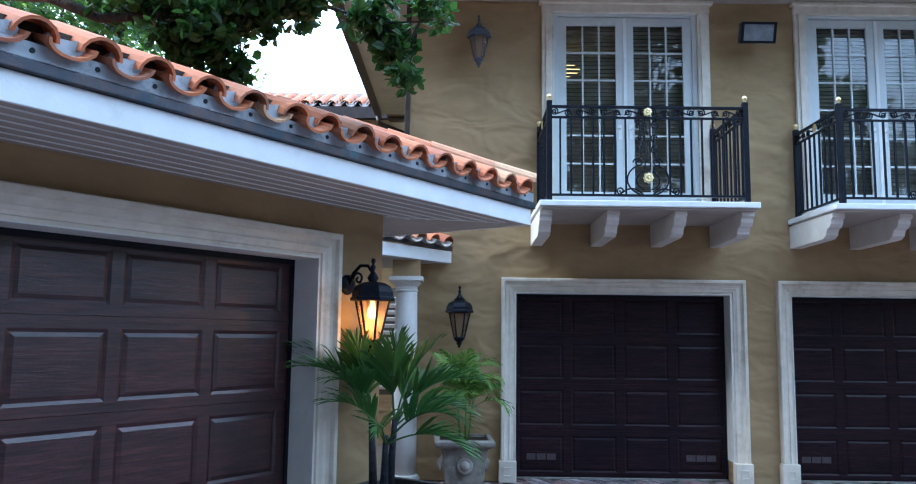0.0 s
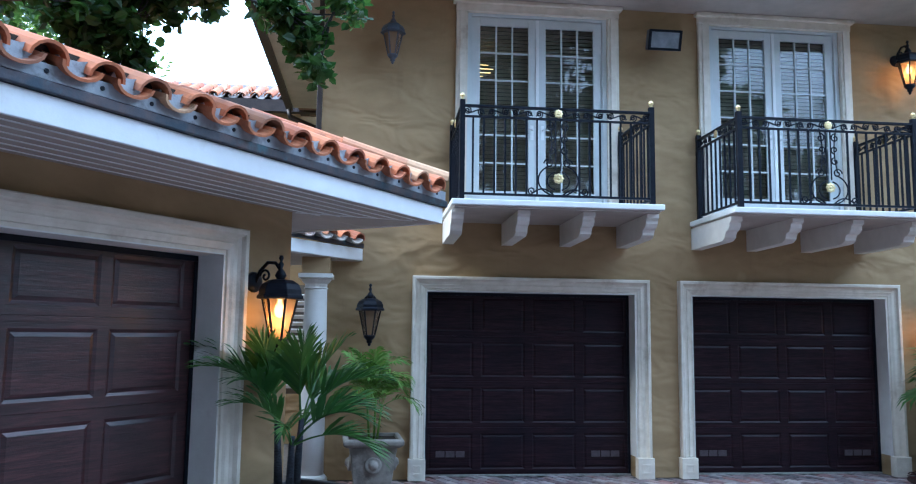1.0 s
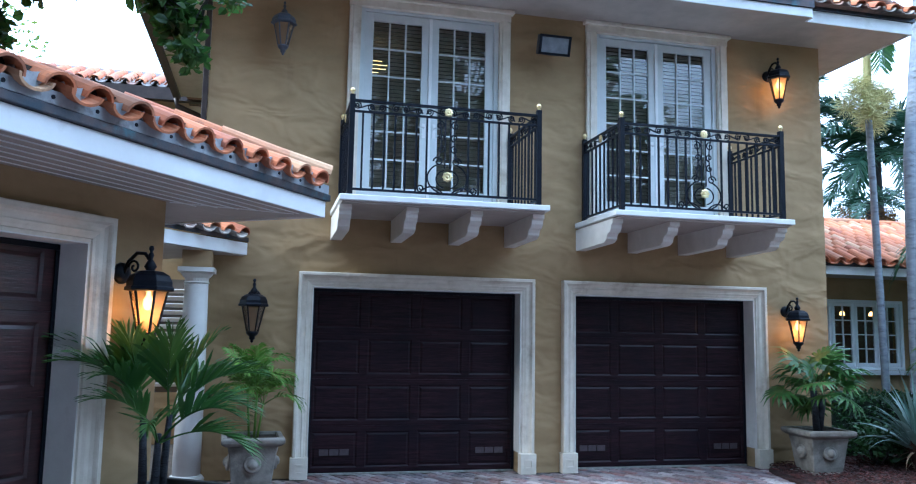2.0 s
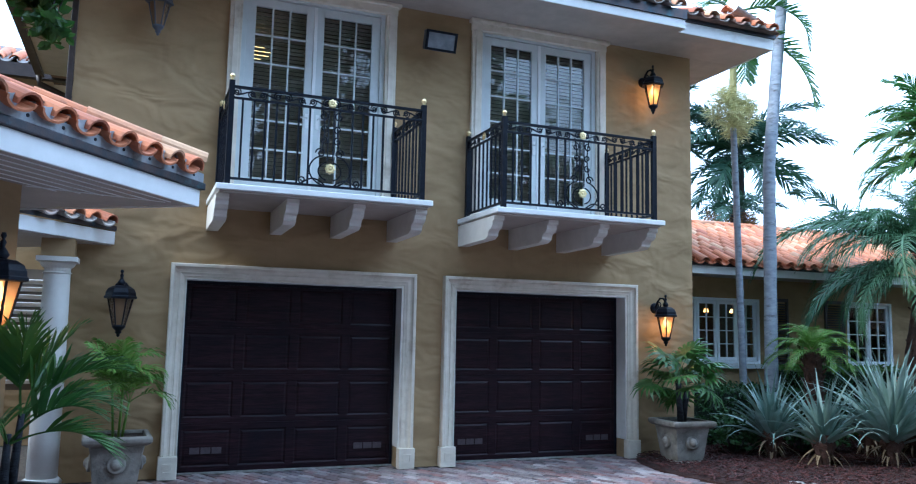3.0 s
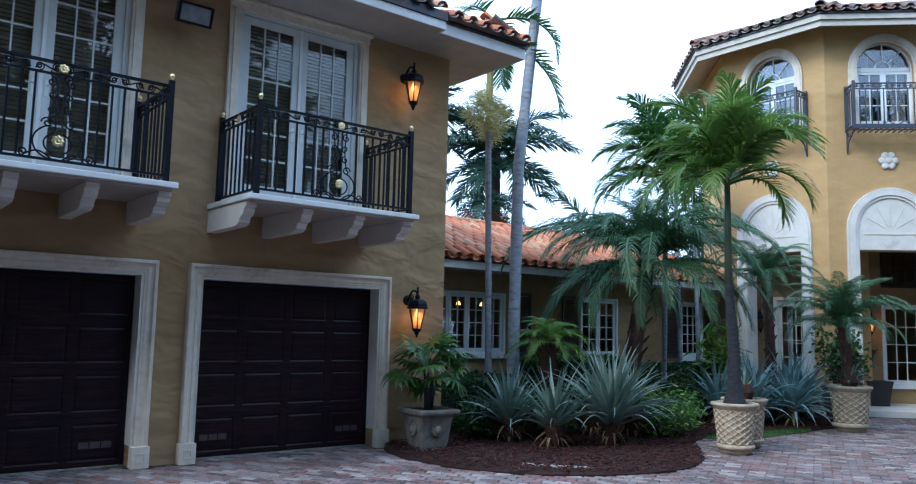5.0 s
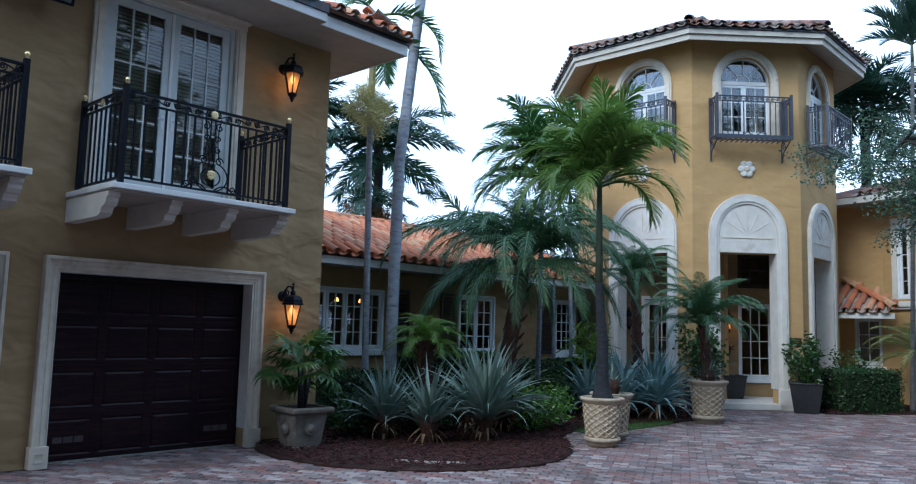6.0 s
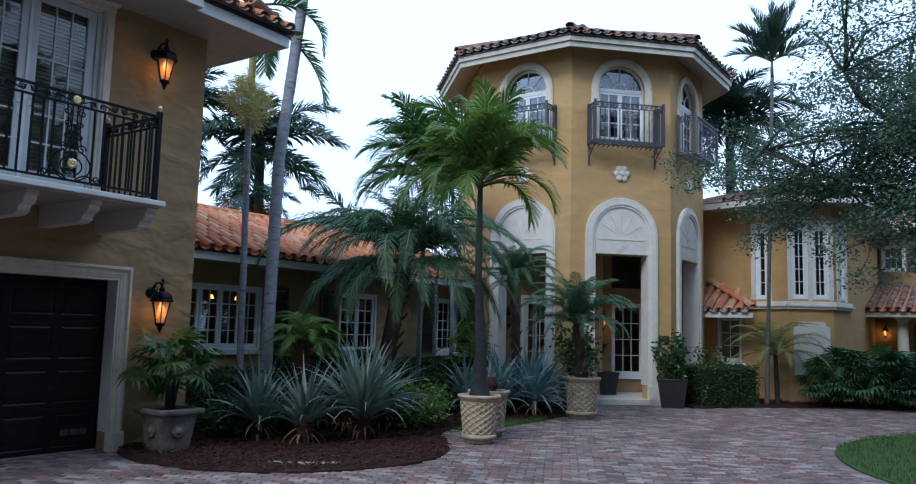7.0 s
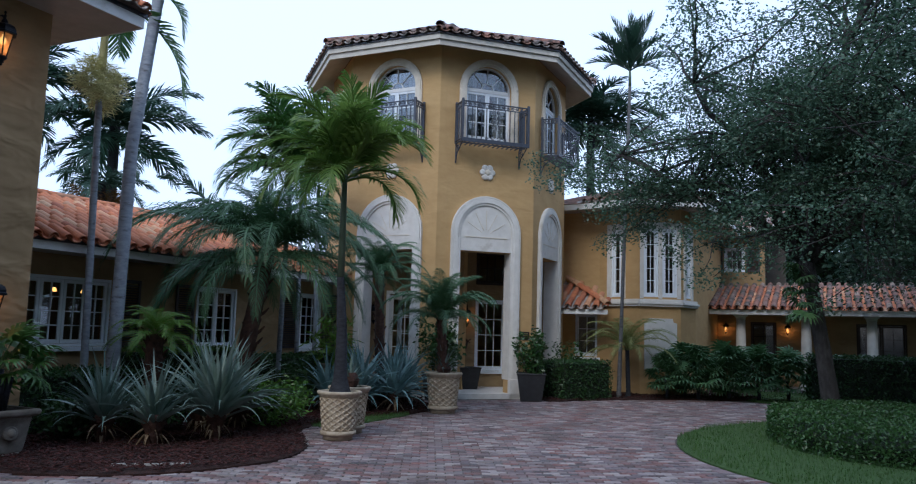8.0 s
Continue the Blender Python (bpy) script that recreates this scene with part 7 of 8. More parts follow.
for k, (dx, dy, h) in enumerate(((-0.03, 0.0, 0.50), (0.07, 0.02, 0.40))):
    part("stem", Mesh().tube([(dx * 0.5, dy, 0), (dx, dy, h * 0.5), (dx * 1.5, dy, h)], [0.045, 0.038, 0.04], 8), PALMDARK, palm_f, smooth=True)
    for j in range(12):
        part("frond", FAN[j % 2], None, palm_f, m=pose(dx * 1.5, dy, h, rng.uniform(-20, 20), -52 + 96 * (j / 12) + rng.uniform(-8, 8), j * 137.5) @ Matrix.Scale(rng.uniform(0.8, 1.0) * (0.9 if k == 0 else 0.75), 4))

# bromeliads in the bed
for x, y, s, sd, n in ((7.66, -0.74, 0.92, 1, 62), (7.86, -1.42, 0.90, 2, 60), (8.68, -1.72, 1.20, 3, 110), (9.75, -1.20, 1.0, 4, 60), (9.2, -0.95, 0.9, 5, 40), (7.95, -0.35, 0.75, 6, 34)):
    bromeliad(x, y, s, sd, n)
for x, y, s, sd in ((13.0, -1.35, 1.05, 11), (13.6, -1.75, 1.0, 12), (14.4, -1.25, 1.15, 13), (15.2, -1.1, 1.1, 14), (12.6, -0.9, 0.95, 15), (13.9, -0.8, 1.1, 16)):
    bromeliad(x, y, s, sd, 54, label="blue-grey bromeliad in a far clump", leaves=BROM_B)
bromeliad(14.2, -2.5, 0.5, 21, 24, label="small bromeliad under the potted date palm", z=0.6)
bromeliad(10.66, -2.60, 0.42, 22, 18, label="small bromeliad in a basket-weave pot", z=0.55)

# date palms
palm("date_palm", "wide pygmy date palm with a leaning fibrous trunk", (10.95, -0.2, 0.0), (11.44, -0.25, 2.98), 0.15, 0.14, PALMRED, [(F_DATE[0], 11, 10, 0.05, 1.5), (F_DATE[1], 17, 0, 0.0, 2.2), (F_DATE[2], 21, 20, -0.05, 2.45), (F_DATE[3], 15, 5, -0.12, 2.15), (F_DATE[2], 1, 120, -0.05, 3.2), (F_DATE[2], 1, 145, -0.05, 3.0), (F_DATE[3], 1, 132, -0.10, 3.0), (F_DATE[3], 1, 105, -0.12, 2.9), (F_DATE[3], 1, 158, -0.12, 2.7), (F_DATE[3], 1, 190, -0.12, 2.4), (F_DATE[2], 1, -57, -0.05, 2.9), (F_DATE[3], 1, -45, -0.12, 2.6), (F_DATE[3], 1, -77, -0.12, 2.5), (F_DATE[3], 1, 213, -0.15, 2.3)], mid=(11.0, -0.2, 1.0), rings=40, stubs=34, seed=2)
palm("date_palm", "pygmy date palm before the tower's arch", (15.0, -0.6, 0.0), (14.8, -0.6, 2.80), 0.105, 0.095, PALMRED, [(F_DATE[0], 9, 10, 0.05, 1.0), (F_DATE[1], 12, 0, 0.0, 1.3), (F_DATE[2], 10, 20, -0.05, 1.3), (F_DATE[3], 5, 5, -0.1, 1.0)], rings=40, stubs=30, seed=3)
palm("date_palm", "pygmy date palm in a basket-weave pot", (14.2, -2.5, 0.72), (14.1, -2.46, 1.82), 0.095, 0.085, PALMRED, [(F_DATE[0], 16, 10, 0.05, 1.2), (F_DATE[1], 16, 0, 0.0, 1.35), (F_DATE[2], 10, 20, -0.05, 1.25)], rings=30, stubs=24, seed=4)
palm("small_date_palm", "small light green palm with a short fibrous trunk", (9.12, -0.1, 0.0), (9.02, -0.15, 1.45), 0.14, 0.13, PALMRED, [(F_DATE_L[0], 8, 10, 0.05, 0.6), (F_DATE_L[1], 11, 0, 0.0, 0.72), (F_DATE_L[2], 10, 20, -0.05, 0.78)], rings=30, stubs=30, seed=5)
palm("small_palm", "small yellow-green palm before the bay", (20.75, -4.65, 0.0), (20.8, -4.6, 1.25), 0.065, 0.05, PALMDARK, [(F_PALE[0], 8, 10, 0.05, 1.25), (F_PALE[1], 11, 0, 0.0, 1.5), (F_PALE[2], 9, 20, -0.05, 1.4)], rings=20, seed=6)
# christmas palm in the first pot, tall, with a second crown behind
LEFT, RIGHT, NEAR = 123, -57, 213   # headings across and towards the court
palm("christmas_palm", "tall dark-trunked palm in a basket-weave pot", (9.96, -2.88, 0.63), (9.88, -2.86, 2.35), 0.105, 0.054, PALMDARK,
     [(F_CHRIST[0], 4, 95, 0.12, 1.45), (F_CHRIST[1], 5, 150, 0.1, 1.5), (F_CHRIST[1], 1, NEAR + 10, 0.08, 1.3), (F_CHRIST[2], 1, RIGHT - 10, 0.05, 1.55), (F_CHRIST[2], 1, LEFT + 12, 0.05, 1.55), (F_CHRIST[2], 1, NEAR - 25, 0.03, 1.5), (F_CHRIST[2], 1, NEAR + 40, 0.03, 1.45), (F_CHRIST[2], 1, 20, 0.03, 1.4), (F_CHRIST[3], 1, RIGHT + 6, -0.04, 1.55), (F_CHRIST[3], 1, RIGHT + 40, -0.08, 1.5), (F_CHRIST[3], 1, LEFT + 30, -0.08, 1.5), (F_CHRIST[3], 1, NEAR - 40, -0.1, 1.35), (F_CHRIST[2], 1, RIGHT - 35, 0.0, 1.6), (F_CHRIST[2], 1, LEFT - 20, 0.0, 1.6), (F_CHRIST[3], 1, LEFT - 8, -0.04, 1.4), (F_CHRIST[3], 1, NEAR, -0.06, 1.3), (F_CHRIST[3], 1, 60, -0.04, 1.3)],
     mid=(9.95, -2.88, 1.5), rings=26, bulge=1.7, seed=7, shaft=1.78)
palm("christmas_palm", "dark green palm planted in the bed behind the date palm", (12.35, 0.1, 0.0), (12.3, 0.0, 4.3), 0.05, 0.045, PALMBARK,
     [(F_CHRIST_D[3], 6, 10, -0.15, 1.45), (F_CHRIST_D[2], 5, 25, -0.05, 1.6), (F_CHRIST_D[0], 5, LEFT, 0.12, 1.48), (F_CHRIST_D[1], 5, 40, 0.1, 1.48), (F_CHRIST_D[1], 1, LEFT + 20, 0.1, 1.56), (F_CHRIST_D[1], 1, LEFT - 35, 0.05, 1.48), (F_CHRIST_D[1], 1, RIGHT, 0.05, 1.48), (F_CHRIST_D[2], 1, LEFT, 0.0, 1.64), (F_CHRIST_D[2], 1, LEFT + 45, 0.0, 1.56), (F_CHRIST_D[2], 1, NEAR, 0.0, 1.48), (F_CHRIST_D[2], 1, RIGHT + 25, 0.0, 1.48), (F_CHRIST_D[3], 1, LEFT - 12, -0.08, 1.56), (F_CHRIST_D[3], 1, LEFT + 28, -0.08, 1.48), (F_CHRIST_D[3], 1, NEAR + 30, -0.08, 1.31), (F_CHRIST_D[3], 1, RIGHT - 20, -0.08, 1.39), (F_CHRIST_D[3], 1, 30, -0.08, 1.31)],
     rings=26, seed=8, shaft=0.5)
# tall grey palms by the garage corner
palm("tall_palm", "tall smooth grey palm trunk rising past the roof", (8.93, 0.6, 0.0), (9.44, 0.6, 7.9), 0.105, 0.092, PALMBARK, [(F_ROYAL[0], 6, 10, 0.9, 1.3), (F_ROYAL[1], 3, 95, 0.9, 1.3)], mid=(9.0, 0.6, 4.4), rings=60, bulge=1.2, seed=9, shaft=0.35)
tp = palm("tall_palm", "slender grey palm with pale flower strands", (8.95, 1.2, 0.0), (8.82, 1.2, 5.15), 0.060, 0.052, PALMBARK, [], rings=50, bulge=1.2, seed=10)
part("crownshaft", Mesh().tube([(-0.13, 0, 5.15), (-0.12, 0, 5.9), (-0.10, 0, 7.2)], [0.062, 0.064, 0.055], 10), FLOWERING, tp, "yellow-green crownshaft", smooth=True)
for kind, az, lift, size in ((0, -52, 0.0, 1.65), (1, -48, -0.2, 2.1), (1, 118, -0.15, 1.2), (2, -80, -0.2, 1.15), (0, 110, 0.0, 1.7), (0, 200, 0.05, 1.6), (0, 40, 0.05, 1.8), (1, 160, -0.2, 1.6)):
    part("frond", F_HANG[kind], None, tp, m=pose(-0.10, 0, 7.15 + lift, 0, 0, az) @ Matrix.Scale(size, 4))
cloud_part("inflorescence", tp, FLOWERING, [(-0.12 + dx, dy, 5.42 + dz) for dx, dy, dz in ((-0.30, 0.08, -0.02), (0.26, -0.08, 0.05), (0.14, 0.18, -0.14), (-0.16, -0.2, -0.16), (0.10, 0.0, 0.18), (-0.22, -0.06, 0.2), (0.18, 0.12, -0.24), (-0.08, 0.06, 0.28))], (0.16, 0.16, 0.22), 3400, 0.20, 8, 0.05, 0.06, "puffy pale yellow flower strands")
for x, y, zt in ((14.85, 1.5, 4.9), (15.25, 1.3, 4.5)):
    palm("slender_palm", "slender pale palm stem by the house window", (x, y, 0.0), (x - 0.15, y, zt), 0.05, 0.042, PALMBARK, [(F_CHRIST_D[1], 5, 10, 0.2, 1.2), (F_CHRIST_D[2], 6, 30, 0.1, 1.2)], rings=50, seed=int(x * 10), shaft=0.4)
palm("thin_palm", "thin white-stemmed palm before the bay", (20.3, -4.5, 0.0), (20.2, -4.78, 8.1), 0.05, 0.04, PALMGREY, [(F_SPEAR[0], 6, 0, 0.1, 1.35), (F_SPEAR[1], 7, 15, 0.05, 1.35), (F_SPEAR[2], 6, 40, 0.0, 1.2)], rings=60, seed=12, shaft=0.5)
# far palms behind the low roof
palm("far_palm", "dense dark foxtail palm behind the roofs", (18.6, 12.0, 0), (18.5, 12.0, 8.0), 0.2, 0.17, PALMDARK, [(F_FOX[0], 6, 0, 0.1, 2.8), (F_FOX[1], 8, 15, 0.0, 3.1), (F_FOX[2], 7, 0, -0.2, 2.9)], rings=40, seed=13)
seeds = thing("seed_palm", "far palm hung with orange-brown seed clusters", "palm", pose(15.4, 8.75, 0))
part("trunk", trunk_mesh([(0, 0, 0), (0, 0, 5.4)], 0.14, 0.11, 10, 30), PALMDARK, seeds, smooth=True)
cloud_part("seed_spray", seeds, FRUIT, [(-0.45, 0.4, 5.0), (-0.25, 0.2, 4.85), (0.05, 0.0, 4.95), (0.35, -0.25, 5.0), (0.40, -0.3, 4.75)], (0.22, 0.22, 0.30), 2600, 0.16, 28, 0.05, 0.12, "hanging orange-brown seed strands")
for k in range(9):
    part("frond", F_FOX[1 + k % 2], None, seeds, m=pose(0, 0, 5.4, 0, 0, k * 40 + 12) @ Matrix.Scale(1.5, 4))
palm("far_palm", "dark foxtail palm farther off", (15.8, 14.0, 0), (15.8, 14.0, 8.8), 0.2, 0.17, PALMDARK, [(F_FOX[0], 7, 0, 0.1, 2.6), (F_FOX[1], 9, 15, 0.0, 3.0), (F_FOX[2], 9, 0, -0.2, 3.0)], rings=40, seed=14)
palm("far_palm", "low far palm with one reaching frond", (17.7, 6.6, 0), (17.6, 6.7, 4.75), 0.12, 0.10, PALMDARK, [(F_FOX[0], 1, 127, 0.0, 2.1), (F_FOX[1], 2, 100, 0.0, 1.4)], rings=40, seed=15)
palm("far_palm", "far palm beside the tower", (26.5, 3.5, 0), (26.5, 3.5, 7.6), 0.18, 0.15, PALMDARK, [(F_FOX[0], 7, 0, 0.1, 2.4), (F_FOX[1], 9, 15, 0.0, 2.8), (F_FOX[2], 9, 0, -0.2, 2.8)], rings=40, seed=16)
palm("far_palm", "dusky palm behind the far wing", (25.0, -2.4, 0), (25.0, -2.4, 8.6), 0.16, 0.13, PALMDARK, [(F_FOX[0], 8, 0, 0.1, 2.2), (F_FOX[1], 9, 15, 0.0, 2.6), (F_FOX[2], 8, 0, -0.2, 2.4)], rings=40, seed=17)

# hedges
hedge("clipped_hedge", "clipped box hedge under the house windows", 9.6, 0.55, 12.1, 1.25, 1.15, 0.055, HEDGELEAF, 1, top=HEDGETOP)
hedge("clipped_hedge", "clipped box hedge before the low range", 12.15, 0.7, 16.3, 1.3, 0.98, 0.06, HEDGELEAF, 2)
hedge("clipped_hedge", "dark clipped hedge by the garage corner", 7.3, 0.5, 9.4, 1.15, 0.85, 0.06, HEDGELEAF, 3)
hedge("clipped_hedge", "clipped box hedge beside the tower", 18.75, -4.15, 20.2, -3.0, 0.92, 0.055, HEDGELEAF, 4, turn=-35)
hedge("round_hedge", "low rounded hedge on the lawn island", 11.6, -12.6, 17.2, -8.45, 0.47, 0.05, HEDGELEAF, 5, round_=True)
hedge("clipped_hedge", "far clipped hedge before the porch", 22.2, -17.0, 23.2, -8.9, 1.2, 0.08, HEDGELEAF, 6)


def bush(name, label, x, y, r, h, count, size, mat, seed, wide=0.5):
    th = thing(name, label, "shrub", pose(x, y, 0))
    rg = random.Random(seed)
    st = Mesh()
    cs = []
    for k in range(14):
        a, q = rg.uniform(0, 6.28), r * math.sqrt(rg.random()) * 0.8
        c = (q * math.cos(a), q * math.sin(a), h * rg.uniform(0.35, 0.82))
        cs.append(c)
        st.tube([(c[0] * 0.15, c[1] * 0.15, 0), (c[0] * 0.6, c[1] * 0.6, c[2] * 0.6), c], [0.018, 0.012, 0.006], 5)
    part("stem", st, BARK, th)
    cloud_part("foliage", th, mat, cs, (r * 0.42, r * 0.42, h * 0.3), count, size, seed, 0.4, wide)
    return th


bush("fern_bush", "bright green ferny bush beside the pots", 10.4, -1.25, 0.75, 0.75, 3600, 0.10, HEDGETOP, 3, 0.3)
bush("bush", "dark bush behind the bromeliads", 8.6, -0.3, 0.7, 0.6, 1300, 0.09, HEDGELEAF, 4)
bush("bush", "dark bush by the garage corner", 7.6, -0.1, 0.5, 0.6, 1000, 0.09, HEDGELEAF, 14)
bush("bush", "dark bush behind the bromeliads", 9.9, -0.3, 0.6, 0.6, 1100, 0.09, HEDGELEAF, 24)
bush("bush", "leafy bush behind the basket-weave pots", 12.6, -0.3, 0.8, 0.9, 1500, 0.11, BUSHLEAF, 25)
bush("planter_shrub", "leafy green shrub in a black planter", 18.05, -2.95, 0.40, 1.35, 1700, 0.10, BUSHLEAF, 5).matrix_basis = pose(18.05, -2.95, 0.3)
bush("planter_shrub", "leafy green shrub in a black planter", 16.55, -1.25, 0.5, 1.6, 1900, 0.11, BUSHLEAF, 6).matrix_basis = pose(16.55, -1.25, 0.25)
bush("bush", "rounded green bush against the tower", 20.1, -3.3, 0.6, 1.35, 1200, 0.10, BUSHLEAF, 7)
bush("areca", "leafy palm shrub in a pot under the house window", 14.9, 0.55, 0.6, 2.0, 500, 0.32, PALMLIGHT, 8, 0.14)
PHIL = fan_data("leaf", PHILLEAF, 11, 0.30, 0.055, 3)
rng = random.Random(31)
for k, (x, y, s) in enumerate(((20.9, -5.6, 1.0), (21.4, -6.3, 1.15), (21.9, -7.0, 1.2), (22.3, -7.7, 1.2), (22.6, -8.4, 1.1), (21.8, -5.9, 1.2), (22.6, -6.8, 1.25))):
    ph = thing("philodendron", "dark green shrub of large cut leaves", "shrub", pose(x, y, 0.02), "philodendrons by the bay")
    part("stem", Mesh().tube([(0, 0, 0), (0.05, 0, 0.25), (0.02, 0.05, 0.5)], [0.05, 0.045, 0.03], 7), PALMDARK, ph)
    for j in range(52):
        part("leaf", PHIL, None, ph, m=pose(0, 0, 0.15 + 0.55 * (j / 52), rng.uniform(-20, 20), -65 * (j / 52) + rng.uniform(-10, 20), j * 137.5) @ Matrix.Scale(s * rng.uniform(0.7, 1.1), 4))
bl2 = thing("red_flower", "red bromeliad flower spike in the bed", "flower", pose(9.75, -1.0, 0.1))
part("stalk", Mesh().tube([(0, 0, 0), (0.02, 0, 0.5), (0.03, 0, 0.85)], 0.012, 6), PALMLEAF, bl2)
sp = Mesh()
for k in range(18):
    sp.tube([(0.03, 0, 0.72 + k * 0.014), (0.03 + 0.06 * math.cos(k * 2.4), 0.06 * math.sin(k * 2.4), 0.78 + k * 0.014)], [0.012, 0.003], 4)
part("bracts", sp, RED, bl2, "red flower bracts")

# ---- trees ----
rng = random.Random(77)
oak = thing("oak_tree", "spreading live oak with a leaning grey trunk and small dark leaves", "tree", pose(17.4, -9.45, 0))
wood_m = Mesh()
wood_m.tube([(0, 0, -0.1), (-0.03, 0.06, 0.4), (-0.10, 0.18, 1.4), (-0.14, 0.36, 2.6), (-0.14, 0.48, 3.3)], [0.26, 0.175, 0.15, 0.14, 0.165], 12, True, 0.03)
ends, centres = [], []
mains = [(-0.6, 2.6, 4.6), (0.2, 1.5, 6.8), (-2.0, 0.6, 5.8), (1.0, -1.0, 6.5), (-1.2, -2.4, 5.6), (2.2, 1.0, 6.0), (-1.0, 4.0, 5.4), (-2.6, -1.4, 4.4), (-1.6, 2.4, 6.6), (0.0, -2.0, 8.4), (-1.0, -4.2, 7.2), (0.2, -0.8, 8.8), (-2.2, -3.6, 5.8), (0.8, -0.6, 7.8), (-1.0, -5.4, 6.4), (0.5, -4.6, 8.6), (-2.0, -4.8, 8.2), (1.5, -3.4, 5.6), (-1.5, -1.0, 8.6), (-1.5, -6.3, 7.8), (-0.5, -6.0, 9.0), (0.5, -3.5, 9.6)]


def in_crown(c):
    return c[1] < 6.3 - 0.30 * max(0.0, c[2] - 2.0) - 0.9 * max(0.0, c[2] - 7.2)


for e in mains:
    pts = limb(wood_m, (-0.14, 0.46, 3.15), e, 0.12, 0.04, rng, 0.08)
    centres += [tuple(q) for q in pts[3:] if in_crown(q)]
    for k in range(14):
        q = pts[rng.randint(2, 6)]
        t = q + Vector((rng.gauss(0, 1.1), rng.gauss(0, 1.3), rng.gauss(0.25, 0.8)))
        if not in_crown(t):
            continue
        twig = limb(wood_m, q, t, 0.035, 0.012, rng, 0.05, 4)
        centres += [tuple(t), tuple(twig[3])]
        for j in range(2):
            t2 = t + Vector((rng.gauss(0, 0.6), rng.gauss(0, 0.7), rng.gauss(-0.1, 0.4)))
            if not in_crown(t2):
                continue
            limb(wood_m, t, t2, 0.013, 0.006, rng, 0.02, 3)
            centres.append(tuple(t2))
for k in range(8):
    q = Vector((-0.6, 2.6, 4.6))
    t = Vector((-0.8 + rng.gauss(0, 0.6), 3.2 + k * 0.42, 4.9 + rng.gauss(0.1, 0.5)))
    limb(wood_m, q, t, 0.02, 0.006, rng, 0.06, 5)
    centres += [tuple(t), tuple(q.lerp(t, 0.8)), tuple(q.lerp(t, 0.6)), tuple(q.lerp(t, 0.4))]
# denser outer boughs away from the house
for k in range(80):
    t = Vector((rng.uniform(-1.8, 1.8), rng.uniform(-6.0, 1.4), rng.uniform(4.2, 9.6)))
    centres.append(tuple(t))
    if k % 3 == 0:
        limb(wood_m, Vector(mains[k % len(mains)]), t, 0.03, 0.008, rng, 0.05, 4)
for k in range(46):
    centres.append((rng.uniform(-0.5, 1.8), rng.uniform(-5.5, -1.2), rng.uniform(2.4, 4.4)))
for k in range(26):
    t = Vector((rng.uniform(-1.5, 1.0), rng.uniform(1.2, 5.4), rng.uniform(3.9, 7.2)))
    if in_crown(t):
        centres.append(tuple(t))
        limb(wood_m, Vector((-0.6, 2.6, 4.6)), t, 0.02, 0.006, rng, 0.05, 4)
# unseen boughs added out over the lawn, to shade it and the round hedge
for k in range(56):
    t = Vector((rng.uniform(-5.8, -1.0), rng.uniform(-6.8, -3.0), rng.uniform(3.6, 7.5)))
    centres.append(tuple(t))
    if k % 4 == 0:
        limb(wood_m, Vector((-2.2, -3.6, 5.8)), t, 0.04, 0.008, rng, 0.05, 4)
centres = [c for c in centres if (Vector(c) - Vector((-0.14, 0.46, 3.2))).length > 1.3]
part("trunk", wood_m, BARK, oak, smooth=True)
cloud_part("crown", oak, OAKLEAF, centres, (0.46, 0.50, 0.30), 225000, 0.075, 9, 0.45, 0.55)

climb = thing("climbing_philodendron", "large cut-leaved philodendron climbing on the oak's trunk", "climber", pose(17.3, -9.2, 1.9))
part("stem", Mesh().tube([(0.0, -0.05, -0.3), (-0.17, 0.10, 0.3), (-0.18, 0.16, 1.1)], [0.025, 0.022, 0.015], 6), PALMDARK, climb)
for j in range(26):
    part("leaf", PHIL, None, climb, m=pose(-0.16, 0.1, 0.1 + 0.04 * j, rng.uniform(-25, 25), rng.uniform(-35, 30), 110 + rng.uniform(-100, 100)) @ Matrix.Scale(rng.uniform(0.7, 1.1), 4))

near = thing("broadleaf_tree", "glossy broad-leaved tree reaching over the tiled roof", "tree", pose(-5.2, -1.6, 0))
wm, cs = Mesh(), []
wm.tube([(0, 0, 0), (0.1, -0.3, 1.6), (0.5, -0.9, 3.2), (0.9, -1.4, 4.0)], [0.2, 0.17, 0.13, 0.10], 9)
B0 = Vector((5.2, 1.6, 0))
spine = [Vector((-4.3, -3.0, 4.0)), Vector((-3.4, -4.6, 3.7)), Vector((-2.62, -5.3, 3.36)), Vector((-2.38, -5.25, 3.27)), Vector((-2.2, -5.2, 3.30)), Vector((-1.65, -5.0, 3.46)), Vector((-1.24, -4.96, 3.47)), Vector((-0.97, -4.9, 3.40)), Vector((-0.72, -4.88, 3.42))]
wm.tube([p + B0 for p in spine], [0.10, 0.05, 0.030, 0.027, 0.024, 0.018, 0.012, 0.008, 0.004], 8)
rng = random.Random(5)
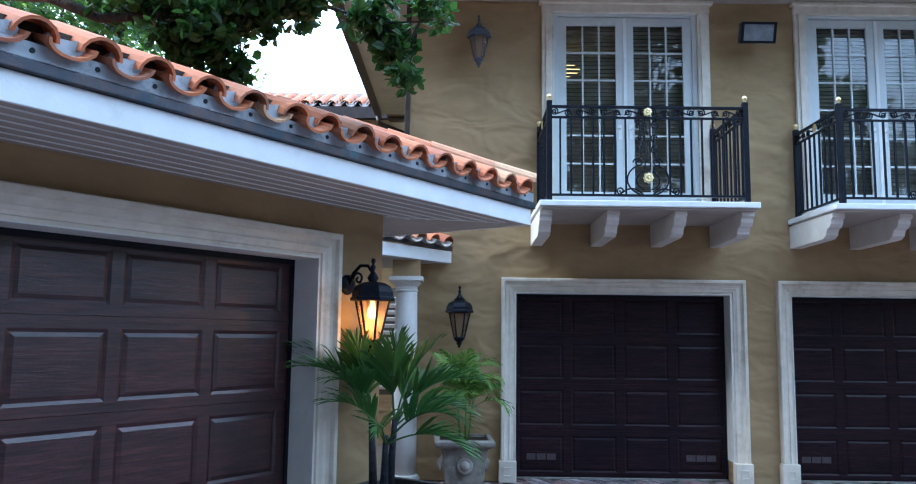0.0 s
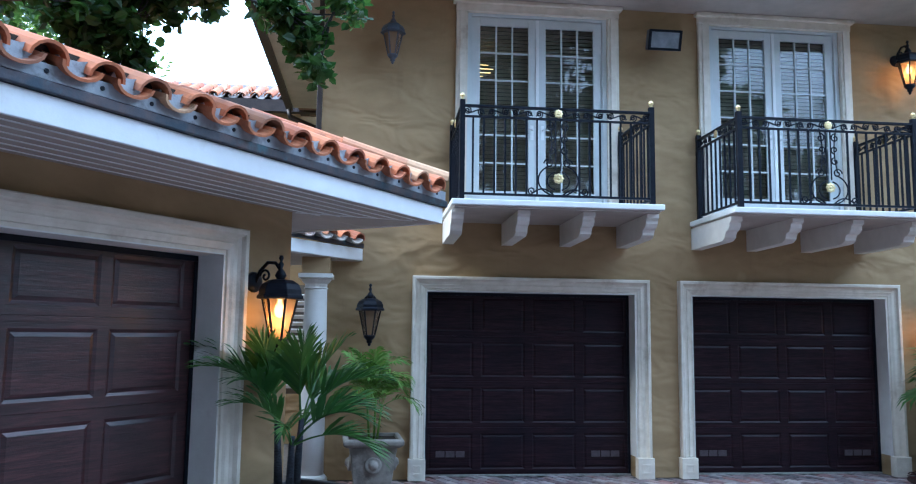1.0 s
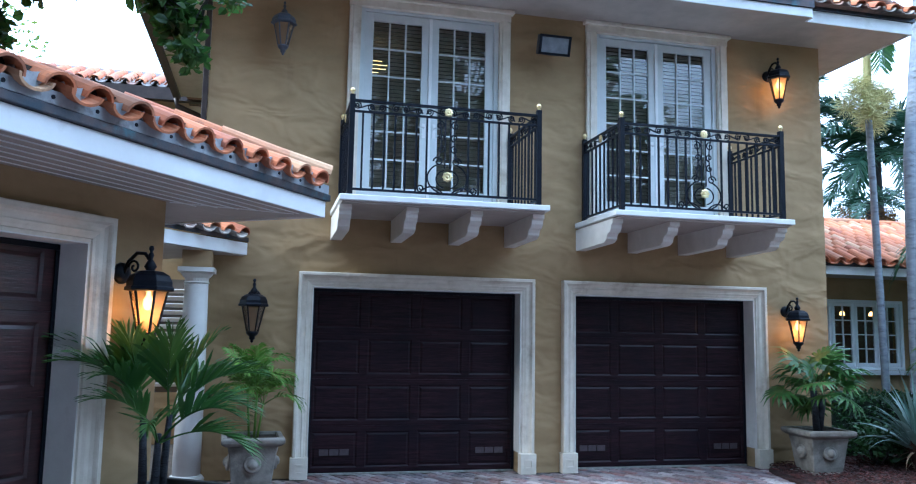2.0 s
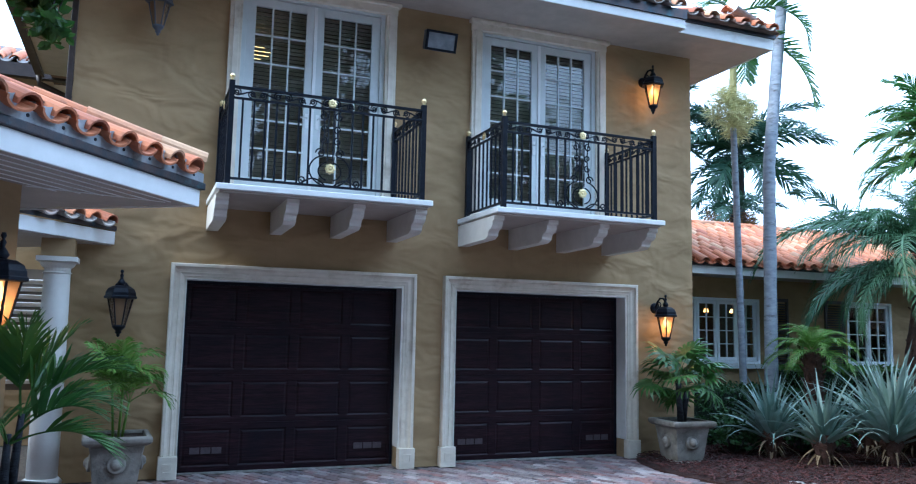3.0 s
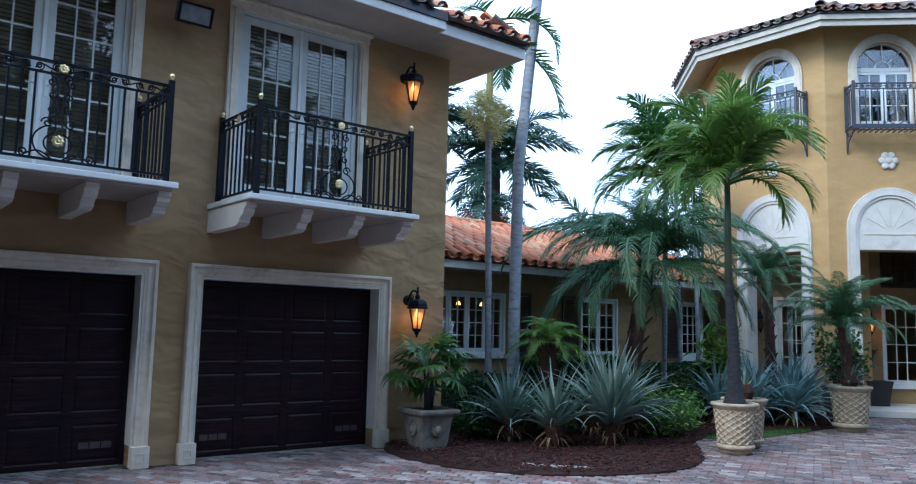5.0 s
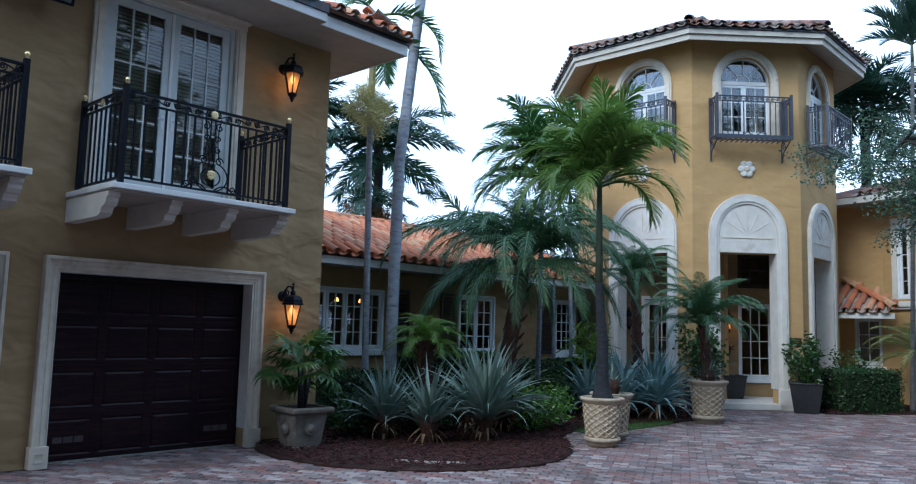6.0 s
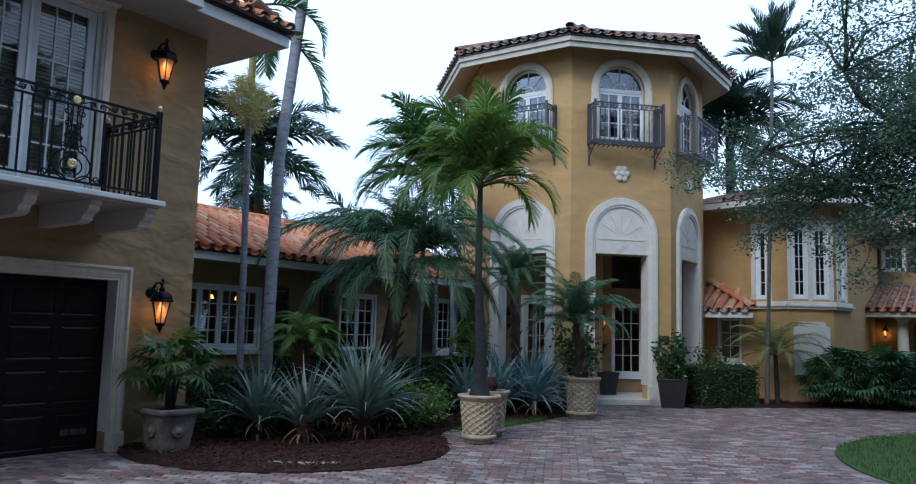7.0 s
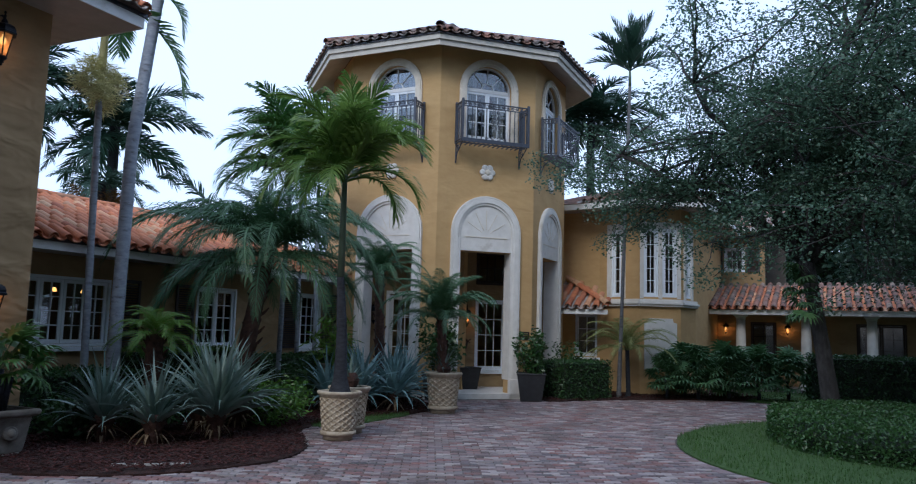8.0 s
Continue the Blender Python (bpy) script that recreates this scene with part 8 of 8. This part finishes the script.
# boughs: middle of the spray, spread across and up, number of twigs
for mid_, sx, sz, count in (((-2.2, -5.15, 3.42), 0.16, 0.08, 14), ((-1.92, -5.08, 3.40), 0.16, 0.07, 18), ((-1.60, -5.02, 3.45), 0.16, 0.06, 16), ((-1.40, -4.98, 3.47), 0.12, 0.05, 8), ((-1.92, -5.02, 3.24), 0.11, 0.05, 9), ((-1.78, -4.96, 3.15), 0.07, 0.04, 6), ((-2.08, -5.1, 3.25), 0.07, 0.05, 4), ((-0.98, -4.88, 3.40), 0.12, 0.06, 9), ((-0.87, -4.83, 3.28), 0.07, 0.06, 6), ((-0.80, -4.78, 3.17), 0.035, 0.035, 3), ((-0.66, -4.89, 3.47), 0.06, 0.04, 3)):
    q = min(spine[2:], key=lambda p: (p - Vector(mid_)).length)
    for k in range(count):
        t = Vector(mid_) + Vector((rng.gauss(0, sx * 0.7), rng.gauss(0, 0.12), rng.gauss(0, sz)))
        limb(wm, q + B0, t + B0, 0.006, 0.0025, rng, 0.04, 4)
        cs.append(tuple(t + B0))
part("trunk", wm, BARK, near, smooth=True)
cloud_part("crown", near, NEARLEAF, cs, (0.085, 0.12, 0.075), 4400, 0.072, 19, 0.35, 0.72, shape=6)
top_c = [(rng.uniform(-0.6, 1.6), rng.uniform(-2.4, 0.8), rng.uniform(3.4, 5.4)) for k in range(40)]
cloud_part("upper_crown", near, NEARLEAF, top_c, (0.4, 0.4, 0.3), 7000, 0.10, 20, 0.35, 0.6, shape=6)


def far_tree(x, y, h, r, seed, label="dark broad-leaved tree in the distance", leaf=None, size=0.26, count=9000):
    th = thing("far_tree", label, "tree", pose(x, y, 0))
    rg, w2, cs2 = random.Random(seed), Mesh(), []
    w2.tube([(0, 0, 0), (0.1, 0, h * 0.3), (0, 0.1, h * 0.5)], [0.3, 0.22, 0.15], 8)
    for k in range(30):
        a, q, z = rg.uniform(0, 6.28), r * math.sqrt(rg.random()), h * rg.uniform(0.4, 1.0)
        q *= math.sin(math.pi * min(0.95, max(0.12, (z / h - 0.3) / 0.7)))
        c = Vector((q * math.cos(a), q * math.sin(a), z))
        limb(w2, (0, 0.1, h * 0.45), c, 0.07, 0.015, rg, 0.08, 4)
        cs2.append(tuple(c))
    part("trunk", w2, BARK, th)
    cloud_part("crown", th, leaf or OAKLEAF, cs2, (r * 0.3, r * 0.3, h * 0.09), count, size, seed, 0.4, 0.55)
    return th


for x, y, h, r, sd in ((36, -8, 7.5, 3.5, 1), (35, -14, 8.5, 4.0, 2), (27, -20, 8, 4.0, 3), (21, -19, 8.5, 4.0, 4), (36, -2, 8, 3.5, 5), (30, 10, 7.5, 3.2, 7), (23.5, -14.5, 8.5, 4.0, 12), (29, -19, 8, 4, 13), (33, -11.5, 7.8, 3.4, 21), (33.5, -15, 8, 3.6, 22)):
    far_tree(x, y, h, r, sd)

far_tree(-8.2, 4.5, 8.5, 4.0, 6, "yellow-green leafy tree beyond the low wing", SUNLEAF, 0.10, 26000)

hedge("tall_hedge", "dark belt of shrubs beyond the far range", 37, -26, 38.5, -5, 5.4, 0.26, HEDGELEAF, 44)
# the next two hedges are out of view, added to cut low sky light
hedge("tall_hedge", "unseen tall hedge added to block low light across the court", -20, -22, 22, -21, 6.8, 0.26, HEDGELEAF, 41)
hedge("tall_hedge", "unseen tall hedge added to block low light from the drive", -21.5, -21, -20.5, -6.5, 4.6, 0.24, HEDGELEAF, 42)

# unseen trees added behind the camera's back, to block low sky and shade the court
for x, y, h, r, sd in ((-16, -12, 16, 5.0, 31), (-13, -18, 19, 6.5, 32), (-22, -18, 19, 6.5, 36), (-6, -17, 19, 6.5, 33), (0.5, -17, 19, 6.5, 34), (6.0, -18.5, 17, 5.5, 35), (13.5, -23, 12, 5.5, 37), (-18, -4, 12, 5.0, 39)):
    far_tree(x, y, h, r, sd, "unseen tall tree added to shade the court", HEDGELEAF, 0.5, 13000)

# ---- roof tiles ----
def hip_caps(roof, a, b, data, step=0.34):
    """Cap tiles in a row from a up to b."""
    a, b = Vector(a), Vector(b)
    d = (b - a).normalized()
    n = int((b - a).length / step)
    m = d.to_track_quat("Y", "Z").to_matrix().to_4x4()
    for k in range(n):
        part("cap_tile", data, None, roof, m=roof.matrix_basis.inverted() @ Matrix.Translation(a + d * (k * step)) @ m @ pose(random.uniform(-0.01, 0.01), 0, 0.05, 3, 0, random.uniform(-3, 3)) @ Matrix.Scale(1.15, 4))


slope = math.atan(S)
# closures of galvanised metal and mortar at the wing's eave
closure = structure("trim_eave_closure", Mesh().box(-WL + 3.2, -OV - 0.046, WH + 0.166, OE + 0.02, -OV - 0.036, WH + 0.232).box(OE + 0.005, -OV - 0.03, WH + 0.166, OE + 0.015, 6.4, WH + 0.232), CLOSURE, "pale galvanised closure strip with weep holes under the tiles", "trim", m=WING)
# near-black strip behind the covers paints the shade inside their mouths
structure("trim_tile_stop", Mesh().box(-WL + 3.2, -OV + 0.03, WH + 0.207, OE - 0.06, -OV + 0.05, WH + 0.335), SOIL, "dark strip standing in for the shade inside the tile mouths", "trim", m=WING)
weep = data_of("weep_hole", Mesh().lathe([(0.011, 0.0), (0.011, 0.004)], 8), IRON)
half_round = [(0.086 * math.cos(math.pi * k / 8), -0.052 * math.sin(math.pi * k / 8)) for k in range(9)]
fill = data_of("mortar", Mesh().prism(half_round + [(-0.070, 0.030), (-0.030, 0.018), (0.020, 0.022), (0.066, 0.036)], 0.05), CLOSURE)
for i in range(int((WL - 3.2 + OE) / 0.262)):
    x = -WL + 3.2 + (i + 1.0) * 0.262
    part("weep_hole", weep, None, closure, m=pose(x, -OV - 0.0465, WH + 0.20, 90))
    part("mortar", fill, None, closure, "pale mortar in the mouth of a tile", m=pose(x - 0.131, -OV - 0.034, WH + 0.266))
roof_slope(roof_wing, tuple(WING @ Vector((-WL + 3.2, -OV - 0.06, WH + 0.20))), U.x, U.y, WL - 3.2 + OE, slope, 7, pans=PAN_RED, inside=lambda x, y: x + y < WL - 3.2 + OE + 0.1, limit=300)
hip_caps(roof_wing, WING @ Vector((OE + 0.02, -OV - 0.02, WH + 0.25)), WING @ Vector((OE - half, -OV + half, WH + 0.25 + half * S)), COVER)
roof_slope(roof_garage, (4.0, -0.97, EZ + 0.225), 1, 0, 2.22, slope, 2)
roof_slope(roof_garage, (6.22, -0.83, EZ + 0.225), 1, 0, 1.62, slope, 3, inside=lambda x, y: x + y < 1.7)
roof_slope(roof_garage, (7.90, -0.80, EZ + 0.225), 0, 1, 6.6, slope, 2)
roof_slope(roof_porch, tuple(along(-1.62, -1.30, 0, 0.6, 0.8) @ Vector((0, -0.08, 2.66))), 0.6, 0.8, 1.75, math.atan2(0.47, 1.6), 2)
roof_slope(roof_house, (HX0 + 0.25, HY - 0.80, HZ + 0.11), 1, 0, HX1 - HX0, HS, 10, pans=PAN_RED, limit=300, lap=7.5)
hip_caps(roof_house, (HX0, HY + 2.88, HZ + 1.36), (HX1 + 2, HY + 2.88, HZ + 1.36), COVER)
oct_e = octagon(TEA + 0.11, TE + 0.30)
for k in (2, 3, 4, 5):
    p, q = Vector(oct_e[k]), Vector(oct_e[k + 1])
    L = (q - p).length
    roof_slope(roof_tower, tuple(p), q.x - p.x, q.y - p.y, L, radians(21), 8, covers=COVER_OLD, inside=lambda x, y, L=L: y < (min(x, L - x) + 0.12) * 2.3, limit=36)
for k in (3, 4, 5, 6):
    hip_caps(roof_tower, Vector(oct_e[k]) + Vector((0, 0, 0.08)), Vector(apex) + Vector((0, 0, 0.1)), COVER_OLD)
roof_slope(roof_far, (26.05, -5.5, 2.50), 0, -1, 14.0, math.atan2(0.95, 3.4), 9, covers=COVER_OLD, pans=PAN_RED, limit=100)
roof_slope(roof_lean, (20.95, -2.4, 2.29), 0, -1, 1.65, math.atan2(0.77, 1.42), 5, inside=lambda x, y: y < (1.62 - x) * 1.0)
hip_caps(roof_lean, (20.98, -4.02, 2.36), (22.3, -2.55, 3.12), COVER)
for p, q in zip(EAVE2[1:5], EAVE2[2:6]):
    L = (Vector(q) - Vector(p)).length
    roof_slope(roof_bay, (p[0], p[1], 5.26), q[0] - p[0], q[1] - p[1], L, radians(16), 8, covers=COVER_OLD, inside=lambda x, y, L=L: y < (min(x, L - x) + 0.15) * 2.4, limit=30)
roof_slope(roof_far_up, (28.85, -5.0, 5.42), 0, -1, 2.95, math.atan2(1.2, 4.1), 8, covers=COVER_OLD, limit=40)
# a neighbouring tiled roof seen past the garage's eave
roof_back = structure("roof_neighbour", Mesh().add([(-7.0, 6.1, 6.12), (-1.5, 6.1, 6.12), (-1.5, 9.0, 7.3), (-7.0, 9.0, 7.3)], [(0, 1, 2, 3)]), TILE_OLD, "tiled roof of a range behind the garage", "roof")
structure("trim_neighbour_fascia", Mesh().box(-7, 5.95, 5.86, -1.2, 6.1, 6.09), BRONZE, "dark brown gutter of the range behind", "fascia")
structure("wall_neighbour", Mesh().box(-7, 6.7, 0, -1.12, 7.0, 6.1), STUCCO, "tan wall of the range behind the garage", "wall")
roof_slope(roof_back, (-7.0, 6.0, 6.10), 1, 0, 5.5, math.atan2(1.18, 2.9), 4, limit=60)

# ---- brick pavers ----
def paver_mat():
    m, n, l, p = nodes_of("old_brick_paver")
    info, geo = n.new("ShaderNodeObjectInfo"), n.new("ShaderNodeNewGeometry")
    add, fr = n.new("ShaderNodeMath"), n.new("ShaderNodeMath")
    fr.operation = "FRACT"
    l.new(info.outputs["Random"], add.inputs[0])
    l.new(geo.outputs["Random Per Island"], add.inputs[1])
    l.new(add.outputs[0], fr.inputs[0])
    col = ramp(n, l, fr.outputs[0], [(0.0, (0.056, 0.046, 0.056)), (0.2, (0.205, 0.094, 0.090)), (0.4, (0.245, 0.190, 0.198)), (0.6, (0.120, 0.098, 0.116)), (0.8, (0.41, 0.36, 0.355)), (1.0, (0.046, 0.046, 0.060))])
    vec = position(n, l)
    col = mixed(n, l, ramp(n, l, noise_node(n, l, vec, 26, 5), [(0.4, (0, 0, 0)), (0.75, (0.35, 0.35, 0.35))]), col, (0.36, 0.29, 0.25))
    col = mixed(n, l, ramp(n, l, noise_node(n, l, vec, 0.7, 5, 0.65), [(0.50, (0, 0, 0)), (0.72, (0.6, 0.6, 0.6))]), col, (0.10, 0.075, 0.065))
    l.new(col, p.inputs["Base Color"])
    p.inputs["Roughness"].default_value = 0.6
    bumped(n, l, p, [(noise_node(n, l, vec, 55, 5), 0.4, 0.006)])
    return m


PAVER = paver_mat()
pv = [data_of("brick", Mesh().frustum(-0.099 + 0.005 * k, -0.0485, 0.099 - 0.003 * k, 0.0485 - 0.002 * k, -0.02, 0.0, 0.009), PAVER) for k in range(3)]
pv_base, pv_faces = [v.co.copy() for v in pv[0].vertices], [tuple(q.vertices) for q in pv[0].polygons]
TURNED = radians(-63)
ct, st_ = math.cos(TURNED), math.sin(TURNED)
verts, faces, rng = [], [], random.Random(12)
LAWN_RIM = [(13.6 + 5.28 * math.cos(2 * math.pi * k / 96), -12.2 + 5.28 * math.sin(2 * math.pi * k / 96)) for k in range(96)]
keep_out = (BED, BED2, LAWN_RIM, LAWN2)
boxes = [(min(p[0] for p in lp), max(p[0] for p in lp), min(p[1] for p in lp), max(p[1] for p in lp), lp) for lp in keep_out]
for j in range(-230, 230):
    for i in range(-150, 150):
        a, b = (i + 0.5 * (j % 2)) * 0.206, j * 0.104
        x, y = 12 + a * ct - b * st_, -4 + a * st_ + b * ct
        d = math.hypot(x + 0.2, y + 9.3)
        if d > 24 or x < -8 or y < -17 or (x > 21 and d > 23) or ((x - CORNER.x) * N.x + (y - CORNER.y) * N.y < 0.06 and (x - CORNER.x) * U.x + (y - CORNER.y) * U.y < 0.06) or y > (0.25 if x < 7 else 2.0) or (x > 7 and y > 0):
            continue
        if y > -0.04 and not any(abs(x - c) < 1.25 for c in DOORS):
            continue
        if any(x0 < x < x1 and y0 < y < y1 and inside_loop(x, y, lp) for x0, x1, y0, y1, lp in boxes):
            continue
        if math.hypot(x - TC.x, y - TC.y) < TA + 0.25 or x > 21.5 or (x > 16.5 and y > 0):
            continue
        m = pose(x, y, rng.uniform(-0.005, 0.004), rng.uniform(-1.6, 1.6), rng.uniform(-1.2, 1.2), math.degrees(TURNED) + rng.uniform(-3, 3))
        if 5.6 < x < 8.3 and -5.6 < y < -3.55:
            part("brick", pv[rng.randint(0, 2)], None, driveway, m=m)
        else:
            k = len(verts)
            verts += [tuple(m @ v) for v in pv_base]
            faces += [tuple(k + q for q in f) for f in pv_faces[1:]]
# a soldier course of bricks round the lawn
for k in range(312):
    a = 360 * k / 312
    if 55 < a < 215:
        part("edging_brick", pv[k % 3], None, driveway, m=pose(13.6 + 5.165 * math.cos(radians(a)), -12.2 + 5.165 * math.sin(radians(a)), rng.uniform(-0.004, 0.006), rng.uniform(-1.5, 1.5), rng.uniform(-1.5, 1.5), a + rng.uniform(-2, 2)))
far_bricks = part("brick_field", raw_data("brick_field", verts, faces, PAVER), None, driveway)
tagged(far_bricks, kind="stuff")
